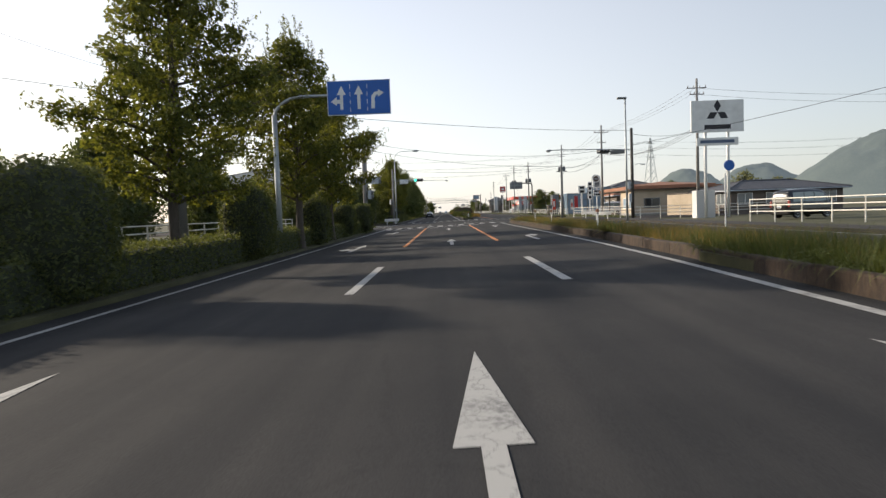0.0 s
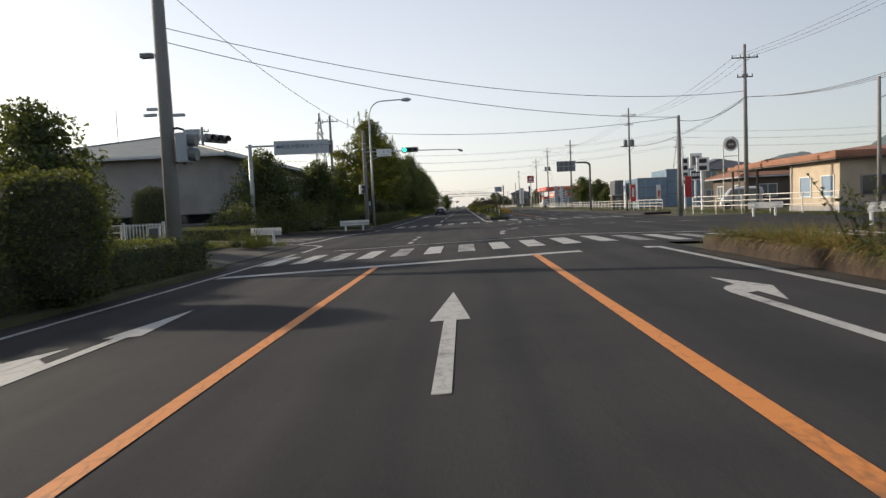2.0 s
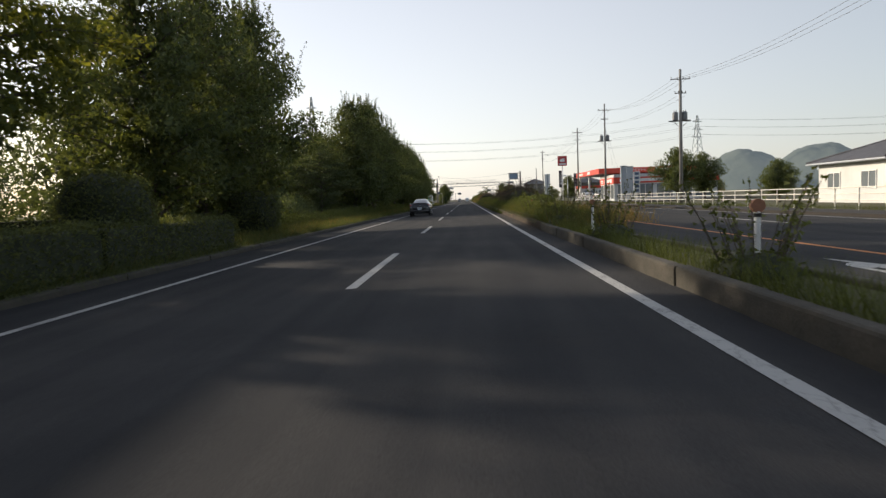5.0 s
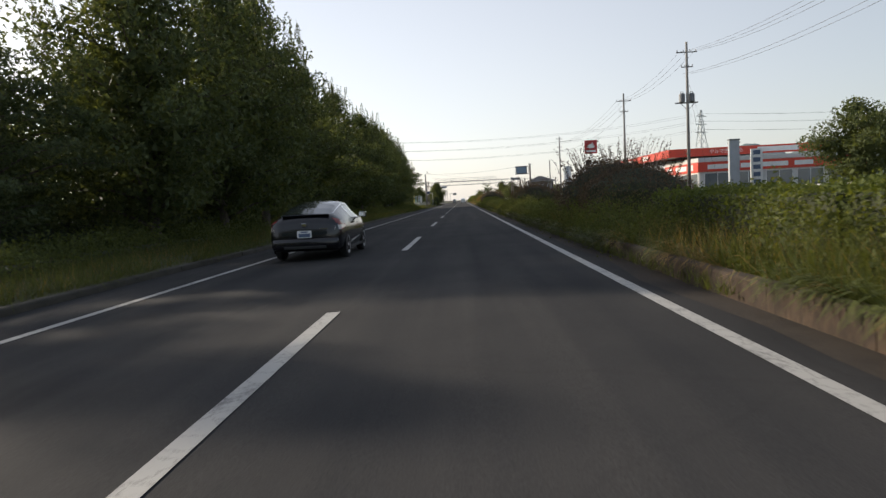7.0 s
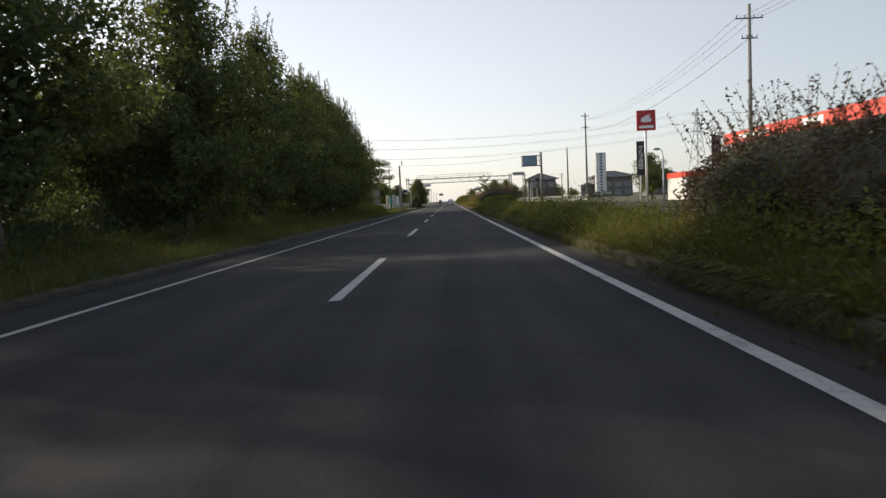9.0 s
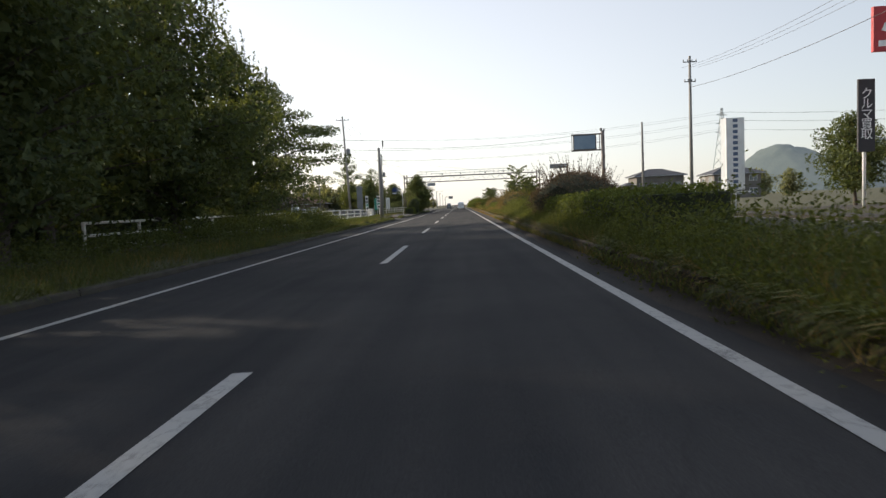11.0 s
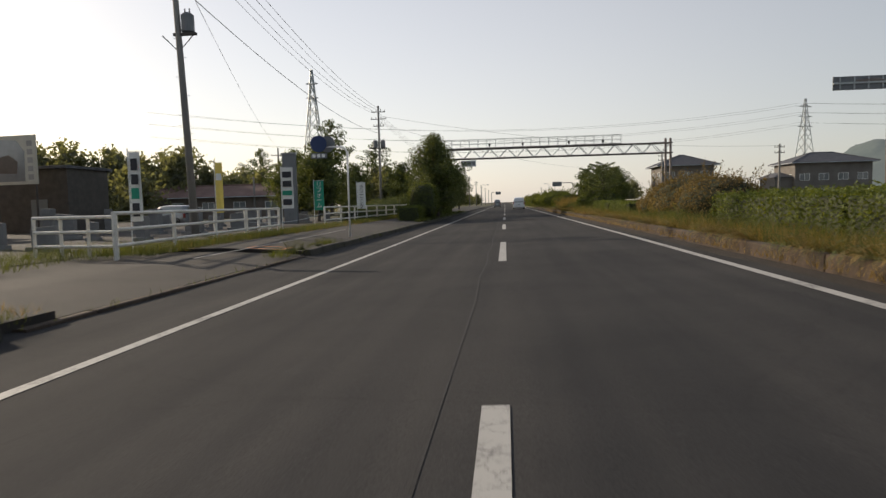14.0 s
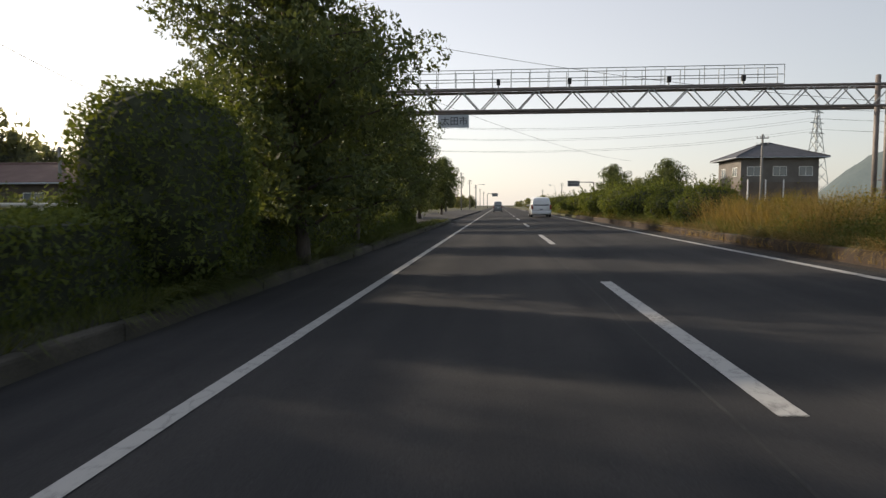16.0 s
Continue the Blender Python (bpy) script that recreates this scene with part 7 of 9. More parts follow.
def hall():
    w, d = 17.6, 30.0
    top = thing("community_hall", "low grey-tiled hall with a pale hipped sheet roof", "building", (-24.0, -24.6, 0))
    part("wall", B(-w / 2, w / 2, -d / 2, d / 2, -0.3, 5.7), M_WALL_GREY, top)
    part("plinth_band", B(-w / 2 - 0.03, w / 2 + 0.03, -d / 2 - 0.03, d / 2 + 0.03, 0.5, 0.62), M_CONCRETE, top)
    roof_on(top, w, d, 5.55, 2.85, 0.95, M_ROOF_GREY, hip=12.2)
    part("fascia", B(-w / 2 - 0.97, w / 2 + 0.97, -d / 2 - 1.0, -d / 2 - 0.94, 5.5, 5.72), M_WALL_WHITE, top)
    # upper windows over a balcony with upright screens
    for k in range(9):
        y = -4.85 + 1.85 * k
        # pale pane colour: the sky's reflection is put into the glass
        window(top, (w / 2 + 0.005, y, 3.45), 1.05, 1.5, 90, 2, 2, pane=M_SIDEGLASS)
        part("balcony_screen", B(w / 2 + 0.52, w / 2 + 0.6, y + 0.62, y + 1.22, 3.2, 4.25, bevel=0.01), M_WALL_GREY, top)
    part("balcony_floor", B(w / 2 + 0.004, w / 2 + 0.75, -6.2, 12.0, 2.6, 2.78), M_CONCRETE, top)
    part("parapet", B(w / 2 + 0.66, w / 2 + 0.78, -6.2, 12.0, 2.78, 3.42, bevel=0.01), M_WALL_GREY, top)
    # low strip openings and a ledge in the end wall
    for x0, x1 in ((-6.5, -2.4), (-1.2, 2.9), (4.1, 8.2)):
        part("strip_opening", B(x0, x1, -d / 2 - 0.012, -d / 2 - 0.004, 0.9, 1.5), M_GLASS, top)
        part("opening_hood", B(x0 - 0.1, x1 + 0.1, -d / 2 - 0.4, -d / 2 - 0.004, 1.55, 1.64), M_CONCRETE, top)
        part("opening_sill", B(x0 - 0.1, x1 + 0.1, -d / 2 - 0.2, -d / 2 - 0.035, 0.8, 0.88), M_CONCRETE, top)
    part("antenna", T([(-3, -6, 7.0), (-3, -6, 10.6)], 0.025, 6), M_STEEL, top)
    part("antenna", T([(-1, 3, 7.0), (-1, 3, 9.6)], 0.025, 6), M_STEEL, top)


hall()


def house(x, y, w, d, h, rise, wall, roof, label, rz=0, storey2=None, cols=3, over=0.6, low=None):
    top = thing("house", label, "house", (x, y, -0.05), rz)
    part("wall", B(-w / 2, w / 2, -d / 2, d / 2, -0.2, h), wall, top)
    roof_on(top, w, d, h - 0.12, rise, over, roof)
    levels = [0.95] if h < 4.2 else [0.95, 3.7]
    if h > 6.9:
        levels = [4.9]
        # closed brown box replaces the shade of an open lower storey
        part("lower_shade_box", B(-w / 2 - 0.02, w / 2 + 0.02, -d / 2 - 0.02, d / 2 + 0.02, -0.2, 4.1), M_WALL_BROWN, top, "brown box standing in for the dark open lower storey")
        for k in range(3):
            part("porch_post", T([(-w / 2 + 0.6 + k * 2.2, -d / 2 - 0.8, -0.2), (-w / 2 + 0.6 + k * 2.2, -d / 2 - 0.8, 4.4)], 0.09, 8), M_WHITE, top)
    for z in levels:
        for k in range(cols):
            xx = -w / 2 + w * (k + 0.5) / cols
            window(top, (xx, -d / 2 - 0.005, z), min(1.7, w / cols * 0.6), 1.2, 0, 2)
        for k in range(2):
            window(top, (-w / 2 - 0.005, -d / 4 + d / 2 * k, z), min(1.6, d * 0.25), 1.2, -90, 2)
    if low:
        lw, ld, lh = low
        an = part("annexe_wall", B(-w / 2 - lw, -w / 2, -ld / 2, ld / 2, -0.2, lh), wall, top)
        rb, _ = hip_roof(lw, ld, lh - 0.1, 0.9, 0.4)
        ro = part("annexe_roof", rb, roof, top)
        ro.matrix_basis = Matrix.Translation((-w / 2 - lw / 2, 0, 0))
    return top


house(31.8, -21.4, 8.4, 7.2, 2.9, 1.5, M_WALL_BROWN, M_ROOF_ORANGE, "low house with a red-brown tiled roof beside the shop", cols=2)
house(37.5, -50.5, 13.0, 7.0, 2.5, 1.0, M_WALL_BROWN, M_ROOF_TILE, "low dark-roofed house behind the board fence", cols=4, rz=8)
house(31.0, 21.0, 6.0, 8.0, 2.9, 1.3, M_WALL_WHITE, M_ROOF_TILE, "low white house with a blue-grey tiled roof", cols=2)
house(41.0, 14.5, 8.5, 8.0, 5.2, 1.4, M_WALL_BEIGE, M_ROOF_TILE, "cream two-storey house with a dark tiled roof behind the containers", cols=3)
house(40.0, 34.0, 9.0, 7.0, 2.9, 1.3, M_WALL_WHITE, M_ROOF_PALE, "low pale house with a grey roof beyond the fence", cols=3)
house(34.4, 282.0, 9.6, 8.5, 7.3, 2.1, M_WALL_DIM, M_ROOF_TILE, "grey two-storey house with a dark hipped tile roof", cols=3, over=0.9)
house(58.0, 277.0, 13.0, 9.0, 6.9, 1.9, M_WALL_DIM, M_ROOF_TILE, "large grey house with a dark tiled roof and a low wing", cols=4, over=0.8, low=(3.0, 7, 4.4))
house(62.0, 236.0, 10.0, 8.0, 5.4, 1.8, M_WALL_DIM, M_ROOF_TILE, "grey-brown house with a grey tiled roof in the fields", cols=3)
house(-40.0, 240.0, 22.0, 8.0, 2.9, 1.6, M_WALL_BROWN, M_ROOF_RED, "long low house with a faded red-brown roof beyond the yard", cols=5)


def shop():
    top = thing("small_shop", "low beige shop under a wide flat terracotta eave, with blue windows", "shop", (28.7, -38.5, -0.05))
    part("wall", B(-4.75, 4.9, -7.7, -2.0, -0.2, 3.05), M_WALL_BEIGE, top)
    part("rear_wall", B(-1.0, 4.9, -2.0, 5.2, -0.2, 3.05), M_WALL_BROWN, top, "shaded brown back wall")
    rf = part("roof", B(-5.3, 5.4, -8.3, 6.6, 3.05, 3.14), M_WALL_BROWN, top)
    part("fascia", B(-5.36, 5.46, -8.36, 6.66, 3.14, 3.42, bevel=0.03), M_ROOF_ORANGE, rf)
    bm, _ = hip_roof(9.6, 13.4, 3.43, 0.55, 0.2)
    part("upper_roof", bm, M_ROOF_ORANGE, rf).matrix_basis = Matrix.Translation((0, -0.8, 0))
    for y in (-6.5, -4.0):
        window(top, (-4.755, y, 0.9), 1.35, 1.3, -90, 1, pane=M_WALL_BLUE, frame=M_WHITE)
    for x in (-2.6, 0.4):
        window(top, (x, -7.705, 0.9), 1.9, 1.2, 0, 2, pane=M_GLASS, frame=M_CARGREY)
    part("door", B(3.0, 3.95, -7.75, -7.69, -0.1, 2.0), M_WALL_BROWN, top, "brown shop door")
    part("plinth", B(-4.8, 4.95, -7.75, -1.95, -0.2, 0.35), M_CONCRETE, top)
    part("downpipe", T([(-4.82, -2.3, 0.0), (-4.82, -2.3, 3.05)], 0.04, 8), M_SIGN_PALE, top)
    for x, y in ((-5.1, 6.3), (-5.1, 2.0)):
        part("post", B(x - 0.07, x + 0.07, y - 0.07, y + 0.07, -0.1, 3.06), M_WALL_BROWN, top)


shop()


def container(x0, x1, y, h, depth, mat, label):
    w = x1 - x0
    top = thing("storage_container", label, "container", ((x0 + x1) / 2, y, 0), group="storage containers")
    wall = part("wall", B(-w / 2, w / 2, 0, depth, -0.1, h), mat, top)
    n = int(w / 0.4)
    for k in range(n):
        xx = -w / 2 + 0.12 + (w - 0.24) * (k + 0.5) / n
        part("rib", B(xx - 0.06, xx + 0.06, -0.03, 0.002, 0.12, h - 0.1), mat, wall)
    n = int(depth / 0.5)
    for k in range(n):
        yy = 0.12 + (depth - 0.24) * (k + 0.5) / n
        part("rib", B(-w / 2 - 0.03, -w / 2 + 0.002, yy - 0.07, yy + 0.07, 0.12, h - 0.1), mat, wall)
    fr = bmesh.new()
    for a in (-w / 2 - 0.05, w / 2 - 0.07):
        box(fr, a, a + 0.12, -0.06, 0.06, -0.1, h + 0.04)
    for z in (0.0, h / 3, 2 * h / 3, h - 0.1):
        box(fr, -w / 2 + 0.07, w / 2 - 0.07, -0.055, 0.0, z, z + 0.12)
    part("frame", fr, M_CARGREY, top)
    for k in range(2):
        part("door_rod", T([(-w / 4 + w / 2 * k, -0.08, 0.2), (-w / 4 + w / 2 * k, -0.08, h - 0.2)], 0.025, 6), M_STEEL, top)


container(25.3, 29.1, 2.0, 3.95, 7.0, M_WALL_BLUE, "blue-grey steel container building with a ribbed wall")
container(29.3, 34.0, 2.6, 5.0, 7.0, M_WALL_BLUE, "tall blue-grey steel container building")
container(23.2, 24.3, 6.0, 3.9, 3.0, M_SIGN_BACK, "narrow dark grey steel store beside the containers")


def hut(x, y):
    top = thing("roadside_hut", "small dark hut with a pale sheet roof by the fence", "hut", (x, y, 0))
    part("wall", B(-0.7, 0.7, -0.6, 0.6, -0.1, 1.75), M_WALL_BROWN, top)
    part("roof", B(-0.85, 0.85, -0.75, 0.75, 1.75, 1.86, bevel=0.02), M_ROOF_PALE, top)
    part("door", B(-0.3, 0.3, -0.63, -0.59, 0.05, 1.6), M_SIGNAL, top)


hut(21.4, -2.5)


def shelter(x, y):
    top = thing("open_shelter", "small open shelter with a dark pitched roof on posts", "shelter", (x, y, 0))
    for a, b in ((-2.2, -1.6), (2.2, -1.6), (-2.2, 1.6), (2.2, 1.6)):
        part("post", B(a - 0.08, a + 0.08, b - 0.08, b + 0.08, -0.1, 2.2), M_WALL_BROWN, top)
    bm, _ = hip_roof(4.4, 3.2, 2.2, 1.1, 0.6)
    part("roof", bm, M_ROOF_TILE, top)
    part("bench", B(-1.8, 1.8, 0.9, 1.35, 0.4, 0.46), M_WALL_BROWN, top)


shelter(-17.2, 37.0)


def yard_shed():
    top = thing("yard_shop", "low cream shop with a sloping roof of pale corrugated sheets", "shop", (-33.0, 180.0, -0.02))
    part("wall", B(-5.4, 5.4, -2.4, 2.6, -0.1, 2.9), M_WALL_BEIGE, top)
    # thin black panel on the wall imitates the unlit inside of the shop
    part("shop_opening", B(-4.6, -0.4, -2.43, -2.39, 0.0, 2.2), M_BLACK, top)
    for x in (-5.2, 0.2, 5.2):
        part("post", B(x - 0.07, x + 0.07, -3.0, -2.86, -0.1, 2.85), M_WHITE, top)
    for i in range(8):
        x0 = -5.9 + 1.5 * i
        for j, (y0, y1) in enumerate(((-3.2, -0.2), (-0.2, 2.9))):
            bm = bmesh.new()
            zf = lambda y: 2.92 + (y + 3.2) * 0.19
            n = 10
            for k in range(n):
                xa, xb = x0 + 1.44 * k / n, x0 + 1.44 * (k + 1) / n
                za, zb = (0.03 if k % 2 else 0.0), (0.0 if k % 2 else 0.03)
                bm.faces.new([bm.verts.new(p) for p in ((xa, y0, zf(y0) + za + 0.02 * j), (xb, y0, zf(y0) + zb + 0.02 * j), (xb, y1, zf(y1) + zb + 0.02 * j), (xa, y1, zf(y1) + za + 0.02 * j))])
            part("roof_sheet", bm, M_ROOF_SHEET, top)
    part("roof_edge", B(-6.0, 6.1, -3.24, -3.2, 2.8, 2.96), M_WALL_BROWN, top)
    for i in range(9):
        bm = B(-5.95 + 1.5 * i, -5.87 + 1.5 * i, -3.15, 2.85, 0.02, 0.07)
        for v in bm.verts:
            v.co.z += 2.92 + (v.co.y + 3.2) * 0.19
        part("roof_batten", bm, M_WALL_BROWN, top)
    dark = thing("dark_shed", "black board shed with a flat dark roof", "shed", (-27.9, 188.8, -0.02))
    part("wall", B(-2.8, 2.9, -1.6, 2.2, -0.1, 3.75), M_BROWN_STEEL, dark)
    part("roof", B(-3.0, 3.1, -1.9, 2.4, 3.75, 3.92, bevel=0.02), M_ROOF_TILE, dark)
    part("door", B(0.6, 1.6, -1.63, -1.59, -0.05, 2.0), M_SIGNAL, dark)


yard_shed()


def picture_board():
    top = thing("picture_board", "yellowed advertising board with a dark faded picture on posts", "billboard", (-27.0, 185.7, 0), -7)
    for x in (-1.3, 1.3):
        part("post", T([(x, 0.08, -0.2), (x, 0.08, 5.4)], 0.06, 8), M_BROWN_STEEL, top)
    pn = part("panel", B(-1.55, 1.55, -0.03, 0.03, 2.8, 5.5, bevel=0.01), M_BOARD, top)
    part("picture", plate([(-1.05, -1.15), (1.15, -1.15), (1.2, 0.5), (0.7, 1.1), (-0.5, 1.2), (-1.05, 0.9)], (-0.42, -0.034, 4.12), 0.004), M_CARGREY, pn)
    part("picture", plate([(-0.6, -0.5), (0.6, -0.55), (0.7, 0.1), (0.1, 0.5), (-0.6, 0.35)], (-0.4, -0.039, 3.95), 0.004), M_WALL_BROWN, pn)
    for k in range(5):
        part("letter_bar", B(0.95, 1.3, -0.036, -0.031, 3.05 + 0.46 * k, 3.35 + 0.46 * k), M_WALL_GREY, pn)


picture_board()


# ---------------------------------------------------------------- shop signs
def billboard():
    top = thing("billboard", "white billboard with a dark three-diamond shape on white legs", "billboard", (24.65, -68.0, 0))
    for x in (-0.95, 0.95):
        part("leg", T([(x, 0.12, -0.2), (x, 0.12, 9.4)], 0.13, 12), M_WHITE, top, smooth=True)
    pn = part("panel", B(-2.2, 2.2, -0.12, 0.02, 7.1, 9.75, bevel=0.02), M_SIGN_WHITE, top)
    s = 0.52
    dia = [(0, -s), (s * 0.58, 0), (0, s), (-s * 0.58, 0)]

    def turned(a, off):
        c, q = math.cos(radians(a)), math.sin(radians(a))
        return [(c * x - q * (y + off), q * x + c * (y + off)) for x, y in dia]
    for a in (0, 120, 240):
        part("diamond", plate(turned(a, s), (0, -0.125, 8.75), 0.004), M_INK, pn)
    part("letter_bar", B(-1.1, 1.1, -0.126, -0.121, 7.35, 7.72), M_INK, pn)
    st = part("lower_panel", B(-1.75, 1.75, -0.1, 0.0, 6.0, 6.65, bevel=0.02), M_SIGN_WHITE, top)
    part("letter_bar", B(-1.45, 1.4, -0.106, -0.101, 6.2, 6.45), M_BARS, st)
    cab = part("cabinet", B(-1.4, 0.2, 1.0, 2.0, -0.1, 2.3, bevel=0.02), M_WALL_WHITE, top, "white metal cabinet at the foot")


billboard()


def block_wall():
    """An upright board fence with a capping rail."""
    top = thing("board_fence", "weathered beige fence of upright boards with a dark cap", "fence", (28.75, -55.4, 0), 22.5)
    for k in range(19):
        part("board", B(-0.03, 0.03, 0.3 * k + 0.008, 0.3 * k + 0.292, -0.2, 2.22 + 0.03 * math.sin(k * 2.1)), M_WALL_BEIGE, top)
    part("cap", B(-0.07, 0.07, -0.02, 5.72, 2.26, 2.36, bevel=0.01), M_WALL_BROWN, top)
    for k in range(4):
        part("post", B(0.03, 0.13, 1.85 * k + 0.02, 1.85 * k + 0.12, -0.2, 2.2), M_WALL_BROWN, top)


block_wall()


def tower_sign(x, y, z0, z1, w, mat, label, bars=5, ink=None, foot=None, narrow=0.3):
    top = thing("shop_sign", label, "shop sign", (x, y, 0), group="shop signs")
    part("post", B(-0.09, 0.09, 0.02, 0.2, -0.2, z1 - 0.1), M_WHITE, top)
    pn = part("panel", B(-w / 2, w / 2, -0.1, 0.02, z0, z1, bevel=0.015), mat, top)
    step = (z1 - z0) / bars
    for k in range(bars):
        part("letter_bar", B(-w * narrow, w * narrow, -0.106, -0.101, z0 + step * (k + 0.2), z0 + step * (k + 0.8)), ink or M_INK, pn)
    if foot:
        part("lower_panel", B(-w / 2, w / 2, -0.09, 0.01, foot[0], foot[1]), foot[2], top)
    return top


tower_sign(26.1, -13.9, 2.5, 5.45, 0.75, M_SIGN_WHITE, "narrow white tower sign with four dark lettering blocks", 4)
ts = tower_sign(27.45, -13.3, 4.3, 5.9, 1.3, M_SIGN_WHITE, "white framed double sign with dark panels on a post", 1, M_SIGN_BACK)
part("lower_panel", B(-0.62, 0.62, -0.1, 0.02, 3.0, 4.1, bevel=0.015), M_SIGN_WHITE, ts)
part("dark_face", B(-0.5, 0.5, -0.106, -0.101, 3.12, 3.98), M_INK, ts)
for kk in range(3):
    part("letter_bar", B(-0.4 + 0.28 * kk, -0.18 + 0.28 * kk, -0.111, -0.107, 3.4, 3.75), M_SIGN_WHITE, ts)
tower_sign(20.3, -34.7, 3.1, 4.15, 0.95, M_SIGN_WHITE, "small white sign with two dark lettering blocks", 2)
tower_sign(25.6, 67.0, 1.2, 4.15, 0.95, M_SIGN_WHITE, "white upright sign with dark marks by the fence", 5, M_BARS)
ts = tower_sign(22.4, 140.0, 1.4, 6.75, 1.35, M_SIGN_WHITE, "tall white two-faced pylon sign with small grey lettering", 13, M_BARS, narrow=0.13)
part("side_face", B(-0.675, -0.64, 0.03, 0.9, 1.4, 6.75, bevel=0.01), M_SIGN_PALE, ts)
part("base_rail", B(-1.3, 1.3, 0.3, 0.4, 1.2, 1.3), M_WHITE, ts)
tower_sign(23.6, 105.3, 3.0, 5.5, 0.7, M_INK, "black narrow pylon sign by the canopy", 4, M_SIGNAL)
tower_sign(29.5, 16.0, 1.0, 3.9, 1.6, M_SIGN_WHITE, "white board sign with grey stripes by the fence", 3, M_BARS)


def round_shop_sign():
    top = thing("round_shop_sign", "round brown disc sign with a white rim on twin posts", "shop sign", (22.0, -35.8, 0))
    for x in (-0.55, 0.55):
        part("post", T([(x, 0, -0.2), (x, 0, 4.9)], 0.045, 8), M_STEEL, top)
    part("hoop", T([(0.56 * math.cos(math.pi * k / 16), 0, 4.9 + 0.62 * math.sin(math.pi * k / 16)) for k in range(17)], 0.035, 6), M_STEEL, top)
    part("crossbar", T([(-0.55, 0, 4.1), (0.55, 0, 4.1)], 0.03, 6), M_STEEL, top)
    d = part("disc", plate(disc(0.5), (0, -0.04, 4.95), 0.08), M_SIGN_WHITE, top)
    part("face", plate(disc(0.37), (0, -0.046, 4.95), 0.004), M_WALL_BROWN, d)
    part("letter_bar", B(-0.22, 0.22, -0.056, -0.051, 4.88, 5.02), M_SIGN_PALE, d)


round_shop_sign()


def red_square_sign():
    top = thing("red_square_sign", "red square shop sign with a white shape on a white pole", "shop sign", (24.0, 125.0, 0))
    part("pole", T([(0, 0.16, -0.2), (0, 0.16, 10.0)], 0.13, 12), M_WHITE, top, smooth=True)
    pn = part("panel", B(-1.05, 1.05, -0.15, 0.05, 8.0, 10.25, bevel=0.02), M_DEEP_RED, top)
    part("emblem", plate([(-0.65, -0.2), (-0.2, -0.35), (0.5, -0.3), (0.65, 0.0), (0.3, 0.1), (0.62, 0.45), (0.15, 0.3), (0.45, 0.62), (-0.1, 0.35), (-0.5, 0.15)], (0, -0.155, 9.25), 0.004), M_SIGN_WHITE, pn)
    part("letter_bar", B(-0.8, 0.8, -0.156, -0.151, 8.25, 8.55), M_SIGN_WHITE, pn)


red_square_sign()


def black_vertical_sign():
    top = thing("vertical_shop_sign", "black upright shop sign with white lettering on a pole", "shop sign", (23.9, 127.0, 0))
    part("pole", T([(0, 0.12, -0.2), (0, 0.12, 6.9)], 0.09, 10), M_WHITE, top, smooth=True)
    pn = part("panel", B(-0.45, 0.45, -0.1, 0.03, 3.1, 7.0, bevel=0.02), M_INK, top)
    writing("クルマ買取", 0.66, (0, -0.106, 5.1), M_SIGN_WHITE, pn, vertical=True)


black_vertical_sign()


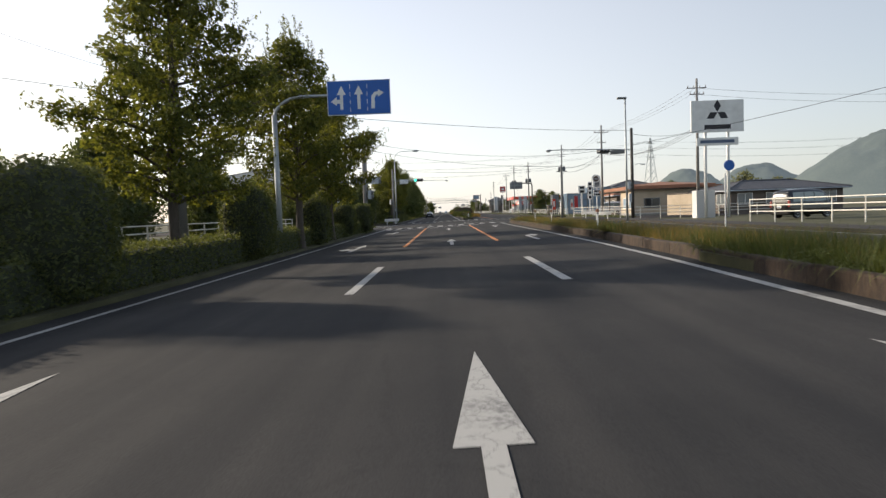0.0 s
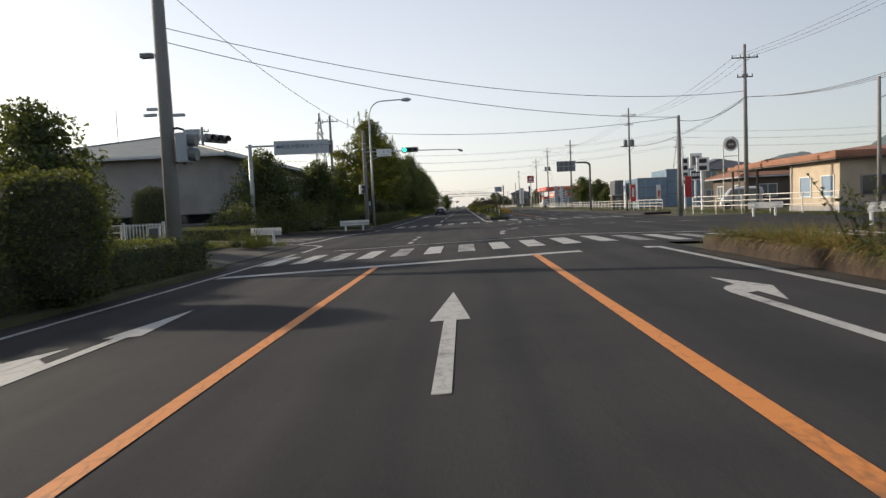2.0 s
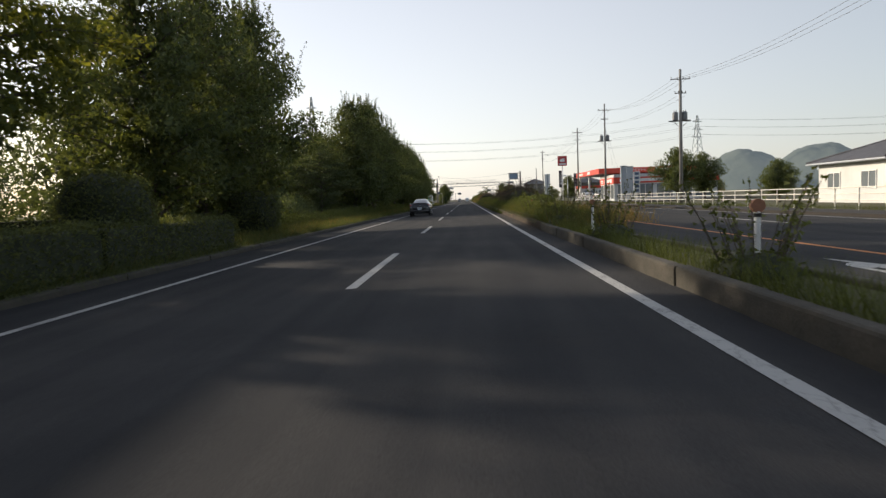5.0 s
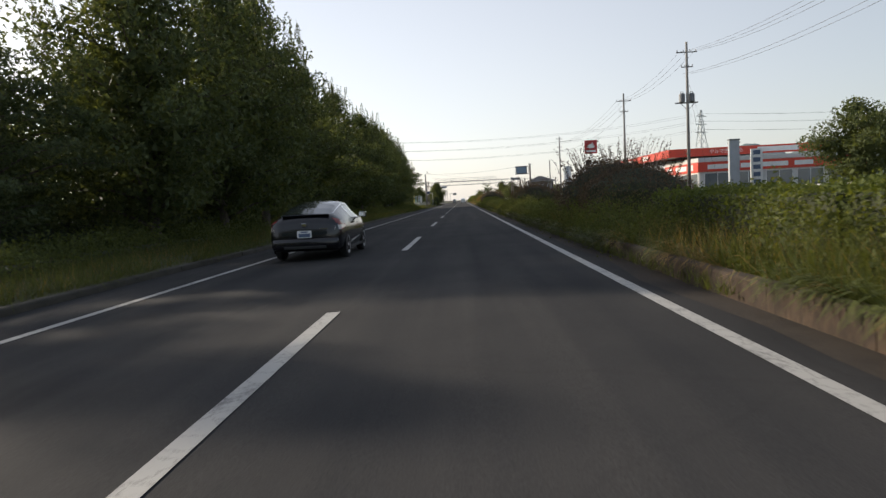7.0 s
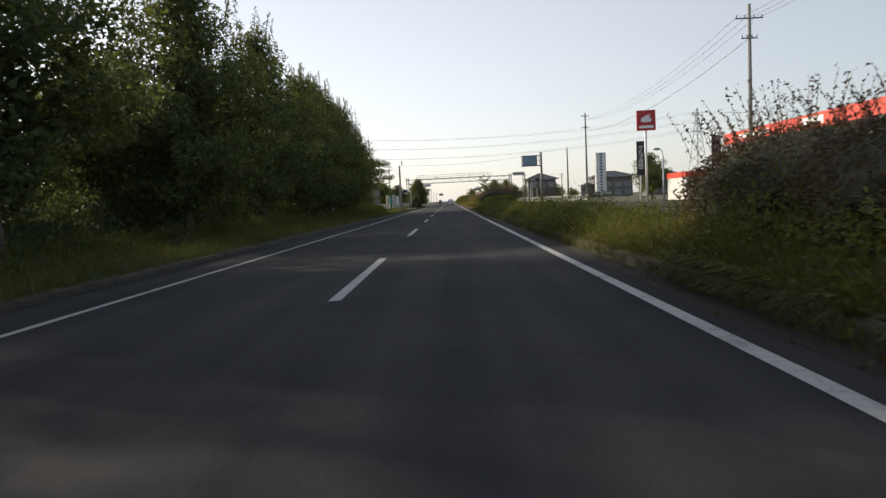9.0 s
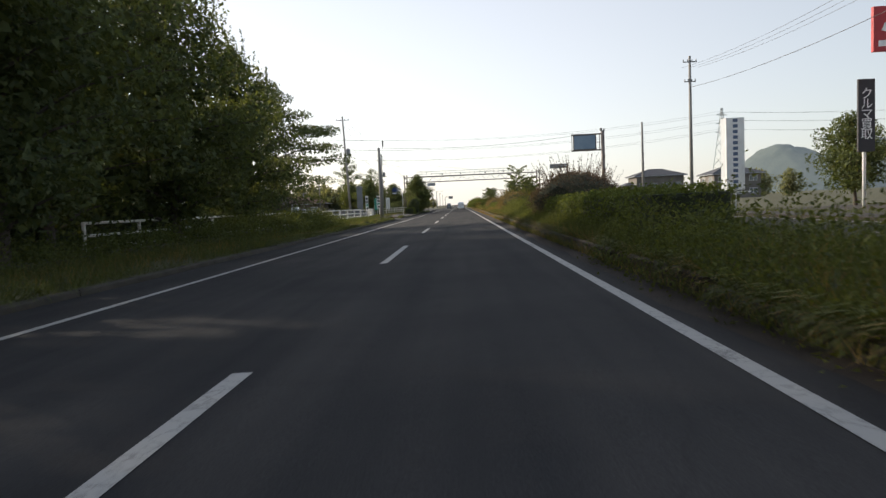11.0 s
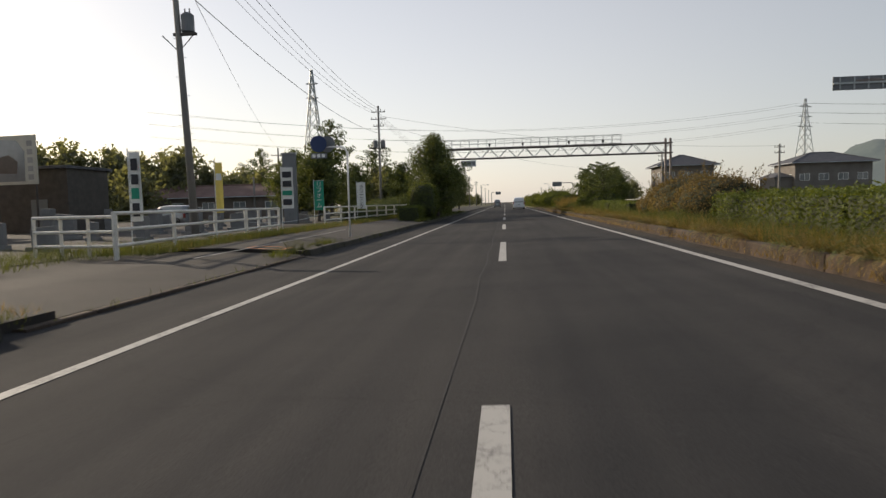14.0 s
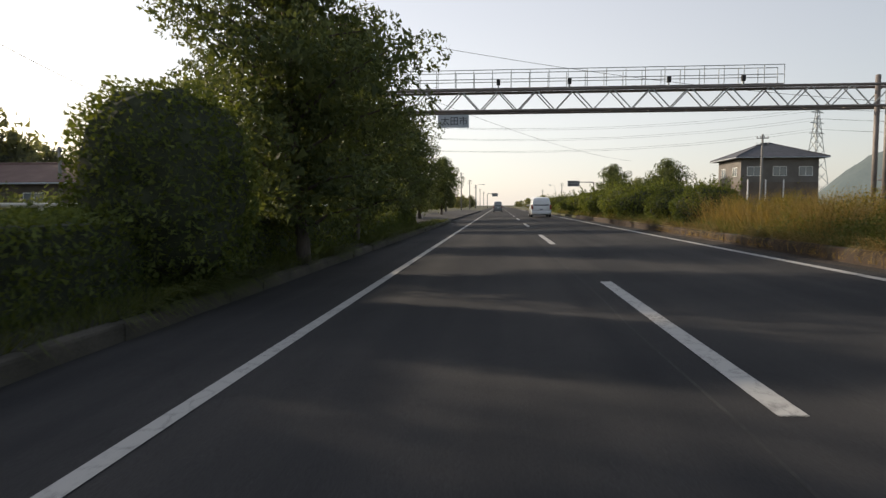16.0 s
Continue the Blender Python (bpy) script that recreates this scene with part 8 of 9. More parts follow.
def dealer():
    top = thing("car_dealer", "white car dealer hall with a red sign band and glass fronts", "shop", (25.0, 78.0, -0.02))
    part("wall", B(0.0, 16.0, 0.0, 10.0, -0.1, 3.75), M_WALL_WHITE, top)
    part("parapet", B(-0.08, 16.08, -0.08, 10.08, 3.75, 4.15, bevel=0.02), M_WALL_WHITE, top)
    band = part("sign_band", B(-0.14, 16.2, -0.14, 10.14, 2.75, 3.7), M_RED_SHOP, top, "red sign band with white bars")
    for y0, y1, z0, z1 in ((0.6, 2.6, 3.22, 3.48), (0.6, 2.6, 2.95, 3.1), (3.6, 6.9, 3.0, 3.5), (7.3, 8.8, 2.95, 3.55)):
        part("letter_bar", B(-0.15, -0.141, 10 - y1, 10 - y0, z0, z1), M_SIGN_WHITE, band)
    for x0, x1 in ((0.8, 3.2), (4.0, 8.6), (9.2, 11.0)):
        part("letter_bar", B(x0, x1, -0.15, -0.141, 3.0, 3.45), M_SIGN_WHITE, band)
    for k in range(4):
        window(top, (-0.005, 1.3 + 2.45 * k, 0.35), 2.2, 2.3, -90, 1, frame=M_WHITE, name="shop_front")
    for k in range(5):
        window(top, (1.8 + 3.0 * k, -0.005, 0.35), 2.6, 2.3, 0, 2, frame=M_WHITE, name="shop_front")
    can = thing("forecourt_canopy", "flat forecourt canopy with a red fascia on steel posts", "canopy", (23.5, 82.4, 0))
    part("soffit", B(0.05, 16.0, 10.3, 21.05, 4.5, 4.62), M_SIGN_PALE, can)
    part("soffit", B(0.05, 1.4, 0.05, 10.3, 4.5, 4.62), M_SIGN_PALE, can)
    fa = bmesh.new()
    box(fa, 0.0, 0.05, 0.0, 21.1, 4.5, 5.35)
    box(fa, 0.05, 16.0, 21.05, 21.1, 4.5, 5.35)
    box(fa, 0.05, 16.0, 0.0, 0.05, 4.5, 5.35)
    f = part("fascia", fa, M_RED_SHOP, can, "bright red fascia with white lettering")
    part("roof_deck", B(0.06, 16.0, 0.06, 21.04, 5.2, 5.26), M_ROOF_PALE, can)
    writing("クルマ売るなら", 0.5, (6.0, -0.008, 4.92), M_SIGN_WHITE, f)
    part("letter_bar", B(9.2, 13.5, -0.008, -0.003, 4.68, 5.18), M_SIGN_WHITE, f)
    part("letter_bar", B(-0.008, -0.003, 7.6, 9.9, 4.68, 5.18), M_SIGN_WHITE, f)
    part("letter_bar", B(-0.008, -0.003, 14.0, 18.4, 4.78, 5.1), M_SIGN_WHITE, f)
    for x, y in ((0.6, 11.2), (0.6, 20.2), (7.5, 12.0), (7.5, 20.2), (14.5, 20.2)):
        part("post", B(x - 0.15, x + 0.15, y - 0.15, y + 0.15, -0.1, 4.5), M_WHITE, can)
    for x, y in ((4.0, 16.0), (10.0, 16.0)):
        part("lamp_box", B(x - 0.5, x + 0.5, y - 0.12, y + 0.12, 4.42, 4.5), M_SIGN_WHITE, can)
    low = thing("low_shop_wing", "low white shop wing with a red fascia behind the forecourt", "shop", (33.0, 124.0, 0))
    part("wall", B(-5, 5, 0, 6, -0.1, 2.6), M_WALL_WHITE, low)
    part("fascia", B(-5.1, 5.1, -0.1, 6.1, 2.6, 3.2), M_RED_SHOP, low)
    for x in (-3.2, 0.0, 3.2):
        window(low, (x, -0.005, 0.5), 2.2, 1.7, 0, 2)


dealer()


def slab_sign(x, y, w, h, mat, label):
    top = thing("sign_slab", label, "sign", (x, y, 0), group="sign slabs")
    part("slab", B(-w / 2, w / 2, -0.15, 0.15, -0.2, h, bevel=0.02), mat, top)
    part("cap", B(-w / 2 - 0.05, w / 2 + 0.05, -0.2, 0.2, h, h + 0.12, bevel=0.02), M_CARGREY, top)


slab_sign(25.9, 72.0, 0.9, 5.0, M_SIGN_PALE, "upright grey sign slab seen from its back")
slab_sign(23.8, 67.0, 0.8, 4.9, M_SIGN_PALE, "narrow upright grey sign slab by the fence")
slab_sign(-14.3, 194.5, 0.9, 4.7, M_SIGN_BACK, "dark grey upright monolith slab with a cap")


# ---------------------------------------------------------------- banners
def banner(x, y, z0, z1, w, cloth, label, marks, rz=0):
    """A cloth banner on a thin pole with an upper arm; marks are (z, height, width, material)."""
    g = ground_z(x, y)
    top = thing("banner", label, "banner", (x, y, g), rz, group="cloth banners")
    part("pole", T([(-w / 2 - 0.02, 0, -0.1), (-w / 2 - 0.02, 0, z1 + 0.1)], 0.014, 6), M_WHITE, top)
    part("arm", T([(-w / 2 - 0.02, 0, z1 + 0.02), (w / 2, 0, z1 + 0.02)], 0.009, 6), M_WHITE, top)
    bm = bmesh.new()
    n, m = 6, 12
    rows = []
    for j in range(m + 1):
        z = z0 + (z1 - z0) * j / m
        rows.append([(-w / 2 + w * i / n, 0.03 * math.sin(i * 1.1 + j * 0.35) * (1 - j / m) * i / n, z) for i in range(n + 1)])
    f = [[bm.verts.new(p) for p in r] for r in rows]
    b = [[bm.verts.new((p[0], p[1] + 0.004, p[2])) for p in r] for r in rows]
    for j in range(m):
        for i in range(n):
            bm.faces.new((f[j][i], f[j][i + 1], f[j + 1][i + 1], f[j + 1][i]))
            bm.faces.new((b[j][i], b[j + 1][i], b[j + 1][i + 1], b[j][i + 1]))
    cl = part("cloth", bm, cloth, top)
    for zc, hh, ww, mat in marks:
        if isinstance(ww, str):
            writing(ww, hh, (0.02, -0.045, zc), mat, cl, vertical=True)
        else:
            part("printed_block", B(-ww / 2, ww / 2, -0.044, -0.04, zc - hh / 2, zc + hh / 2), mat, cl)
    return top


banner(19.2, -18.7, 1.0, 2.7, 0.5, M_RED_SHOP, "pale red cloth banner on a pole by the fence", [(1.9, 0.9, 0.2, M_WHITE_CLOTH)])
banner(19.9, -32.7, 1.2, 2.85, 0.5, M_DEEP_RED, "deep red cloth banner beside the shop", [])
banner(22.6, -16.0, 0.9, 2.6, 0.4, M_WHITE_CLOTH, "pale pink and white cloth banner by the fence", [(1.7, 0.7, 0.2, M_RED_SHOP)])
banner(-10.4, 175.2, 1.03, 2.87, 0.26, M_YELLOW_CLOTH, "faded yellow cloth banner on a thin pole at the railing", [(2.35, 0.25, 0.2, M_WHITE_CLOTH)], 12)
banner(-9.37, 168.1, 0.9, 2.68, 0.29, M_WHITE_CLOTH, "thin white cloth banner with black blocks", [(2.36, 0.3, 0.17, M_INK), (1.98, 0.26, 0.18, M_INK), (1.62, 0.28, 0.2, M_GREEN_CLOTH), (1.2, 0.34, 0.18, M_INK)], 6)
banner(-9.41, 179.8, 1.12, 2.9, 0.52, M_WHITE_CLOTH, "white cloth banner with black lettering blocks", [(2.6, 0.26, 0.4, M_INK), (2.2, 0.26, 0.4, M_INK), (1.8, 0.2, 0.44, M_GREEN_CLOTH), (1.4, 0.26, 0.4, M_INK)])
banner(-11.15, 190.45, 0.95, 2.72, 0.6, M_GREEN_CLOTH, "green cloth banner with white lettering", [(1.85, 0.38, "リフォーム", M_WHITE_CLOTH)])
banner(-10.1, 197.3, 0.95, 2.8, 0.6, M_WHITE_CLOTH, "white cloth banner with dark upright lettering", [(1.78, 0.33, "クリーニング", M_INK)])


# ---------------------------------------------------------------- vehicles
def ring_at(st, n_top=4):
    """Half section of a car body, from the sill up over the roof."""
    y, hw, zb, zt, zr, hr = st
    pts = [(0.0, zb), (hw * 0.86, zb), (hw * 0.97, zb + (zt - zb) * 0.12), (hw, zb + (zt - zb) * 0.42), (hw * 0.985, zb + (zt - zb) * 0.72), (hw * 0.94, zt)]
    pts.append((hr + (hw * 0.94 - hr) * 0.12, zt + (zr - zt) * 0.86))
    pts.append((hr * 0.88, zt + (zr - zt) * 0.97))
    pts.append((hr * 0.5, zr + 0.012))
    pts.append((0.0, zr + 0.02))
    return [Vector((x, y, z)) for x, z in pts]


def finer(stations, k=3):
    """Stations eased in between by a smooth curve."""
    st = np.array(stations, float)
    out = []
    for i in range(len(st) - 1):
        p0, p1, p2, p3 = st[max(i - 1, 0)], st[i], st[i + 1], st[min(i + 2, len(st) - 1)]
        for j in range(k):
            t = j / k
            v = 0.5 * (2 * p1 + (p2 - p0) * t + (2 * p0 - 5 * p1 + 4 * p2 - p3) * t * t + (3 * p1 - p0 - 3 * p2 + p3) * t ** 3)
            v[0] = p1[0] + (p2[0] - p1[0]) * t
            out.append(v)
    out.append(st[-1])
    return out


def car_body(stations):
    bm = bmesh.new()
    rings = []
    for st in finer(stations):
        half = ring_at(st)
        full = [p for p in half] + [Vector((-p.x, p.y, p.z)) for p in half[-2:0:-1]]
        rings.append([bm.verts.new(p) for p in full])
    n = len(rings[0])
    for a, b in zip(rings, rings[1:]):
        for k in range(n):
            bm.faces.new((a[k], b[k], b[(k + 1) % n], a[(k + 1) % n]))
    bm.faces.new(rings[0])
    bm.faces.new(rings[-1][::-1])
    return bm


def interp_station(stations, y):
    st = np.array(finer(stations), float)
    return [y] + [float(np.interp(y, st[:, 0], st[:, k])) for k in range(1, 6)]


def side_patch(stations, outline, off, side):
    """A flat-shaped piece laid on the flank: outline of (y, f), f from 0 at the belt to 1 at the roof edge, below the belt when negative."""
    bm = bmesh.new()

    def at(y, f):
        r = ring_at(interp_station(stations, y))
        if f >= 0:
            p = r[5].lerp(r[6], f)
        else:
            p = r[5].lerp(r[3], -f) if f > -1 else r[3].lerp(r[2], -f - 1)
        return Vector((side * (p.x + off), p.y, p.z))
    lo, hi = outline
    n = 10
    rows = []
    for k in range(n + 1):
        t = k / n
        a = (lo[0][0] + (lo[1][0] - lo[0][0]) * t, lo[0][1] + (lo[1][1] - lo[0][1]) * t)
        b = (hi[0][0] + (hi[1][0] - hi[0][0]) * t, hi[0][1] + (hi[1][1] - hi[0][1]) * t)
        rows.append([bm.verts.new(at(a[0] + (b[0] - a[0]) * s / 4, a[1] + (b[1] - a[1]) * s / 4)) for s in range(5)])
    for a, b in zip(rows, rows[1:]):
        for s in range(4):
            q = (a[s], b[s], b[s + 1], a[s + 1])
            bm.faces.new(q if side > 0 else q[::-1])
    return bm


def flank_patch(stations, lo, hi, off, side):
    """A piece laid on the flank between two lines given by y and height."""
    bm = bmesh.new()
    rows = []

    def at(y, z):
        r = ring_at(interp_station(stations, y))[1:8]
        return Vector((side * (float(np.interp(z, [p.z for p in r], [p.x for p in r])) + off), y, z))
    for k in range(9):
        t = k / 8
        a = (lo[0][0] + (lo[1][0] - lo[0][0]) * t, lo[0][1] + (lo[1][1] - lo[0][1]) * t)
        b = (hi[0][0] + (hi[1][0] - hi[0][0]) * t, hi[0][1] + (hi[1][1] - hi[0][1]) * t)
        rows.append([bm.verts.new(at(a[0] + (b[0] - a[0]) * s / 4, a[1] + (b[1] - a[1]) * s / 4)) for s in range(5)])
    for a, b in zip(rows, rows[1:]):
        for s in range(4):
            q = (a[s], b[s], b[s + 1], a[s + 1])
            bm.faces.new(q if side > 0 else q[::-1])
    return bm


def top_patch(stations, y0, y1, f0, f1, off):
    """A pane laid over the body from y0 to y1, as wide as the share f of the roof."""
    bm = bmesh.new()
    rows = []
    for k in range(9):
        t = k / 8
        y = y0 + (y1 - y0) * t
        r = ring_at(interp_station(stations, y))
        f = f0 + (f1 - f0) * t
        prof = [r[9], r[8], r[7], r[6].lerp(r[5], 0.15)]
        line_ = []
        for s in range(-6, 7):
            q = abs(s) / 6 * 3 * f
            i = min(int(q), 2)
            p = prof[i].lerp(prof[i + 1], q - i)
            line_.append(bm.verts.new((p.x * (1 if s >= 0 else -1), y, p.z + off)))
        rows.append(line_)
    for a, b in zip(rows, rows[1:]):
        for s in range(12):
            bm.faces.new((a[s], a[s + 1], b[s + 1], b[s]))
    return bm


def wheel(parent, x, y, r, side, w=0.20):
    hub = Matrix.Translation((x, y, r)) @ Matrix.Rotation(radians(90 if side > 0 else -90), 4, "Y")
    bm = bmesh.new()
    prof = [(r * 0.66, w / 2 - 0.005), (r * 0.72, w / 2), (r * 0.92, w / 2 - 0.008), (r, w / 2 - 0.04), (r, -w / 2 + 0.04), (r * 0.92, -w / 2), (r * 0.6, -w / 2)]
    n = 28
    rr_ = [[bm.verts.new((q * math.cos(2 * math.pi * k / n), q * math.sin(2 * math.pi * k / n), z)) for k in range(n)] for q, z in prof]
    for a, b in zip(rr_, rr_[1:]):
        for k in range(n):
            bm.faces.new((a[k], b[k], b[(k + 1) % n], a[(k + 1) % n]))
    wh = part("wheel", bm, M_TYRE, parent, "black tyre on an alloy rim", smooth=True)
    wh.matrix_basis = hub
    rim = bmesh.new()
    for r0, r1, z0, z1 in ((0.60, 0.70, w / 2 - 0.004, w / 2 + 0.002),):
        a = [[rim.verts.new((r * q * math.cos(2 * math.pi * k / n), r * q * math.sin(2 * math.pi * k / n), z)) for k in range(n)] for q, z in ((r0, z0 - 0.05), (r0, z0), (r1, z1))]
        for u, v in zip(a, a[1:]):
            for k in range(n):
                rim.faces.new((u[k], u[(k + 1) % n], v[(k + 1) % n], v[k]))
    for k in range(5):
        m = Matrix.Rotation(2 * math.pi * k / 5, 4, "Z")
        for d in (-0.11, 0.11):
            pts = [(0.05, d * 0.25), (0.13, d * 0.2), (0.64, d + 0.05), (0.64, d - 0.05)]
            v0 = [rim.verts.new(m @ Vector((r * a, r * b, w / 2 - 0.004))) for a, b in pts]
            rim.faces.new(v0)
    hubcap = [rim.verts.new((r * 0.15 * math.cos(2 * math.pi * k / 12), r * 0.15 * math.sin(2 * math.pi * k / 12), w / 2 - 0.001)) for k in range(12)]
    rim.faces.new(hubcap)
    part("rim", rim, M_RIM, wh)
    back = bmesh.new()
    back.faces.new([back.verts.new((r * 0.62 * math.cos(2 * math.pi * k / 20), r * 0.62 * math.sin(2 * math.pi * k / 20), w / 2 - 0.055)) for k in range(20)])
    part("brake_disc", back, M_BLACK, wh)


def arch_piece(hw, y, r, side):
    bm = bmesh.new()
    n = 16
    pts = [(y + r * math.cos(math.pi * k / n), max(0.16, r * 0.86 + r * math.sin(math.pi * k / n) * 0.98)) for k in range(n + 1)]
    pts = [(y + r * 1.0, 0.17)] + pts + [(y - r * 1.0, 0.17)]
    vs = [bm.verts.new((side * hw, a, b)) for a, b in pts]
    bm.faces.new(vs if side > 0 else vs[::-1])
    return bm


def mirror_of(parent, x, y, z, side, mat):
    m = part("door_mirror", B(side * x if side > 0 else -x - 0.2, x + 0.2 if side > 0 else -x, y - 0.05, y + 0.09, z - 0.02, z + 0.13, bevel=0.03), mat, parent)
    part("mirror_glass", B(*( (x + 0.02, x + 0.18) if side > 0 else (-x - 0.18, -x - 0.02)), y - 0.056, y - 0.051, z, z + 0.11), M_CHROME, m)


def coupe(x, y):
    st = [(0, .70, .36, .66, .70, .58), (.06, .80, .26, .84, .92, .60), (.22, .85, .22, .92, 1.06, .58), (.7, .87, .20, .95, 1.19, .56), (1.4, .87, .2, .93, 1.34, .54), (1.95, .87, .2, .92, 1.385, .53), (2.35, .87, .2, .92, 1.35, .53), (2.75, .87, .2, .92, 1.17, .58), (3.05, .87, .2, .92, .99, .66), (3.4, .86, .2, .86, .90, .68), (3.8, .82, .22, .74, .78, .62), (4.0, .72, .28, .62, .66, .5), (4.08, .6, .36, .52, .54, .42)]
    top = thing("coupe_car", "black two-door hatchback coupe with red and clear tail lamps", "car", (x, y, ground_z(x, y) + 0.01))
    body = part("body", car_body(st), M_CARBLACK, top, smooth=True)
    part("rear_window", top_patch(st, 0.24, 1.15, 0.86, 0.86, 0.008), M_GLASS, top, smooth=True)
    part("windscreen", top_patch(st, 2.3, 3.0, 0.86, 0.9, 0.008), M_GLASS, top, smooth=True)
    part("tail_glass", B(-0.52, 0.52, -0.004, 0.03, 0.60, 0.68), M_GLASS, top)
    part("spoiler", B(-0.56, 0.56, 0.12, 0.25, 1.055, 1.08, bevel=0.010), M_CARBLACK, top)
    for s in (1, -1):
        part("side_window", side_patch(st, (((1.72, 0.06), (2.84, 0.03)), ((1.50, 0.90), (2.36, 0.92))), 0.006, s), M_SIDEGLASS, top, smooth=True)
        part("pillar_trim", side_patch(st, (((1.66, 0.04), (1.71, 0.04)), ((1.44, 0.92), (1.49, 0.92))), 0.009, s), M_CHROME, top)
        part("window_trim", side_patch(st, (((1.7, -0.02), (2.85, -0.03)), ((1.7, 0.03), (2.85, 0.02))), 0.008, s), M_BLACK, top)
        part("roof_rail", side_patch(st, (((0.4, 0.98), (2.3, 0.95)), ((0.4, 1.0), (2.3, 1.0))), 0.009, s), M_CHROME, top)
        lamp = part("tail_lamp", flank_patch(st, ((0.045, 0.815), (0.44, 0.815)), ((0.15, 0.985), (0.17, 0.98)), 0.010, s), M_RED_LAMP, top, "red tail lamp")
        part("clear_lens", flank_patch(st, ((0.02, 0.70), (0.66, 0.765)), ((0.045, 0.812), (0.46, 0.812)), 0.012, s), M_CLEAR_LAMP, lamp)
        part("headlamp", side_patch(st, (((3.45, -0.3), (3.95, -0.5)), ((3.3, 0.1), (3.8, 0.2))), 0.008, s), M_CLEAR_LAMP, top)
        part("door_line", side_patch(st, (((1.56, -1.7), (1.575, -1.7)), ((1.56, 0.0), (1.575, 0.0))), 0.005, s), M_BLACK, top)
        part("door_handle", B(s * 0.84 - 0.02, s * 0.84 + 0.04 if s > 0 else s * 0.84 + 0.02, 1.62, 1.82, 0.80, 0.85, bevel=0.012) if s > 0 else B(-0.88, -0.82, 1.62, 1.82, 0.80, 0.85, bevel=0.012), M_CARBLACK, top)
        part("silver_side_strip", flank_patch(st, ((1.2, 0.335), (2.5, 0.44)), ((1.36, 0.405), (2.5, 0.455)), 0.011, s), M_RIM, top, "silver strip low on the flank")
        part("side_skirt", B(*((0.80, 0.875) if s > 0 else (-0.875, -0.80)), 1.15, 2.88, 0.19, 0.26, bevel=0.03), M_BLACK, top)
        mirror_of(top, 0.86, 2.62, 0.94, s, M_CARBLACK)
        for yy in (0.80, 3.235):
            part("wheel_arch", arch_piece(0.868, yy, 0.34, s), M_CARBLACK, top)
            wheel(top, s * 0.775, yy, 0.315, s, 0.19)
    part("rear_bumper", B(-0.79, 0.79, -0.04, 0.24, 0.27, 0.54, bevel=0.095), M_CARBLACK, top, smooth=True)
    part("bumper_grille", B(-0.5, 0.5, -0.045, 0.05, 0.29, 0.36, bevel=0.02), M_BLACK, top)
    np_ = part("number_plate", B(-0.165, 0.165, -0.025, 0.0, 0.545, 0.71, bevel=0.004), M_SIGN_WHITE, top, "white number plate with dark bars")
    part("letter_bar", B(-0.13, 0.13, -0.030, -0.026, 0.565, 0.645), M_BARS, np_)
    part("letter_bar", B(-0.08, 0.08, -0.030, -0.026, 0.665, 0.695), M_BARS, np_)
    part("emblem", B(-0.055, 0.055, -0.01, 0.012, 0.80, 0.88, bevel=0.01), M_CHROME, top)
    part("badge", B(0.35, 0.55, -0.008, 0.02, 0.735, 0.75), M_CHROME, top)
    part("antenna_fin", plate([(0, 0), (0.12, 0), (0.02, 0.07)], (0.0, 0.0, 0.0), 0.02), M_CARBLACK, top).matrix_basis = Matrix.Translation((0, 1.3, 1.33)) @ Matrix.Rotation(radians(90), 4, "Z")
    return top


coupe(-2.15, 28.5)


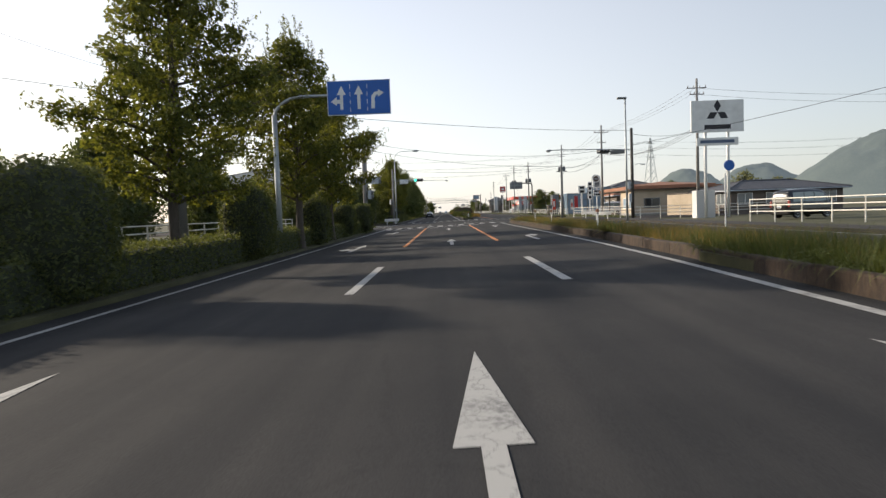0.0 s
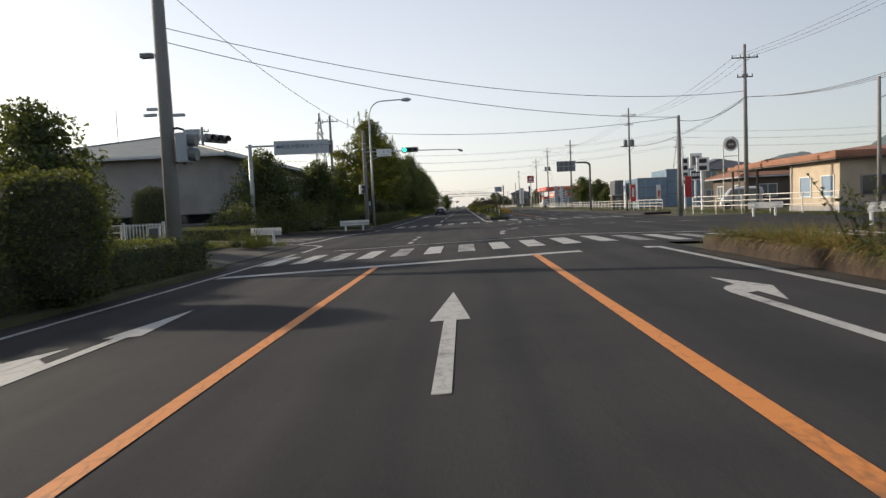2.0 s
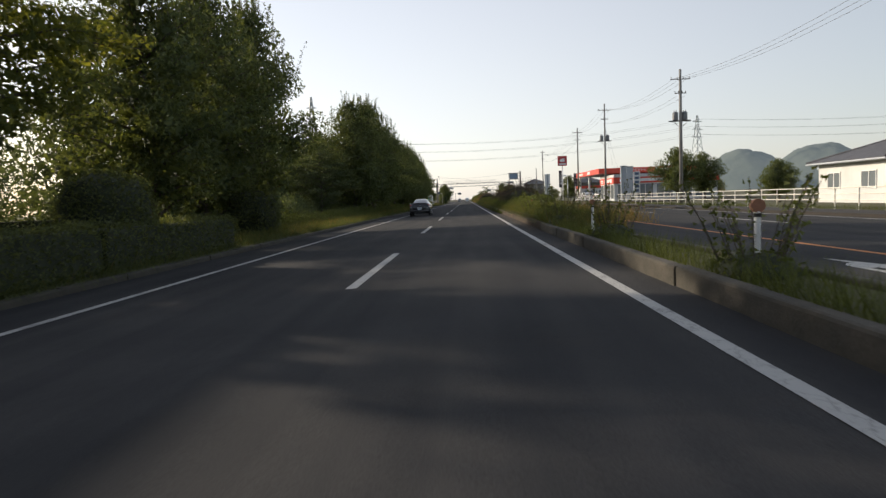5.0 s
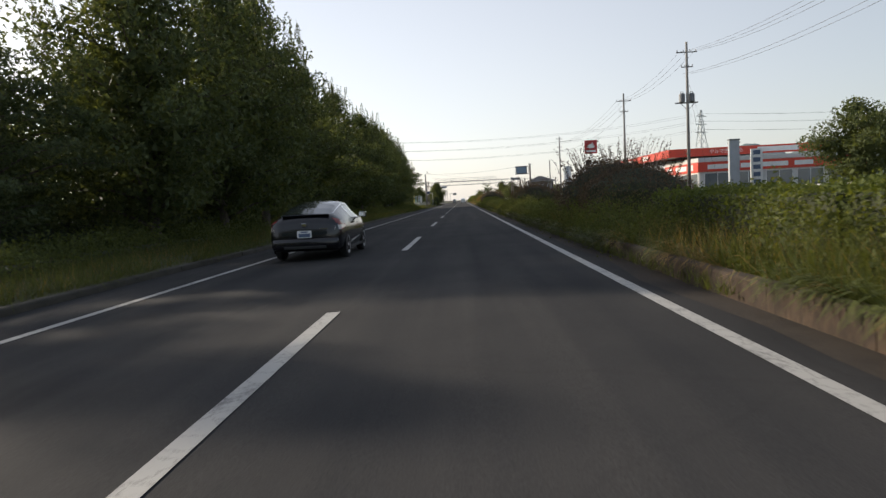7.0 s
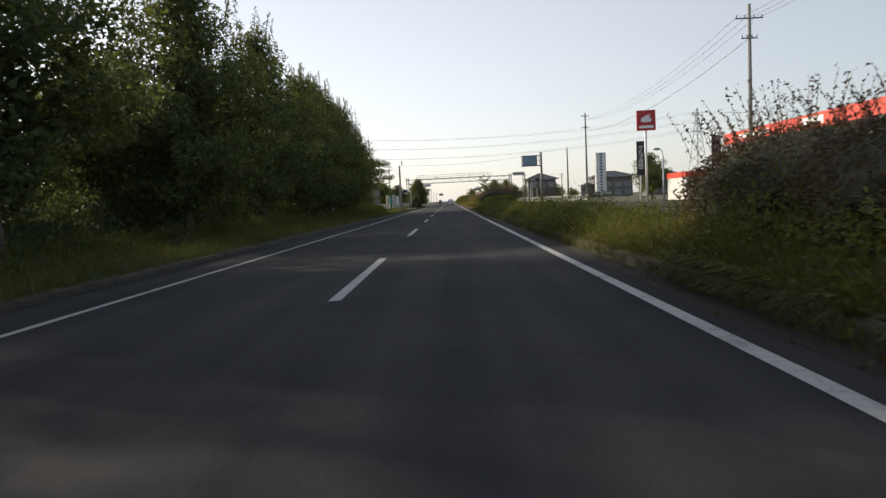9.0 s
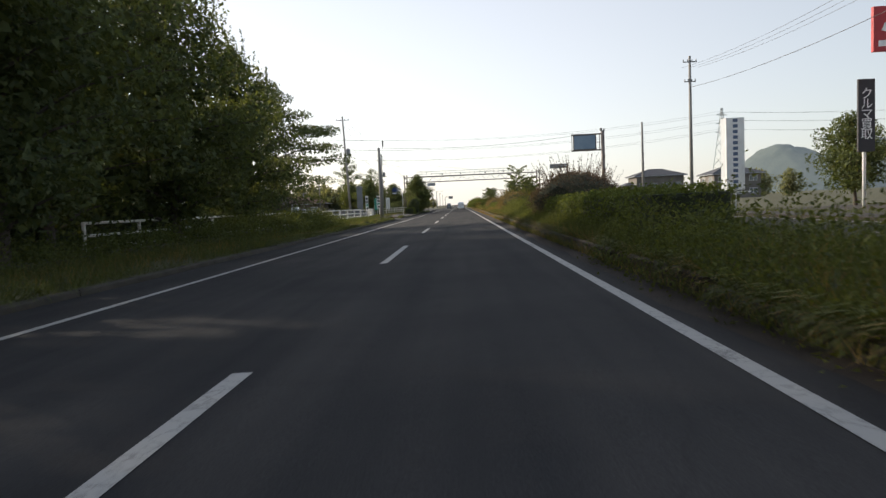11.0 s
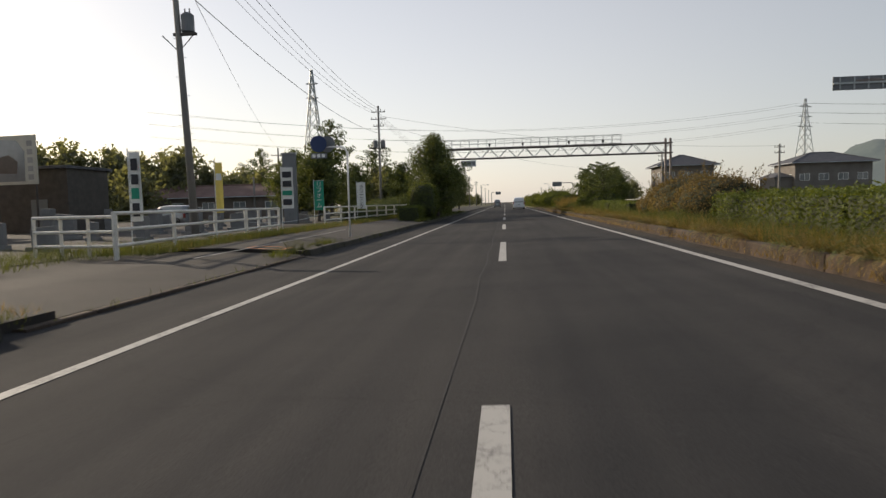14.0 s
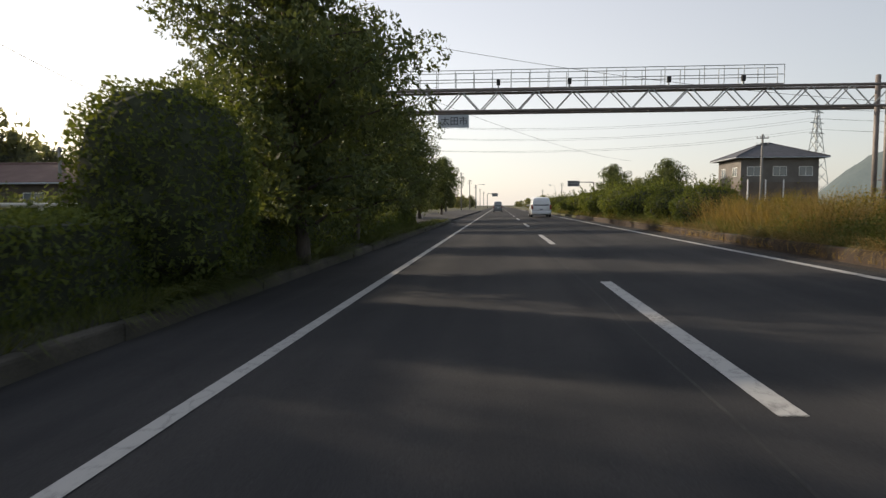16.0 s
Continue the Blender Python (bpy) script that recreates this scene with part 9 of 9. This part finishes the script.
def box_car(kind, label, x, y, L, W, H, paint, rz=0, hood=0.55, rear_slope=0.12, belt=None, r=0.3, plate_bars=True, rear_glass=None):
    """A van or small car: tall body, windows all round, lamps at the tail corners."""
    belt = belt or H * 0.55
    hw = W / 2
    hr = hw * 0.80
    cowl = L - hood
    st = [(0, hw * .90, .34, belt * .82, belt * .90, hr * .96), (rear_slope * .4, hw * .97, .26, belt, H * .80, hr), (rear_slope + .08, hw, .22, belt, H * .955, hr), (L * .3, hw, .2, belt, H, hr), (L * .55, hw, .2, belt, H, hr), (cowl - H * .30, hw, .2, belt, H * .955, hr), (cowl - H * .12, hw, .2, belt, H * .80, hr * 1.03), (cowl, hw, .2, belt * .97, belt * 1.03, hr * 1.06), (L - hood * .35, hw * .95, .22, belt * .84, belt * .88, hr * .95), (L - .06, hw * .86, .28, belt * .68, belt * .72, hr * .85), (L, hw * .74, .36, belt * .55, belt * .58, hr * .7)]
    top = thing(kind, label, "car", (x, y, ground_z(x, y) + 0.01), rz)
    part("body", car_body(st), paint, top, smooth=True)
    glass = rear_glass or M_GLASS
    zz0, zz1 = belt + 0.06, H - 0.17
    bm = bmesh.new()
    yb0, yb1 = rear_slope * .35 - 0.03, rear_slope + 0.03
    vs = [bm.verts.new(p) for p in ((-hr * .92, yb0 - .012, zz0), (hr * .92, yb0 - .012, zz0), (hr * .84, yb1 - .012, zz1), (-hr * .84, yb1 - .012, zz1))]
    bm.faces.new(vs)
    vs2 = [bm.verts.new(v.co + Vector((0, 0.05, 0))) for v in vs]
    bm.faces.new(vs2[::-1])
    for k in range(4):
        bm.faces.new((vs[(k + 1) % 4], vs[k], vs2[k], vs2[(k + 1) % 4]))
    part("rear_window", bm, glass, top)
    part("windscreen", top_patch(st, cowl - H * .28, cowl - 0.03, 0.88, 0.9, 0.008), M_GLASS, top, smooth=True)
    y_rear, y_front = L * .09, cowl - H * .12
    cuts = [y_rear, L * .34, L * .56, y_front]
    for s in (1, -1):
        for k in range(3):
            a, b = cuts[k] + 0.03, cuts[k + 1] - 0.03
            hi_b = b - (0.28 if k == 2 else 0)
            part("side_window", side_patch(st, (((a, 0.06), (b, 0.06)), ((a, 0.9), (hi_b, 0.9))), 0.006, s), M_SIDEGLASS, top, smooth=True)
        for k in (1, 2):
            part("door_line", side_patch(st, (((cuts[k], -1.7), (cuts[k] + .014, -1.7)), ((cuts[k], 0.0), (cuts[k] + .014, 0.0))), 0.005, s), M_BLACK, top)
            part("door_handle", B(*((hw - .02, hw + .03) if s > 0 else (-hw - .03, -hw + .02)), cuts[k] + .08, cuts[k] + .26, belt - .14, belt - .10, bevel=0.01), paint, top)
        part("tail_lamp", B(*((hw * .80, hw * .985) if s > 0 else (-hw * .985, -hw * .80)), -0.012, 0.10, belt * .72, belt * 1.12, bevel=0.02), M_RED_LAMP, top, "red tail lamp")
        part("headlamp", B(*((hw * .52, hw * .80) if s > 0 else (-hw * .80, -hw * .52)), L - .14, L - .035, belt * .60, belt * .74, bevel=0.02), M_CLEAR_LAMP, top)
        mirror_of(top, hw, cowl - H * .12, belt + .02, s, paint)
        for yy in (L * .17, L * .82):
            # flat black patch in place of a dark, shaded wheel well
            part("wheel_arch", arch_piece(hw + .004, yy, r + .035, s), M_BLACK, top)
            wheel(top, s * (hw - 0.085), yy, r, s, 0.18)
    part("rear_bumper", B(-hw * .94, hw * .94, -0.06, 0.14, .28, .52, bevel=0.04), paint, top)
    pl = part("number_plate", B(-.165, .165, -.06, -.02, belt * .66, belt * .66 + .165, bevel=.004), M_SIGN_WHITE, top)
    part("letter_bar", B(-.13, .13, -.066, -.061, belt * .66 + .03, belt * .66 + .10), M_BARS, pl)
    return top


box_car("minivan", "white minivan with red tail lamps on the road", 2.05, 246.5, 4.7, 1.72, 1.72, M_CARWHITE, hood=0.75)
box_car("box_van", "dark small box van on the road ahead", -1.7, 298.0, 3.4, 1.48, 1.80, M_CARGREY, hood=0.35, r=0.27)
box_car("parked_van", "small white van parked beside the shop", 27.2, -29.6, 3.4, 1.48, 1.85, M_CARWHITE, rz=70, hood=0.3, r=0.27, rear_slope=0.06)
box_car("parked_van", "black van parked behind the pipe fence", 23.6, -80.0, 4.0, 1.6, 1.9, M_CARBLACK, rz=-70, hood=0.4)
box_car("parked_van", "dark van parked behind the pipe fence", 27.4, -74.0, 3.4, 1.5, 1.85, M_CARBLACK, rz=-20, hood=0.5)
box_car("parked_car", "silver car parked under the canopy", 26.2, 98.0, 4.2, 1.7, 1.48, M_CARGREY, rz=-60, hood=0.95)
box_car("parked_car", "white car parked on the dealer forecourt", 25.2, 107.0, 3.9, 1.68, 1.52, M_CARWHITE, rz=-50, hood=0.85)
box_car("parked_car", "white small car parked on the dealer forecourt", 26.0, 111.5, 3.5, 1.48, 1.62, M_CARWHITE, rz=-50, hood=0.6, r=0.27)
box_car("parked_car", "dark car parked on the dealer forecourt", 26.5, 116.5, 4.2, 1.7, 1.46, M_CARBLACK, rz=-50, hood=0.95)
box_car("parked_car", "dark grey car parked in the yard behind the railing", -22.0, 196.0, 3.9, 1.68, 1.50, M_CARGREY, rz=70, hood=0.85)
# a white van; pale blue-grey paint carries the shade it stands in
box_car("parked_van", "white van in the yard behind the railing, greyed for shade", -25.0, 166.4, 4.3, 1.68, 1.9, M_SIGN_PALE, rz=-86, hood=0.45)
box_car("parked_car", "grey car parked in the yard behind the railing", -24.5, 176.0, 3.9, 1.68, 1.50, M_CARGREY, rz=95, hood=0.85)


def kei_truck(x, y, rz):
    top = thing("pickup_truck", "small white pickup truck parked in the yard", "truck", (x, y, 0.0), rz)
    bm = bmesh.new()
    prof = [(2.2, .35), (3.3, .35), (3.36, .7), (3.22, .95), (2.85, 1.75), (2.3, 1.78), (2.2, 1.7)]
    a = [bm.verts.new((-.7, p, q)) for p, q in prof]
    b = [bm.verts.new((.7, p, q)) for p, q in prof]
    bm.faces.new(a)
    bm.faces.new(b[::-1])
    for k in range(len(prof)):
        j = (k + 1) % len(prof)
        bm.faces.new((a[j], a[k], b[k], b[j]))
    bmesh.ops.recalc_face_normals(bm, faces=bm.faces)
    bmesh.ops.bevel(bm, geom=list(bm.edges), offset=0.035, segments=2, affect="EDGES", profile=0.6)
    cab = part("cab", bm, M_CARWHITE, top)
    for s in (1, -1):
        part("side_window", slab(bmesh.new(), [(2.38, 1.05), (3.1, 1.05), (2.84, 1.62), (2.38, 1.64)], Matrix(((0, 0, s, s * 0.706), (1, 0, 0, 0), (0, 1, 0, 0), (0, 0, 0, 1))), 0.004), M_SIDEGLASS, cab)
        for yy in (0.6, 2.75):
            wheel(top, s * 0.60, yy, 0.26, s, 0.15)
    part("rear_window", B(-.5, .5, 2.194, 2.199, 1.1, 1.6), M_GLASS, cab)
    part("windscreen", slab(bmesh.new(), [(-.6, 0.05), (.6, 0.05), (.55, .78), (-.55, .78)], Matrix.Translation((0, 3.235, .95)) @ Matrix.Rotation(math.atan2(.8, -.37), 4, "X"), 0.004), M_GLASS, cab)
    bed = part("load_bed", B(-.7, .7, 0.0, 2.12, .55, .66), M_CARWHITE, top)
    for nm, args in (("side_board", (-.7, -.66, 0, 2.12, .66, .95)), ("side_board", (.66, .7, 0, 2.12, .66, .95)), ("tail_board", (-.66, .66, 0, .04, .66, .95))):
        part(nm, B(*args), M_CARWHITE, bed)
    part("chassis", B(-.4, .4, 0.1, 3.1, .3, .55), M_BLACK, top)
    for s in (1, -1):
        part("tail_lamp", B(s * .55 - .1, s * .55 + .1, -.02, .0, .44, .54), M_RED_LAMP, top)


kei_truck(-19.7, 164.3, -84)
